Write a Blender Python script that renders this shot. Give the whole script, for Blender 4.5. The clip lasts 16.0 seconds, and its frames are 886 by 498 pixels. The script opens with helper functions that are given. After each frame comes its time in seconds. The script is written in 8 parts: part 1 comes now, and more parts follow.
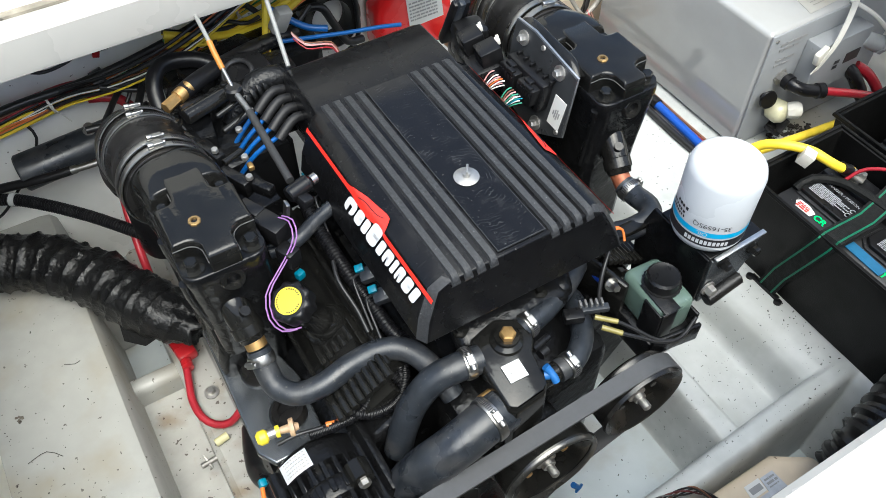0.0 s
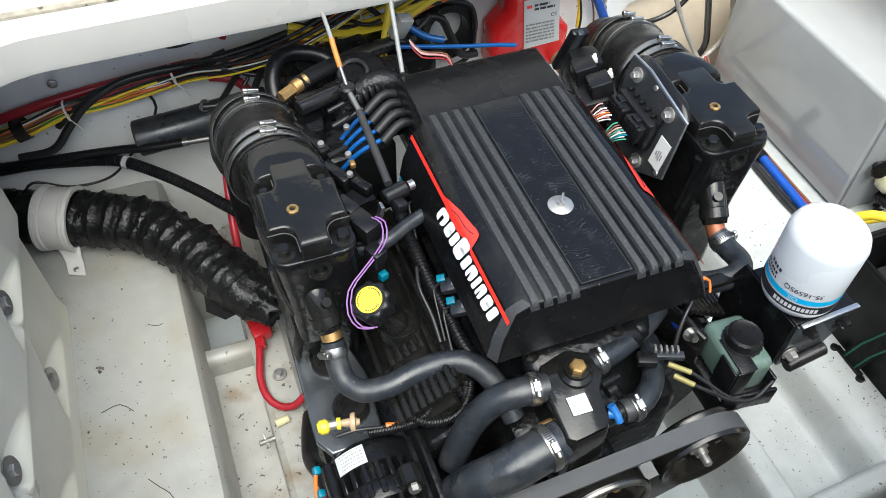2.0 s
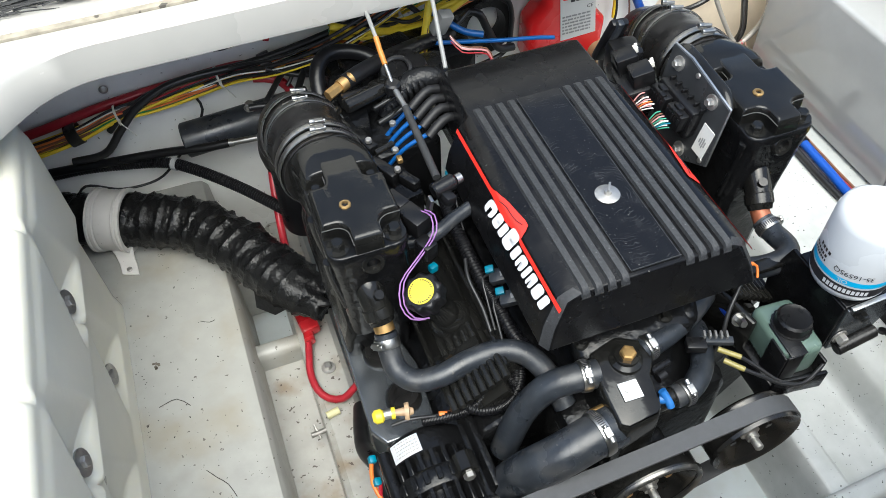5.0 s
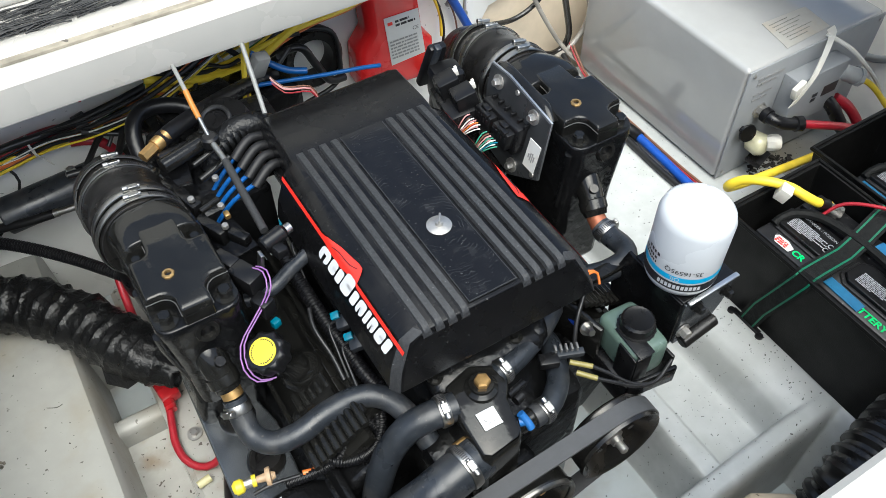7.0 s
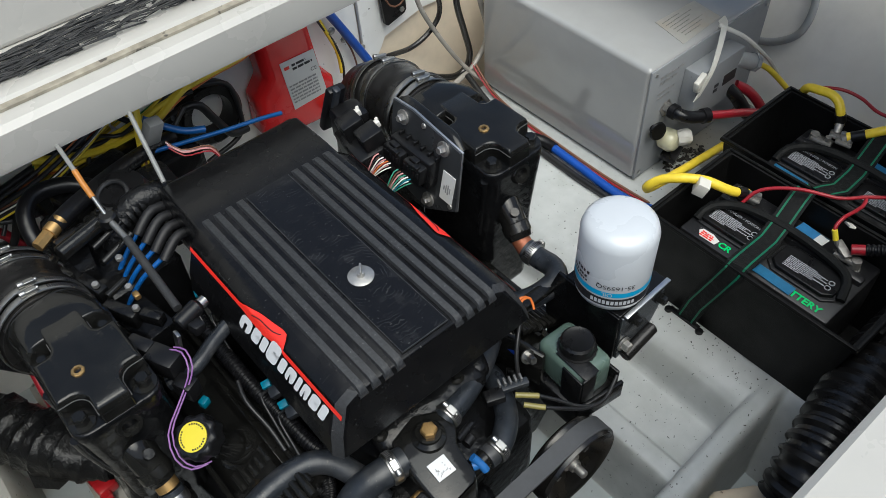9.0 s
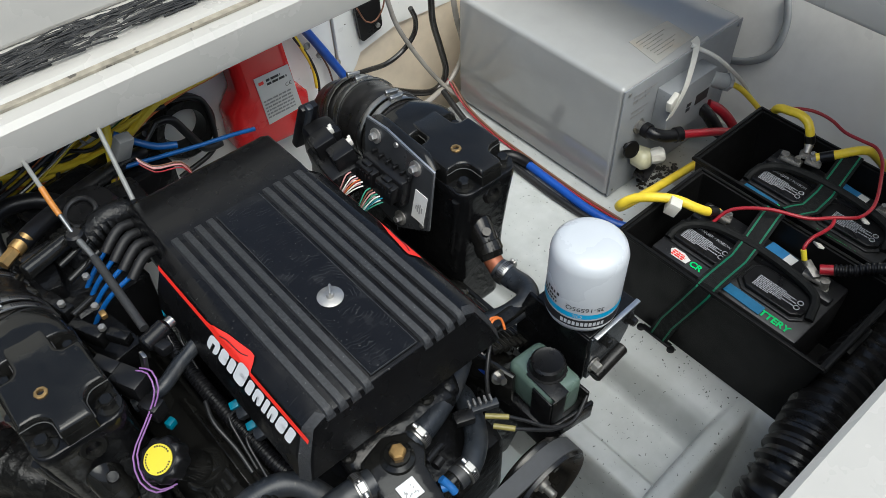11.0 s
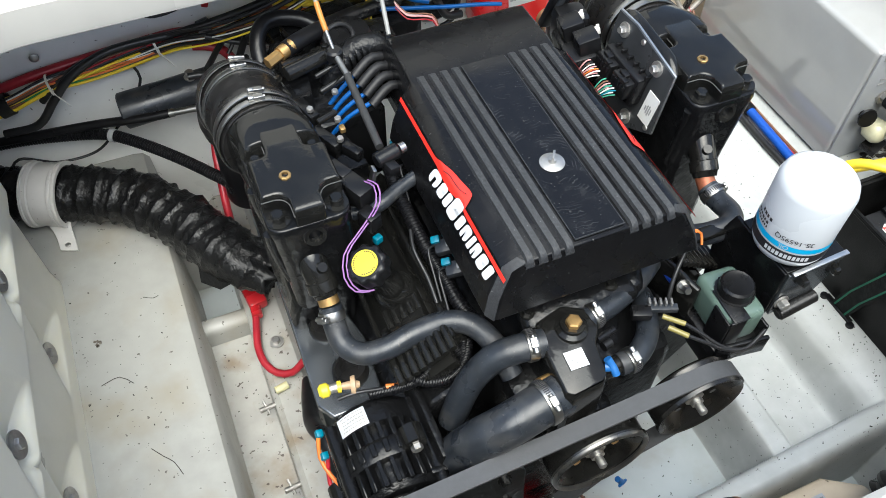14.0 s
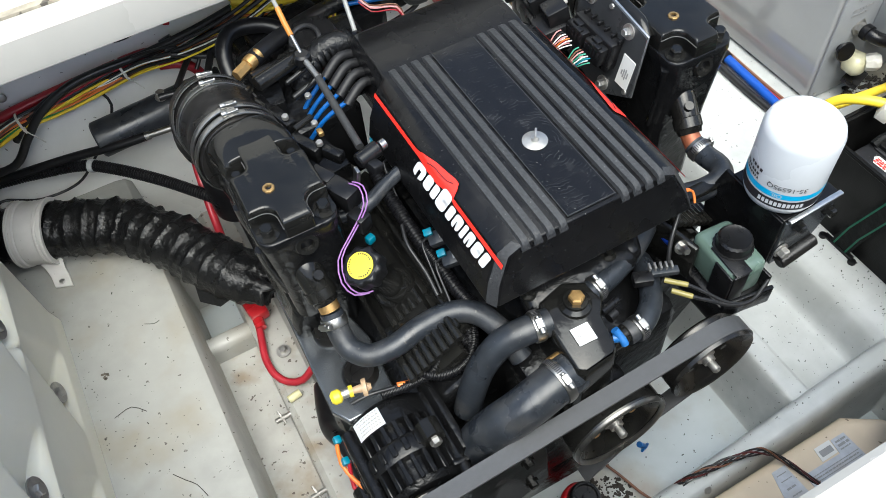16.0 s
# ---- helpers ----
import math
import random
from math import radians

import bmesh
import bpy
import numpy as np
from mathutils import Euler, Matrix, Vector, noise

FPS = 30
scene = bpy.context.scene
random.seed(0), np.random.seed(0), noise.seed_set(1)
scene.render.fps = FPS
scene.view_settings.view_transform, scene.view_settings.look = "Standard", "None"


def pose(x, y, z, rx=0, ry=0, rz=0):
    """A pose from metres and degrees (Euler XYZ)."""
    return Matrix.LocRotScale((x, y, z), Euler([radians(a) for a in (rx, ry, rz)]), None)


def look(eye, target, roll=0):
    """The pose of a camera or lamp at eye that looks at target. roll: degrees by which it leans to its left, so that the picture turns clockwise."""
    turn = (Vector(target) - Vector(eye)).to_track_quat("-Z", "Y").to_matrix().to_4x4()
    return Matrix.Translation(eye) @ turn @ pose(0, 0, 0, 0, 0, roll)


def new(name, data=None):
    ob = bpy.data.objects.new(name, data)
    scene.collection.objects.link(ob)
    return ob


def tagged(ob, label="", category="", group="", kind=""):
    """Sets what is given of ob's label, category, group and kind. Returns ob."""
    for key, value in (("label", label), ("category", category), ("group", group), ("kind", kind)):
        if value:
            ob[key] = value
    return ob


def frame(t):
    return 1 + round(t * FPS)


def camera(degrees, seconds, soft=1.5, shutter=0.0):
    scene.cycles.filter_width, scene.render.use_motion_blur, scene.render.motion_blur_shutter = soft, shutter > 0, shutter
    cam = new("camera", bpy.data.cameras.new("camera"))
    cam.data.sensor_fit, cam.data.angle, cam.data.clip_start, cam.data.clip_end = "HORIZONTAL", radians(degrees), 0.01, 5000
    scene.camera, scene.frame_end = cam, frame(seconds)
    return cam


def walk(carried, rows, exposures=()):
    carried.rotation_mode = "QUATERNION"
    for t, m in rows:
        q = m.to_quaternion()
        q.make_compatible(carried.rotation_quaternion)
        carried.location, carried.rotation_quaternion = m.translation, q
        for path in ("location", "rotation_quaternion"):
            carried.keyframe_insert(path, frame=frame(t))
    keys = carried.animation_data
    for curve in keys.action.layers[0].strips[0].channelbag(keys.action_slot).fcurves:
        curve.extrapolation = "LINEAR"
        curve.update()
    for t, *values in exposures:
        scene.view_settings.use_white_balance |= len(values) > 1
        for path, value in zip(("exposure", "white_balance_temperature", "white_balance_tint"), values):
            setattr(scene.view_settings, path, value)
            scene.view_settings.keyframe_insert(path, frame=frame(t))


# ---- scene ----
cam = camera(57.3, 16.0, soft=0.8)
PATH = [
    (0, (-0.379, -0.575, 1.153), (0.27, 0.504, -0.401), 0.0),
    (0.5, (-0.381, -0.578, 1.154), (0.265, 0.505, -0.398), 2.3),
    (1, (-0.382, -0.587, 1.154), (0.195, 0.547, -0.389), 3.1),
    (1.5, (-0.379, -0.583, 1.154), (0.131, 0.587, -0.385), 2.7),
    (2, (-0.391, -0.573, 1.166), (0.1, 0.609, -0.37), 2.2),
    (2.5, (-0.405, -0.58, 1.169), (0.056, 0.613, -0.369), 1.0),
    (3, (-0.411, -0.583, 1.171), (0.039, 0.61, -0.371), 0.2),
    (3.5, (-0.427, -0.582, 1.168), (0.02, 0.611, -0.374), 0.1),
    (6, (-0.392, -0.579, 1.187), (0.028, 0.622, -0.356), -3.2),
    (6.5, (-0.359, -0.579, 1.188), (0.133, 0.601, -0.349), -4.1),
    (7, (-0.338, -0.569, 1.183), (0.328, 0.535, -0.346), -0.6),
    (7.5, (-0.332, -0.567, 1.178), (0.349, 0.539, -0.343), -2.2),
    (8, (-0.322, -0.56, 1.177), (0.397, 0.521, -0.345), -2.8),
    (8.5, (-0.309, -0.546, 1.175), (0.469, 0.494, -0.346), -2.8),
    (9, (-0.298, -0.541, 1.175), (0.515, 0.5, -0.326), -3.6),
    (9.2, (-0.293, -0.539, 1.177), (0.537, 0.516, -0.306), -3.7),
    (11.3, (-0.282, -0.542, 1.183), (0.581, 0.477, -0.306), -1.5),
    (11.5, (-0.284, -0.547, 1.179), (0.573, 0.476, -0.311), -1.0),
    (12, (-0.298, -0.547, 1.18), (0.548, 0.479, -0.314), 1.1),
    (12.5, (-0.317, -0.551, 1.176), (0.512, 0.479, -0.324), 3.1),
    (13, (-0.348, -0.562, 1.171), (0.374, 0.529, -0.342), 3.4),
    (13.5, (-0.37, -0.566, 1.175), (0.227, 0.518, -0.397), 2.2),
    (14, (-0.4, -0.578, 1.166), (0.093, 0.533, -0.422), 1.3),
    (14.5, (-0.427, -0.595, 1.165), (-0.039, 0.479, -0.478), 0.9),
    (15, (-0.427, -0.597, 1.17), (-0.052, 0.461, -0.486), 0.3),
    (15.5, (-0.414, -0.586, 1.172), (-0.023, 0.477, -0.476), -4.0),
    (16, (-0.389, -0.564, 1.168), (0.092, 0.508, -0.45), -5.8),
]
EXPOSURES = [(0, 1.03, 5900, 2), (2.0, 1.02, 5900, 2), (2.5, 0.94, 5900, 2), (3.0, 0.99, 5900, 2), (3.5, 1.01, 5900, 2), (6, 1.01, 5900, 2), (6.5, 1.08, 5900, 2), (7, 0.84, 5900, 2), (7.5, 0.46, 5900, 2), (8, 0.5, 5900, 2), (8.5, 0.34, 5900, 2), (9, 0.08, 5900, 2), (11.5, 0.19, 5900, 2), (12, 0.23, 5900, 2), (12.5, 0.54, 5900, 2), (13, 0.94, 5900, 2), (13.5, 1.05, 5900, 2), (14, 1.08, 5900, 2), (14.5, 0.69, 5900, 2), (15, 0.06, 5900, 2), (15.5, 0.21, 5900, 2), (16, 1.04, 5900, 2)]
walk(cam, [(t, look(eye, target, roll)) for t, eye, target, roll in PATH], EXPOSURES)

# ---- light ----
world = bpy.data.worlds.new("sky")
scene.world = world
world.use_nodes = True
wn = world.node_tree
bg = wn.nodes["Background"]
sky = wn.nodes.new("ShaderNodeTexSky")
sky.sky_type, sky.sun_disc = "NISHITA", False
sky.dust_density, sky.air_density, sky.ozone_density = 5.0, 0.8, 0.3
sky.sun_elevation, sky.sun_rotation = radians(66), radians(195)
wn.links.new(sky.outputs["Color"], bg.inputs["Color"])
bg.inputs["Strength"].default_value = 0.15
sun_data = bpy.data.lights.new("sun", "SUN")
sun_data.energy, sun_data.angle, sun_data.color = 2.5, radians(60), (1.0, 0.94, 0.85)
sun = new("sun", sun_data)
sun.matrix_world = look((0, 0, 0), (0.10, 0.38, -0.92))

# ---- materials ----
MATS = {}


def mat(name, color, rough=0.5, metal=0.0, var=0.12, scale=40.0, bump=0.0, bscale=None, spots=None, spot_scale=60.0, spot_amount=0.0, coat=0.0, trans=0.0, random=0.0, stain=None, stain_amount=0.0, stain_scale=4.0, rvar=0.1, spec=0.5, scratch=None, scratch_amount=0.0, swirl=None):
    """A surface with fine grain, broad stains, small specks and uneven gloss."""
    m = bpy.data.materials.new(name)
    m.use_nodes = True
    nt = m.node_tree
    p = nt.nodes["Principled BSDF"]
    tc = nt.nodes.new("ShaderNodeTexCoord")

    def noise_tex(sc, detail=4.0):
        n = nt.nodes.new("ShaderNodeTexNoise")
        n.inputs["Scale"].default_value, n.inputs["Detail"].default_value = sc, detail
        nt.links.new(tc.outputs["Object"], n.inputs["Vector"])
        return n.outputs["Fac"]

    def ramp(src, lo, hi, a=0.0, b=1.0):
        r = nt.nodes.new("ShaderNodeMapRange")
        r.inputs[1].default_value, r.inputs[2].default_value = lo, hi
        r.inputs[3].default_value, r.inputs[4].default_value = a, b
        nt.links.new(src, r.inputs[0])
        return r.outputs[0]

    def mixc(fac, a, b, kind="MIX"):
        x = nt.nodes.new("ShaderNodeMix")
        x.data_type, x.blend_type = "RGBA", kind
        for sock, v in ((x.inputs[0], fac), (x.inputs[6], a), (x.inputs[7], b)):
            if isinstance(v, (tuple, float, int)):
                sock.default_value = v
            else:
                nt.links.new(v, sock)
        return x.outputs[2]

    c = (*color, 1.0)
    dark = tuple(v * (1 - var) for v in color) + (1.0,)
    light = tuple(min(1.0, v * (1 + var)) for v in color) + (1.0,)
    out = mixc(ramp(noise_tex(scale), 0.3, 0.7), dark, light)
    out = mixc(ramp(noise_tex(scale * 0.12), 0.35, 0.65, 0.0, 0.6), out, c)
    if stain:
        out = mixc(ramp(noise_tex(stain_scale, 6.0), 0.5, 0.75, 0.0, stain_amount), out, (*stain, 1.0))
    if spots:
        out = mixc(ramp(noise_tex(spot_scale, 2.0), 0.72 - spot_amount, 0.76 - spot_amount, 0.0, 0.85), out, (*spots, 1.0))
    for k in range(3 if scratch else 0):
        mp = nt.nodes.new("ShaderNodeMapping")
        mp.inputs["Rotation"].default_value = (0.0, 0.0, 0.5 + 1.1 * k)
        mp.inputs["Scale"].default_value = (22.0 + 6 * k, 520.0 + 60 * k, 22.0)
        nt.links.new(tc.outputs["Object"], mp.inputs["Vector"])
        n = nt.nodes.new("ShaderNodeTexNoise")
        n.inputs["Scale"].default_value, n.inputs["Detail"].default_value = 1.0, 1.0
        nt.links.new(mp.outputs["Vector"], n.inputs["Vector"])
        out = mixc(ramp(n.outputs["Fac"], 0.70, 0.76, 0.0, scratch_amount), out, (*scratch, 1.0))
    if swirl:
        mp = nt.nodes.new("ShaderNodeMapping")
        mp.inputs["Location"].default_value = (-swirl[0], -swirl[1], 0.0)
        nt.links.new(tc.outputs["Object"], mp.inputs["Vector"])
        w = nt.nodes.new("ShaderNodeTexWave")
        w.wave_type, w.rings_direction = "RINGS", "Z"
        for key, v in (("Scale", 60.0), ("Distortion", 7.0), ("Detail", 4.0), ("Detail Scale", 1.6)):
            w.inputs[key].default_value = v
        nt.links.new(mp.outputs["Vector"], w.inputs["Vector"])
        out = mixc(ramp(w.outputs["Fac"], 0.86, 1.0, 0.0, 1.0), out, mixc(ramp(noise_tex(45.0, 3.0), 0.50, 0.72, 0.0, 0.16), out, (0.20, 0.20, 0.20, 1.0)))
        out = mixc(ramp(noise_tex(38.0, 6.0), 0.52, 0.70, 0.0, 0.035), out, (0.20, 0.20, 0.20, 1.0))
    if random:
        info = nt.nodes.new("ShaderNodeObjectInfo")
        out = mixc(ramp(info.outputs["Random"], 0.0, 1.0, 0.0, random), out, (0.5, 0.5, 0.5, 1.0))
    nt.links.new(out, p.inputs["Base Color"])
    nt.links.new(ramp(noise_tex(scale * 0.3, 5.0), 0.3, 0.7, max(0.02, rough - rvar), min(1.0, rough + rvar)), p.inputs["Roughness"])
    p.inputs["Metallic"].default_value = metal
    p.inputs["Specular IOR Level"].default_value = spec
    p.inputs["Coat Weight"].default_value = coat
    p.inputs["Transmission Weight"].default_value = trans
    if bump:
        b = nt.nodes.new("ShaderNodeBump")
        b.inputs["Strength"].default_value, b.inputs["Distance"].default_value = bump, 0.002
        nt.links.new(noise_tex(bscale or scale, 6.0), b.inputs["Height"])
        nt.links.new(b.outputs["Normal"], p.inputs["Normal"])
    MATS[name] = m
    return m


# GEL is toned down where too much light falls, TUB up where it lacks
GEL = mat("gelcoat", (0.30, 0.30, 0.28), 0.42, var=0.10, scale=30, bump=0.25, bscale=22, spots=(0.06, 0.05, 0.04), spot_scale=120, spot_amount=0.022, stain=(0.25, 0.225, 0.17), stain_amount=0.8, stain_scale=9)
GEL_STAIN = mat("rust-stained gelcoat", (0.34, 0.335, 0.31), 0.4, var=0.12, scale=30, bump=0.35, bscale=24, spots=(0.05, 0.035, 0.025), spot_scale=95, spot_amount=0.06, stain=(0.21, 0.165, 0.11), stain_amount=0.9, stain_scale=16)
TUB = mat("brightened speckled gelcoat", (0.43, 0.445, 0.44), 0.38, var=0.10, scale=34, bump=0.5, bscale=26, spots=(0.05, 0.05, 0.045), spot_scale=150, spot_amount=0.03, stain=(0.33, 0.34, 0.32), stain_amount=0.8, stain_scale=7)
GEL_CLEAN = mat("clean gelcoat", (0.445, 0.43, 0.395), 0.25, var=0.03, scale=20, bump=0.04, bscale=12)
# HULL and GEL_WHITE are raised in colour in place of light missing there
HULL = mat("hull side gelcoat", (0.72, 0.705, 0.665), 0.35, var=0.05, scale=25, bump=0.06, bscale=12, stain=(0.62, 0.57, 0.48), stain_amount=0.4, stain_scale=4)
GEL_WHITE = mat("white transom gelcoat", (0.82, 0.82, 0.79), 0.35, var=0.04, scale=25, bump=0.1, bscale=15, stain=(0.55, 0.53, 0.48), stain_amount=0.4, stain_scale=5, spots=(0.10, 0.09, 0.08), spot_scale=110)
GEL_GREY = mat("bilge paint", (0.42, 0.46, 0.47), 0.35, var=0.06, scale=25, bump=0.12, bscale=20, spots=(0.07, 0.07, 0.06), spot_scale=80, stain=(0.27, 0.20, 0.12), stain_amount=0.65, stain_scale=8)
TAN = mat("tan fibreglass", (0.76, 0.65, 0.50), 0.5, var=0.08, scale=30, bump=0.15, stain=(0.40, 0.28, 0.16), stain_amount=0.5)
TANK_TAN = mat("tan tank plastic", (0.58, 0.48, 0.35), 0.5, var=0.08, scale=35, bump=0.1, spots=(0.12, 0.08, 0.05), spot_scale=90)
COLLAR = mat("chalky white plastic", (0.56, 0.545, 0.515), 0.5, var=0.06, scale=40, spots=(0.2, 0.18, 0.15), spot_scale=110, spot_amount=0.0)
POLY = mat("milky polyethylene", (0.62, 0.605, 0.52), 0.34, var=0.04, scale=12, bump=0.08, bscale=10, stain=(0.60, 0.57, 0.46), stain_amount=0.4, stain_scale=3)
POLY.node_tree.nodes["Principled BSDF"].inputs["Subsurface Weight"].default_value = 0.6
POLY.node_tree.nodes["Principled BSDF"].inputs["Subsurface Radius"].default_value = (0.06, 0.055, 0.04)
BLACK = mat("black engine enamel", (0.008, 0.0079, 0.0074), 0.11, var=0.3, scale=60, bump=0.5, bscale=22, stain=(0.024, 0.0235, 0.021), stain_amount=0.5, stain_scale=20, rvar=0.06, spec=0.33)
BLACK_CAST = mat("black painted casting", (0.0055, 0.0056, 0.006), 0.2, var=0.35, scale=120, bump=0.8, bscale=70, rvar=0.1, spec=0.26)
COVER = mat("black cover plastic", (0.005, 0.005, 0.0055), 0.27, var=0.25, scale=80, bump=0.06, bscale=120, rvar=0.14, spec=0.25, spots=(0.07, 0.07, 0.066), spot_scale=300, spot_amount=0.018, scratch=(0.16, 0.16, 0.15), scratch_amount=0.035)
COVER_RIB = mat("worn rib plastic", (0.030, 0.031, 0.033), 0.5, var=0.45, scale=260, bump=0.4, bscale=420, rvar=0.1, spec=0.3, spots=(0.12, 0.12, 0.12), spot_scale=330, spot_amount=0.02)
COVER_PANEL = mat("glossy centre panel", (0.006, 0.006, 0.0065), 0.12, var=0.2, scale=30, bump=0.03, bscale=9, rvar=0.06, spec=0.30, spots=(0.08, 0.08, 0.075), spot_scale=300, spot_amount=0.015, scratch=(0.16, 0.16, 0.15), scratch_amount=0.03, swirl=(-0.002, -0.052))
RUBBER = mat("grey-black hose rubber", (0.019, 0.0222, 0.0275), 0.36, var=0.4, scale=60, bump=0.4, bscale=70, spec=0.46, spots=(0.075, 0.072, 0.066), spot_scale=190, spot_amount=0.03, stain=(0.052, 0.050, 0.047), stain_amount=0.7, stain_scale=30, rvar=0.16)
RUBBER_DULL = mat("dull rubber", (0.0095, 0.009, 0.0088), 0.30, var=0.35, scale=70, bump=0.25, bscale=60, stain=(0.035, 0.03, 0.025), stain_amount=0.3, stain_scale=14, spec=0.35)
CONDUIT = mat("black conduit", (0.006, 0.006, 0.007), 0.34, var=0.2, scale=90, spec=0.32)
PLASTIC = mat("black plastic", (0.006, 0.006, 0.0065), 0.32, var=0.2, scale=90, bump=0.05, spec=0.32)
BOXPLAST = mat("pebbled black plastic", (0.0045, 0.0045, 0.0045), 0.45, var=0.2, scale=60, bump=0.15, bscale=500, spec=0.15)
DUCT = mat("crinkled black duct film", (0.0055, 0.0056, 0.006), 0.30, var=0.3, scale=70, bump=1.0, bscale=150, rvar=0.12, spec=0.28)
STEEL = mat("stainless steel", (0.36, 0.355, 0.34), 0.34, 1.0, var=0.1, scale=90, bump=0.05)
STEEL_DULL = mat("dull zinc steel", (0.42, 0.41, 0.39), 0.45, 0.9, var=0.25, scale=80, bump=0.1)
ALU = mat("mill aluminium", (0.50, 0.51, 0.52), 0.38, 0.95, var=0.12, scale=70, bump=0.06)
BRASS = mat("aged brass", (0.52, 0.33, 0.13), 0.38, 0.9, var=0.25, scale=80, bump=0.1)
COPPER = mat("oxidised copper red", (0.30, 0.10, 0.05), 0.5, 0.4, var=0.3, scale=120)
RED_GLOSS = mat("glossy red casing", (0.66, 0.016, 0.018), 0.24, var=0.06, scale=30, bump=0.05, bscale=20, coat=0.3)
RED = mat("red plastic", (0.36, 0.011, 0.016), 0.28, var=0.08, scale=30, coat=0.2)
RED_DECAL = mat("red decal film", (0.75, 0.03, 0.02), 0.35, var=0.05)
WHITE_DECAL = mat("white decal film", (0.66, 0.67, 0.68), 0.35, var=0.04)
WIRE_RED = mat("red cable jacket", (0.30, 0.012, 0.022), 0.35, var=0.12)
WIRE_YELLOW = mat("yellow cable jacket", (0.78, 0.58, 0.035), 0.4, var=0.12, spots=(0.25, 0.18, 0.05), spot_scale=40)
WIRE_BLUE = mat("blue cable jacket", (0.012, 0.07, 0.36), 0.35, var=0.12)
WIRE_LBLUE = mat("light blue jacket", (0.008, 0.085, 0.30), 0.35, var=0.12)
WIRE_GREEN = mat("green wire", (0.02, 0.22, 0.06), 0.4, var=0.1)
WIRE_ORANGE = mat("orange wire", (0.62, 0.16, 0.03), 0.4, var=0.1)
WIRE_WHITE = mat("white wire", (0.75, 0.74, 0.70), 0.4, var=0.06)
WIRE_BROWN = mat("brown wire", (0.16, 0.07, 0.04), 0.45, var=0.1)
WIRE_PURPLE = mat("purple wire", (0.21, 0.095, 0.27), 0.4, var=0.1)
WIRE_BLACK = mat("black wire", (0.012, 0.012, 0.013), 0.4, var=0.1)
WIRE_PINK = mat("pink wire", (0.55, 0.26, 0.26), 0.4, var=0.1)
GREY_PLASTIC = mat("grey plastic", (0.33, 0.34, 0.34), 0.45, var=0.1)
YELLOW = mat("yellow plastic", (0.64, 0.53, 0.03), 0.42, var=0.06, stain=(0.55, 0.42, 0.03), stain_amount=0.4, stain_scale=60)
TEAL = mat("teal plastic", (0.005, 0.16, 0.24), 0.4, var=0.1)
BLUE_PLASTIC = mat("blue plastic", (0.02, 0.11, 0.33), 0.4, var=0.1)
BLUE_DEEP = mat("deep blue plastic", (0.01, 0.04, 0.30), 0.4, var=0.1)
WHITE_PAINT = mat("white filter paint", (0.52, 0.54, 0.56), 0.28, var=0.02, scale=30, coat=0.3)
WHITE_PLASTIC = mat("off-white plastic", (0.60, 0.585, 0.53), 0.45, var=0.05)
CYAN = mat("cyan print", (0.02, 0.34, 0.62), 0.35, var=0.05)
INK = mat("black print", (0.015, 0.015, 0.018), 0.45, var=0.1)
GREY_INK = mat("grey print", (0.25, 0.25, 0.25), 0.5, var=0.1)
PAPER = mat("white label paper", (0.62, 0.62, 0.60), 0.5, var=0.05, stain=(0.55, 0.53, 0.46), stain_amount=0.4, stain_scale=40)
FADED = mat("faded print", (0.24, 0.235, 0.215), 0.6, var=0.2)
TANK_LABEL = mat("faded blue-white label", (0.42, 0.44, 0.48), 0.5, var=0.15, scale=80, stain=(0.36, 0.30, 0.24), stain_amount=0.7, stain_scale=20)
PAPER_OLD = mat("aged label", (0.34, 0.33, 0.30), 0.5, var=0.08, stain=(0.34, 0.28, 0.20), stain_amount=0.7, stain_scale=18)
ENAMEL = mat("white appliance enamel", (0.33, 0.333, 0.328), 0.09, var=0.04, scale=20, bump=0.05, bscale=8, stain=(0.30, 0.29, 0.26), stain_amount=0.35, stain_scale=6, coat=0.4, rvar=0.04)
ENAMEL_DULL = mat("grey-white panel enamel", (0.25, 0.26, 0.27), 0.35, var=0.05, scale=25)
GREEN_STRAP = mat("green webbing edge", (0.002, 0.12, 0.06), 0.6, var=0.2, scale=200, bump=0.3)
STRAP_BLACK = mat("black webbing", (0.006, 0.0065, 0.0065), 0.7, var=0.3, scale=300, bump=0.4, spec=0.2)
BATT = mat("battery case", (0.013, 0.013, 0.014), 0.4, var=0.3, scale=60, bump=0.1, spots=(0.12, 0.12, 0.115), spot_scale=160, spot_amount=0.03, stain=(0.03, 0.031, 0.032), stain_amount=0.6, stain_scale=18)
BATT_GREEN = mat("green print", (0.02, 0.55, 0.14), 0.4, var=0.05)
PRINT_GREY = mat("worn white print", (0.30, 0.31, 0.33), 0.5, var=0.4, scale=200)
BATT_BLUE = mat("blue print", (0.02, 0.12, 0.24), 0.4, var=0.15, scale=100)
LEAD = mat("lead terminal", (0.30, 0.29, 0.27), 0.5, 0.7, var=0.3, scale=120, bump=0.3)
RES = mat("smoked green reservoir", (0.085, 0.125, 0.105), 0.22, var=0.1, scale=30, coat=0.2, bump=0.04)
PLATE = mat("glossy dark plate", (0.13, 0.14, 0.15), 0.22, 0.75, var=0.25, scale=30, bump=0.12, bscale=18, coat=0.3)
BELT = mat("belt back", (0.052, 0.054, 0.058), 0.55, var=0.1, scale=150, bump=0.1, bscale=400)
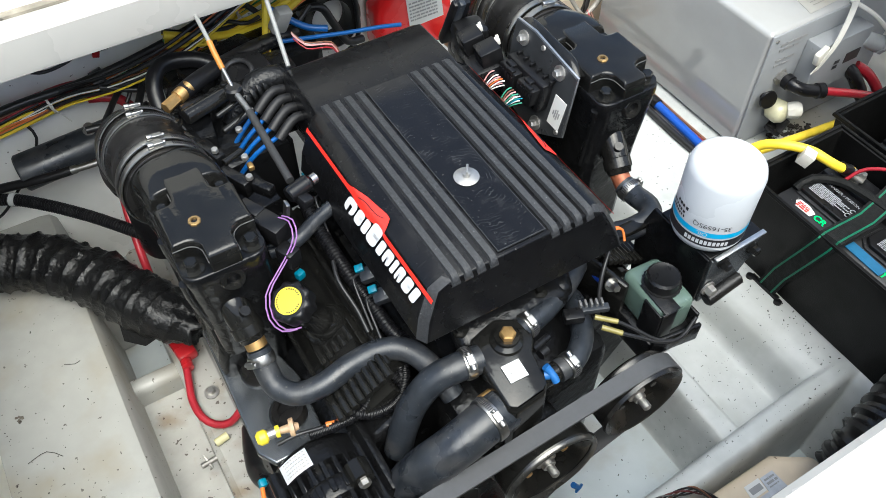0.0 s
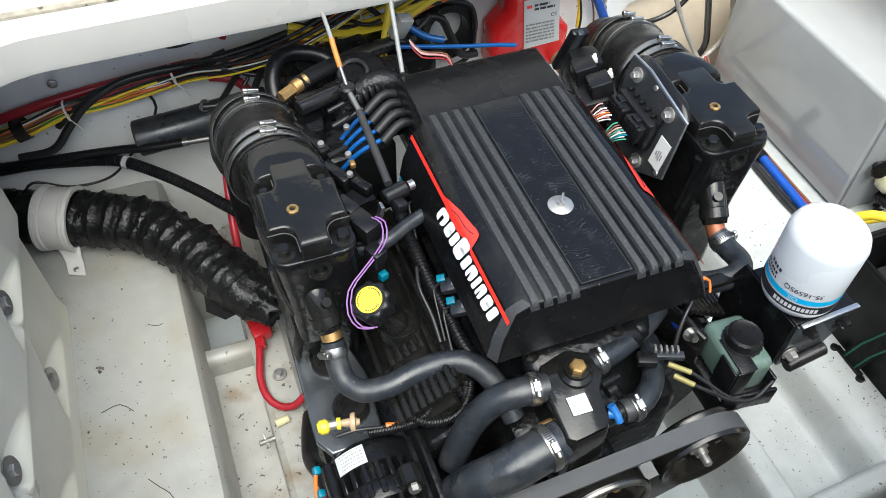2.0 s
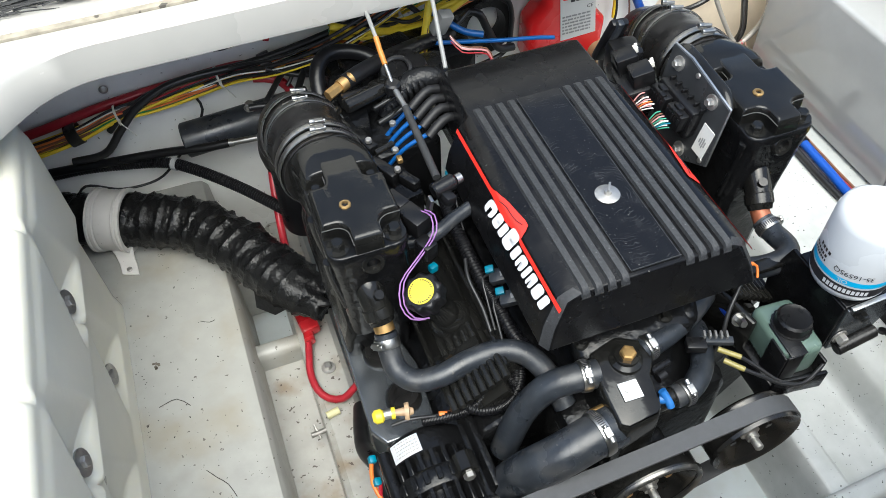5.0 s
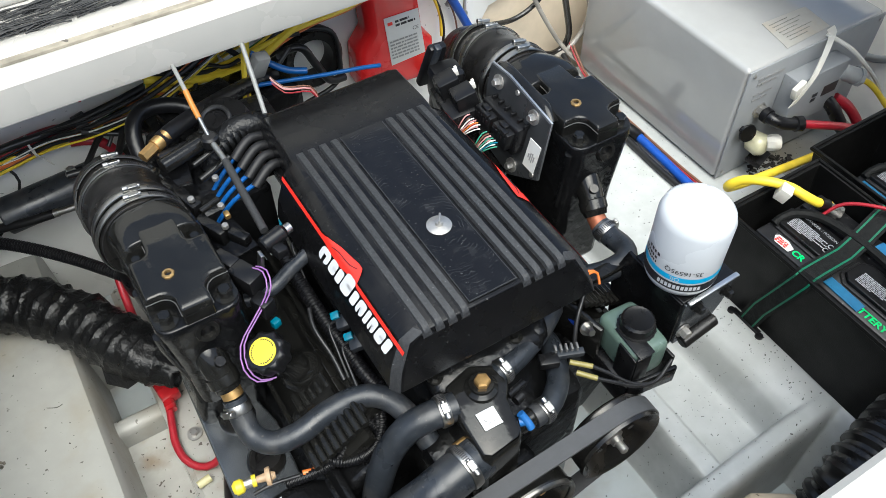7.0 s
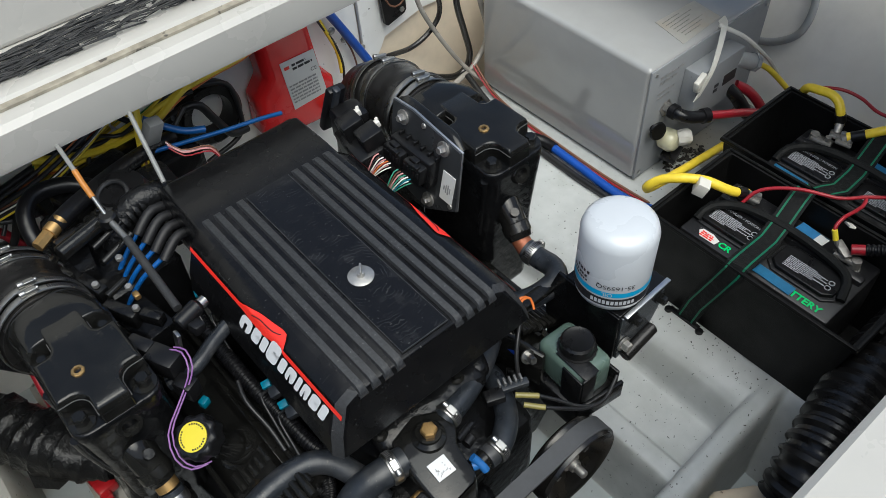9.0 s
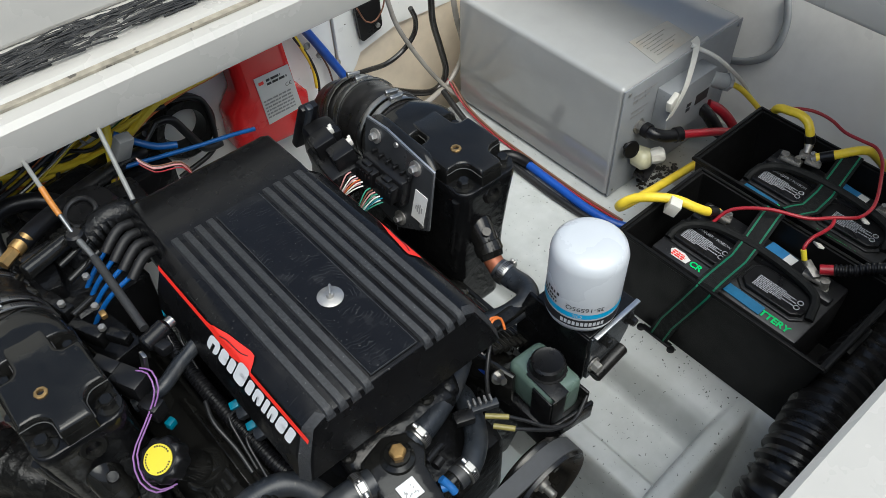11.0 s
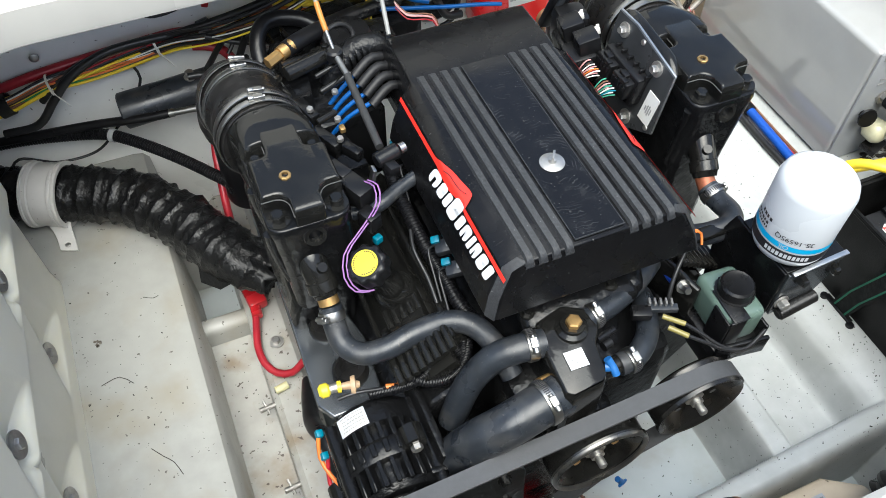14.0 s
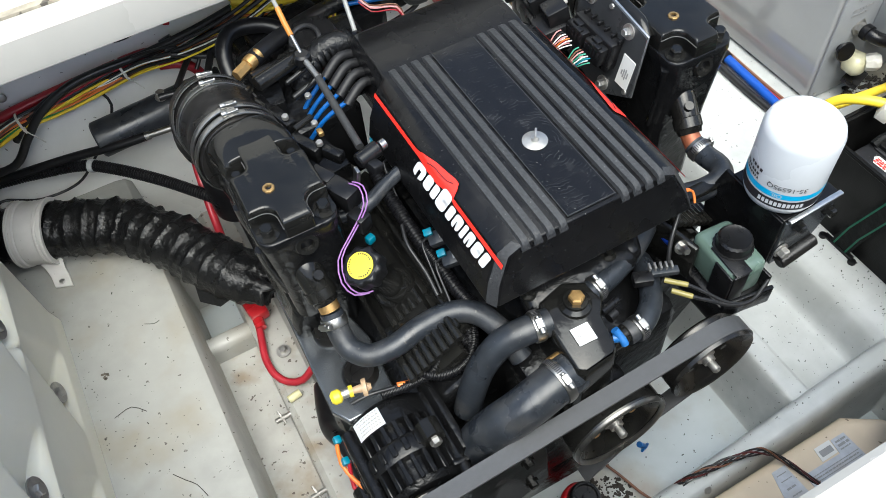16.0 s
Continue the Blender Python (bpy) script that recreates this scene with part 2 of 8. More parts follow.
PULLEY_BARE = mat("worn bare pulley steel", (0.050, 0.049, 0.046), 0.24, 0.8, var=0.4, scale=40, bump=0.1, stain=(0.02, 0.018, 0.015), stain_amount=0.7, stain_scale=12)
WORN = mat("paint worn to primer", (0.06, 0.06, 0.058), 0.5, var=0.4, scale=200)
PULLEY = mat("dark worn pulley steel", (0.012, 0.0115, 0.011), 0.24, 0.2, var=0.4, scale=40, bump=0.08, stain=(0.05, 0.04, 0.025), stain_amount=0.5, stain_scale=14)
LABEL_BLUE = mat("blue label", (0.03, 0.15, 0.33), 0.45, var=0.2, scale=60)
HOSE_BLACK = mat("glossy black hose", (0.012, 0.011, 0.010), 0.18, var=0.4, scale=40, stain=(0.10, 0.09, 0.07), stain_amount=0.35, stain_scale=12, coat=0.3)
HOSE_CLEAR = mat("braided grey hose", (0.30, 0.28, 0.25), 0.3, var=0.25, scale=25, coat=0.3)
DIRT = mat("dark crumbs", (0.03, 0.025, 0.02), 0.8, var=0.4, scale=90)
MELT = mat("crumpled black film", (0.004, 0.004, 0.0045), 0.5, var=0.3, scale=60, bump=0.6, bscale=40)
CAULK = mat("grey-tan sealant", (0.30, 0.27, 0.21), 0.7, var=0.35, scale=60, bump=0.4, spots=(0.04, 0.035, 0.03), spot_scale=45, spot_amount=0.08, stain=(0.10, 0.09, 0.07), stain_amount=0.8, stain_scale=12)

# ---- mesh tools ----
PLACE = {}


def part(name, bm, material, parent=None, label="", smooth=40, bevel=0.0):
    """Links a bmesh, given in world metres, as one mesh object under its thing or part."""
    me = bpy.data.meshes.new(name)
    vs = [v.co for v in bm.verts]
    lo = Vector([min(v[k] for v in vs) for k in range(3)])
    hi = Vector([max(v[k] for v in vs) for k in range(3)])
    mid = (lo + hi) / 2
    bmesh.ops.translate(bm, verts=bm.verts, vec=-mid)
    bmesh.ops.recalc_face_normals(bm, faces=bm.faces)
    bm.to_mesh(me)
    bm.free()
    for poly in me.polygons:
        poly.use_smooth = True
    me.set_sharp_from_angle(angle=radians(smooth))
    me.materials.append(material)
    ob = new(name, me)
    PLACE[ob.name] = mid
    ob.location = mid
    if parent:
        ob.parent = parent
        ob.matrix_parent_inverse = Matrix.Translation(-PLACE[parent.name])
        if parent.parent and parent.type == "MESH":
            ob.matrix_parent_inverse = Matrix.Translation(-PLACE[parent.name])
    if bevel:
        b = ob.modifiers.new("bevel", "BEVEL")
        b.width, b.segments, b.limit_method, b.angle_limit = bevel, 3, "ANGLE", radians(35)
    if label:
        ob["label"] = label
    return ob


def thing(name, at, label, category, group="", kind=""):
    ob = new(name)
    ob.location = at
    ob.empty_display_size = 0.05
    PLACE[ob.name] = Vector(at)
    return tagged(ob, label, category, group, kind)


def basis(d):
    d = Vector(d).normalized()
    a = Vector((0, 0, 1)) if abs(d.z) < 0.9 else Vector((1, 0, 0))
    u = d.cross(a).normalized()
    return u, d.cross(u).normalized(), d


def box(bm, c, s, rot=(0, 0, 0), bev=0.0, seg=2):
    m = Matrix.LocRotScale(Vector(c), Euler([radians(a) for a in rot]), Vector(s))
    r = bmesh.ops.create_cube(bm, size=1.0, matrix=m)
    if bev:
        es = list({e for v in r["verts"] for e in v.link_edges})
        bmesh.ops.bevel(bm, geom=es, offset=bev, segments=seg, affect="EDGES", profile=0.5)
    return bm


def lathe(bm, at, d, profile, n=28, ring=False):
    """Turns (along, radius) pairs about the axis d through the point at; ring: a closed hoop, open in the middle."""
    u, v, d = basis(d)
    at = Vector(at)
    rings = []
    for h, r in profile:
        if r < 1e-6:
            rings.append([bm.verts.new(at + d * h)])
        else:
            rings.append([bm.verts.new(at + d * h + (u * math.cos(2 * math.pi * k / n) + v * math.sin(2 * math.pi * k / n)) * r) for k in range(n)])
    for a, b in zip(rings, rings[1:] + (rings[:1] if ring else [])):
        for k in range(n):
            j = (k + 1) % n
            if len(a) == 1 and len(b) == 1:
                continue
            if len(a) == 1:
                bm.faces.new((a[0], b[k], b[j]))
            elif len(b) == 1:
                bm.faces.new((a[k], b[0], a[j]))
            else:
                bm.faces.new((a[k], b[k], b[j], a[j]))
    for end in (rings[0], rings[-1]):
        if len(end) > 2 and not ring:
            bm.faces.new(end)
    return bm


def cyl(bm, p0, p1, r0, r1=None, n=20, bev=0.0):
    p0, p1 = Vector(p0), Vector(p1)
    ln, r1 = (p1 - p0).length, r0 if r1 is None else r1
    prof = [(0, r0), (ln, r1)]
    if bev:
        prof = [(0, max(r0 - bev, 1e-4)), (bev, r0), (ln - bev, r1), (ln, max(r1 - bev, 1e-4))]
    return lathe(bm, p0, p1 - p0, prof, n)


def spline(pts, step=0.012):
    pts = [Vector(p) for p in pts]
    ext = [pts[0] * 2 - pts[1]] + pts + [pts[-1] * 2 - pts[-2]]
    out = []
    for i in range(1, len(ext) - 2):
        p0, p1, p2, p3 = ext[i - 1 : i + 3]
        n = max(2, int((p2 - p1).length / step))
        for k in range(n):
            t = k / n
            out.append(0.5 * (2 * p1 + (p2 - p0) * t + (2 * p0 - 5 * p1 + 4 * p2 - p3) * t * t + (3 * p1 - p0 - 3 * p2 + p3) * t**3))
    out.append(pts[-1])
    return out


def tube(bm, pts, r, n=12, step=0.012, ridges=None, wob=0.0, cap=True, taper=None):
    """A round hose along a smooth line; ridges: (pitch, depth) of its corrugation."""
    if ridges:
        step = ridges[0] / 4
    line = spline(pts, step)
    acc, rings, up = 0.0, [], None
    for i, p in enumerate(line):
        d = (line[min(i + 1, len(line) - 1)] - line[max(i - 1, 0)]).normalized()
        if up is None:
            up = basis(d)[0]
        up = (up - d * up.dot(d)).normalized()
        side = d.cross(up)
        if i:
            acc += (p - line[i - 1]).length
        rr = r
        if taper:
            rr = r * (taper[0] + (taper[1] - taper[0]) * i / (len(line) - 1))
        if ridges:
            rr += ridges[1] * (1 if math.sin(2 * math.pi * acc / ridges[0]) > 0 else 0)
        ring = []
        for k in range(n):
            a = 2 * math.pi * k / n
            off = up * math.cos(a) + side * math.sin(a)
            q = rr
            if wob:
                q += wob * noise.noise((p + off * r) * 38.0) + wob * 0.7 * noise.noise((p + off * r) * 90.0)
            ring.append(bm.verts.new(p + off * q))
        rings.append(ring)
    for a, b in zip(rings, rings[1:]):
        for k in range(n):
            j = (k + 1) % n
            bm.faces.new((a[k], b[k], b[j], a[j]))
    if cap:
        bm.faces.new(rings[0])
        bm.faces.new(rings[-1])
    return bm


def loft(bm, sections, cap=True):
    rings = [[bm.verts.new(Vector(p)) for p in s] for s in sections]
    for a, b in zip(rings, rings[1:]):
        for k in range(len(a)):
            j = (k + 1) % len(a)
            bm.faces.new((a[k], b[k], b[j], a[j]))
    if cap:
        bm.faces.new(rings[0])
        bm.faces.new(rings[-1])
    return bm


def prism(bm, poly, base, u, v, depth):
    """A flat outline (a, b) on the axes u, v at base, thickened by the vector depth."""
    base, u, v, depth = Vector(base), Vector(u), Vector(v), Vector(depth)
    return loft(bm, [[base + u * a + v * b for a, b in poly], [base + u * a + v * b + depth for a, b in poly]])


def rounded(w, h, r, n=4):
    pts = []
    for cx, cy, a0 in ((w / 2 - r, h / 2 - r, 0), (-w / 2 + r, h / 2 - r, 90), (-w / 2 + r, -h / 2 + r, 180), (w / 2 - r, -h / 2 + r, 270)):
        for k in range(n + 1):
            a = radians(a0 + 90 * k / n)
            pts.append((cx + r * math.cos(a), cy + r * math.sin(a)))
    return pts


def B():
    return bmesh.new()


def hexbolt(parent, at, d, r=0.008, h=0.006, washer=0.0, material=None, name="bolt"):
    bm = B()
    d = Vector(d).normalized()
    at = Vector(at)
    if washer:
        cyl(bm, at, at + d * 0.0025, washer, n=20)
    lathe(bm, at + d * (0.002 if washer else 0), d, [(0, r), (h * 0.8, r), (h, r * 0.82), (h, 0)], 6)
    return part(name, bm, material or BLACK_CAST, parent, smooth=25)


def clamp(parent, at, d, r, w=0.012, screw=(0, 0, 1), name="hose_clamp"):
    """A worm-drive clamp: a slotted band with its screw housing."""
    u, v, d = basis(d)
    at = Vector(at)
    bm = B()
    lathe(bm, at - d * w / 2, d, [(0, r), (0, r + 0.0016), (w * 0.2, r + 0.0022), (w * 0.8, r + 0.0022), (w, r + 0.0016), (w, r)], 40, True)
    ob = part(name, bm, STEEL, parent, "stainless worm-drive band")
    s = Vector(screw)
    s = (s - d * s.dot(d)).normalized()
    t = d.cross(s)
    b2 = B()
    c = at + s * (r + 0.0045)
    m = Matrix((t, d, s)).transposed().to_4x4()
    m.translation = c
    bmesh.ops.create_cube(b2, size=1.0, matrix=m @ Matrix.Diagonal((0.013, w * 0.72, 0.005, 1)))
    cyl(b2, c - t * 0.0135, c - t * 0.006, 0.0040, n=10)
    cyl(b2, c + t * 0.006, c + t * 0.0095, 0.0028, n=8)
    part("screw_housing", b2, STEEL, ob, bevel=0.001)
    b3 = B()
    for k in range(14):
        a = 0.30 + k * 0.0026 / r
        o = (s * math.cos(a) + t * math.sin(a)) * (r + 0.0024)
        tt = (-s * math.sin(a) + t * math.cos(a))
        m = Matrix((tt, d, o.normalized())).transposed().to_4x4()
        m.translation = at + o
        bmesh.ops.create_cube(b3, size=1.0, matrix=m @ Matrix.Diagonal((0.0013, w * 0.55, 0.0006, 1)))
    part("slotted_track", b3, INK, ob)
    return ob


def bars(parent, base, u, v, n, rows, material, name="print_block", seed=1, lift=0.0006, thick=0.0005):
    """Lines of unreadable print on a label: rows are (offset along v, height, length)."""
    bm = B()
    rnd = random.Random(seed)
    u, v, n, base = Vector(u), Vector(v), Vector(n), Vector(base)
    for off, h, length in rows:
        x = 0.0
        while x < length - 0.0005:
            w = min(rnd.uniform(1.2, 4.0) * h, length - x)
            q = base + v * off + u * x + n * lift
            loft(bm, [[q, q + u * w, q + u * w + v * h, q + v * h], [p + n * thick for p in (q, q + u * w, q + u * w + v * h, q + v * h)]])
            x += w + h * 0.5
    return part(name, bm, material, parent)


def lettering(parent, text, base, u, v, n, size, material, name="lettering", wrap=None, bold=0.0):
    """Words in the built-in font as thin raised print; wrap: a function that lays each point on a surface."""
    cu = bpy.data.curves.new(name, "FONT")
    cu.body, cu.size, cu.offset = text, size, bold
    tmp = bpy.data.objects.new("text_source", cu)
    me = bpy.data.meshes.new_from_object(tmp)
    bpy.data.objects.remove(tmp)
    bm = B()
    bm.from_mesh(me)
    bpy.data.meshes.remove(me)
    u, v, n, base = Vector(u), Vector(v), Vector(n), Vector(base)
    if wrap:
        bmesh.ops.subdivide_edges(bm, edges=[e for e in bm.edges if e.calc_length() > size * 0.3], cuts=2)
    for w in bm.verts:
        w.co = wrap(w.co.x, w.co.y) if wrap else base + u * w.co.x + v * w.co.y + n * 0.0008
    return part(name, bm, material, parent)

# ---- the boat around the engine ----
DECK = -0.03


def structure(name, bm, material, label, bevel=0.0, category="structure"):
    return tagged(part(name, bm, material, bevel=bevel), label, category, kind="structure")


AFT = 0.36  # unseen reach of the hatch aft over the heater, opened to let daylight in


def opening(x0, x1, y0, y1, r, n=5, cut=True):
    """Outline of the hatch: cut off by a long curve on the tank side, with an unseen reach aft over the heater added
    for light.
    """
    pts = []
    for cx, cy, a0 in ((x1 - r, y1 - r, 0), (x0 + r, y1 - r, 90), (x0 + r, y0 + r, 180), (x1 - r, y0 + r, 270)):
        q, turn = r, 90
        if a0 == 0 and cut:
            cy = y1 + AFT - r
        if a0 == 90:
            pts += [(0.475, y1 + AFT), (0.45, y1 + AFT - 0.025), (0.45, y1 + 0.01)] if cut else [(0.50, y1), (0.46, y1), (0.42, y1)]
        if a0 == 90 and cut:
            cx, cy, q, turn = -0.55, y1 - 0.15, 0.15, 46
        for k in range(n + 1):
            a = radians(a0 + turn * k / n)
            pts.append((cx + q * math.cos(a), cy + q * math.sin(a)))
        if a0 == 90:
            px, py = pts[-1]
            pts.append((x0, py + (x0 - px) * 1.036) if cut else (px, py - 0.01))
    return pts


bm = B()
box(bm, (0.02, 0.20, -0.245), (1.12, 1.3, 0.05))
structure("floor", bm, GEL_GREY, "grey-white painted bilge floor with grit and stains under the engine", category="floor")

# side shelf and engine bearer beside the tank
bm = B()
loft(bm, [[(-0.80, y, -0.22), (-0.478, y, -0.22), (-0.487, y, DECK - 0.018), (-0.497, y, DECK - 0.004), (-0.515, y, DECK), (-0.80, y, DECK)] for y in (-0.75, 0.50, 0.72)])
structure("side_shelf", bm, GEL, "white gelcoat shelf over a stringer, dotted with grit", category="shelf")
bm = B()
loft(bm, [[(-0.41, y, -0.24), (-0.402, y, -0.118), (-0.392, y, -0.108), (-0.342, y, -0.108), (-0.332, y, -0.118), (-0.330, y, -0.24)] for y in (-0.75, 0.62)])
structure("engine_bearer", bm, GEL_STAIN, "white gelcoat engine bearer beside the shelf", category="bearer")
bm = B()
box(bm, (-0.445, 0.325, -0.17), (0.11, 0.036, 0.10), bev=0.016, seg=4)
box(bm, (-0.45, 0.50, -0.16), (0.12, 0.05, 0.12), bev=0.015)
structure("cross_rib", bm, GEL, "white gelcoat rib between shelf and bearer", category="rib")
bm = B()
box(bm, (-0.445, -0.05, -0.195), (0.10, 0.80, 0.05))
structure("side_channel", bm, GEL_STAIN, "white channel floor between shelf and bearer", category="floor")
# starboard moulding: bearer, tub, deck edge and front rim in one hand-laid sheet
XP = [-0.30, 0.296, 0.310, 0.316, 0.324, 0.360, 0.368, 0.378, 0.470, 0.480, 0.488, 0.497, 0.510, 0.530, 0.550, 0.90]
ZP = [-0.221, -0.221, -0.150, -0.100, -0.082, -0.082, -0.098, -0.116, -0.116, -0.106, -0.074, -0.053, -0.043, -0.034, DECK, DECK]


def moulding(x, y):
    """Height of the moulded sheet over the plan."""
    base = sum(np.interp(x + o, XP, ZP) for o in (-0.002, 0.0, 0.002)) / 3
    d = y - np.interp(x, [-0.2, 0.10, 0.30, 0.45, 0.60], [-0.345, -0.338, -0.330, -0.322, -0.318])
    top = np.interp(x, [-0.2, 0.10, 0.30, 0.60], [DECK - 0.03, DECK - 0.015, DECK, DECK])
    if d < 0:
        front = np.interp(x, [0.50, 0.57], [-0.245, DECK])
        base = base + (front - base) * min(1.0, -d / 0.010)
    rim = top + np.interp(abs(d), [0, 0.011, 0.017, 0.022, 0.030, 0.07], [0, -0.0005, -0.006, -0.022, -0.13, -0.6])
    k = 0.006
    h = max(k - abs(base - rim), 0.0) / k
    z = max(base, rim) + h * h * k * 0.25
    p = Vector((x, y, 0.0))
    return z + 0.0014 * noise.noise(p * 9) + 0.0009 * noise.noise(p * 26)


bm = B()
gx = [-0.20 + 0.012 * k for k in range(41)] + [0.290 + 0.003 * k for k in range(90)] + [0.562 + 0.012 * k for k in range(6)] + [0.64 + 0.03 * k for k in range(10)]
gy = [-0.62, -0.54, -0.50, -0.46, -0.43, -0.41, -0.39] + [-0.376 + 0.0028 * k for k in range(50)] + [-0.236 + 0.02 * k for k in range(44)]
grid = [[bm.verts.new((x, y, moulding(x, y))) for x in gx] for y in gy]
for a, b in zip(grid, grid[1:]):
    for k in range(len(gx) - 1):
        bm.faces.new((a[k], a[k + 1], b[k + 1], b[k]))
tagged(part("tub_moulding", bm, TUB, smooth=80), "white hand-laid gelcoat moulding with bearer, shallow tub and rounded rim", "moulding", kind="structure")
bm = B()
box(bm, (1.24, 0.30, DECK - 0.0335), (0.74, 1.30, 0.06))
box(bm, (1.24, -0.70, DECK - 0.0335), (0.74, 0.70, 0.06))
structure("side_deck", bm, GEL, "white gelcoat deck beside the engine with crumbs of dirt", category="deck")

# transom, hull sides and front wall
bm = B()
loft(bm, [[(x, 0.715, -0.24), (x, 0.735, 0.55), (x, 0.80, 0.55), (x, 0.80, -0.24)] for x in (-1.25, 0.50)])
structure("transom_wall", bm, GEL_WHITE, "white gelcoat transom wall behind the engine", category="wall")
bm = B()
loft(bm, [[(0.50, 0.725, -0.24), (0.50, 0.745, 0.55), (0.50, 0.83, 0.55), (0.50, 0.83, -0.24)], [(0.96, 0.70, -0.24), (0.96, 0.72, 0.55), (0.96, 0.83, 0.55), (0.96, 0.83, -0.24)], [(1.62, 0.70, -0.24), (1.62, 0.72, 0.55), (1.62, 0.83, 0.55), (1.62, 0.83, -0.24)]])
structure("quarter_wall", bm, TAN, "tan fibreglass wall at the boat's quarter", category="wall")
bm = B()
loft(bm, [[(x, 0.712 + 0.025 * z, z) if k < 2 else (x, 0.722 + 0.03 * z, z) for k, z in enumerate((z0, 0.55, 0.55, z0))] for x, z0 in ((0.503, 0.085), (0.545, 0.135), (0.560, 0.160), (0.67, 0.185), (0.83, 0.175), (0.95, 0.19))])
structure("upper_quarter_wall", bm, GEL_WHITE, "white painted wall panel above the tan fibreglass", category="wall")
bm = B()
loft(bm, [[(1.15, y, -0.055), (1.17, y, -0.022), (1.20, y, 0.004), (1.40, y, 0.256), (1.62, y, 0.52), (1.66, y, 0.52), (1.66, y, -0.055)] for y in (-1.1, 0.80)])
structure("wall_starboard", bm, HULL, "smooth white hull side sloping up from the deck", category="wall")
bm = B()
loft(bm, [[(-1.25, y, -0.24), (-1.35, y, 0.55), (-1.30, y, 0.55), (-1.20, y, -0.24)] for y in (-1.1, 0.80)])
structure("wall_port", bm, HULL, "smooth white hull side behind the tank", category="wall")
bm = B()
box(bm, (0.1, -1.08, 0.2), (2.9, 0.05, 0.95))
structure("wall_front", bm, GEL_CLEAN, "white bulkhead at the front of the bay", category="wall")

# cockpit sole with the hatch opening and its lip
bm = B()
# sole stops short of the hull side: an unseen gap lets light reach it
outer = opening(-1.5, 1.34, -1.25, 1.2, 0.02, cut=False)
rings = []
for (x0, x1, y0, y1, r), z in (((-0.800, 0.910, -0.510, 0.430, 0.08), 0.478), ((-0.782, 0.895, -0.496, 0.414, 0.09), 0.482), ((-0.780, 0.892, -0.494, 0.412, 0.09), 0.490), ((-0.782, 0.894, -0.494, 0.414, 0.09), 0.535), ((-0.790, 0.902, -0.501, 0.422, 0.085), 0.543)):
    rings.append([(x, y, z) for x, y in opening(x0, x1, y0, y1, r)])
rings.append([(x, y, 0.545) for x, y in outer])
rings.append([(x, y, 0.478) for x, y in outer])
vr = [[bm.verts.new(p) for p in ring] for ring in rings]
for a, b in zip(vr, vr[1:] + vr[:1]):
    for k in range(len(a)):
        j = (k + 1) % len(a)
        bm.faces.new((a[k], b[k], b[j], a[j]))
structure("cockpit_sole", bm, GEL_CLEAN, "bright white gelcoat cockpit floor with a rounded hatch opening", category="deck")
bm = B()
box(bm, (-0.485, 0.455, 0.5455), (1.85, 0.012, 0.004))
structure("hatch_gutter_seal", bm, CAULK, "grey-tan dirty sealant strip along the hatch lip", category="trim")
bm = B()
loft(bm, [[(x, 0.466, 0.544), (x, 0.470, 0.549), (x, 0.492, 0.550), (x, 0.497, 0.547), (x, 0.58, 0.547), (x, 0.60, 0.544)] for x in (-1.4, 0.44)])
structure("seat_base_step", bm, GEL_CLEAN, "white moulded strip behind the hatch", category="trim")
bm = B()
loft(bm, [[(x, 0.578, 0.545), (x, 0.590, 0.65), (x, 0.63, 0.86), (x, 0.80, 0.86), (x, 0.80, 0.545)] for x in (-1.4, 0.44)])
structure("seat_base", bm, GEL_CLEAN, "white moulded seat front beyond the hatch", bevel=0.01, category="trim")

# ---- the engine ----
eng = thing("marine_engine", (0, 0.05, -0.2), "black-painted inboard marine engine with a ribbed cover, on white bearers", "engine")


def section(y, zt, xl, xr, f=1.0, yb=0.0):
    return [(xl - 0.040 * f, y + yb, zt - 0.082), (xl - 0.034 * f, y + yb * 0.6, zt - 0.050), (xl - 0.018 * f, y, zt - 0.010), (xl, y, zt), (xr, y, zt), (xr + 0.018 * f, y, zt - 0.010), (xr + 0.038 * f, y + yb * 0.6, zt - 0.050), (xr + 0.050 * f, y + yb, zt - 0.082)]


bm = B()
loft(bm, [section(-0.1225, 0.4385, -0.093, 0.0975, 1.0, -0.012), section(-0.110, 0.440, -0.103, 0.106, 1.0, -0.009), section(0.196, 0.440, -0.103, 0.106), section(0.206, 0.440, -0.104, 0.109, 0.3), section(0.225, 0.441, -0.104, 0.110, 0.2), section(0.305, 0.436, -0.103, 0.112, 0.2), section(0.330, 0.418, -0.100, 0.112, 0.2), section(0.335, 0.38, -0.10, 0.112, 0.2)])
cover = part("engine_cover", bm, COVER, eng, "black plastic cover, scratched and glossy", bevel=0.003)
for side in (-1, 1):
    front = section(-0.1225, 0.4385, -0.093, 0.0975, 1.0, -0.012)
    back = section(-0.110, 0.440, -0.103, 0.106, 1.0, -0.009)
    ids = (3, 2, 1, 0) if side < 0 else (4, 5, 6, 7)
    out = Vector((side * 0.7, -0.7, 0.15)) * 0.0012
    bm = B()
    loft(bm, [[Vector(front[k]).lerp(Vector(back[k]), f) + out * g for f, g in ((0.10, 1), (0.90, 1), (0.90, 0.1), (0.10, 0.1))] for k in ids])
    part("worn_corner", bm, COVER_RIB, cover, "corner edge worn dull grey")
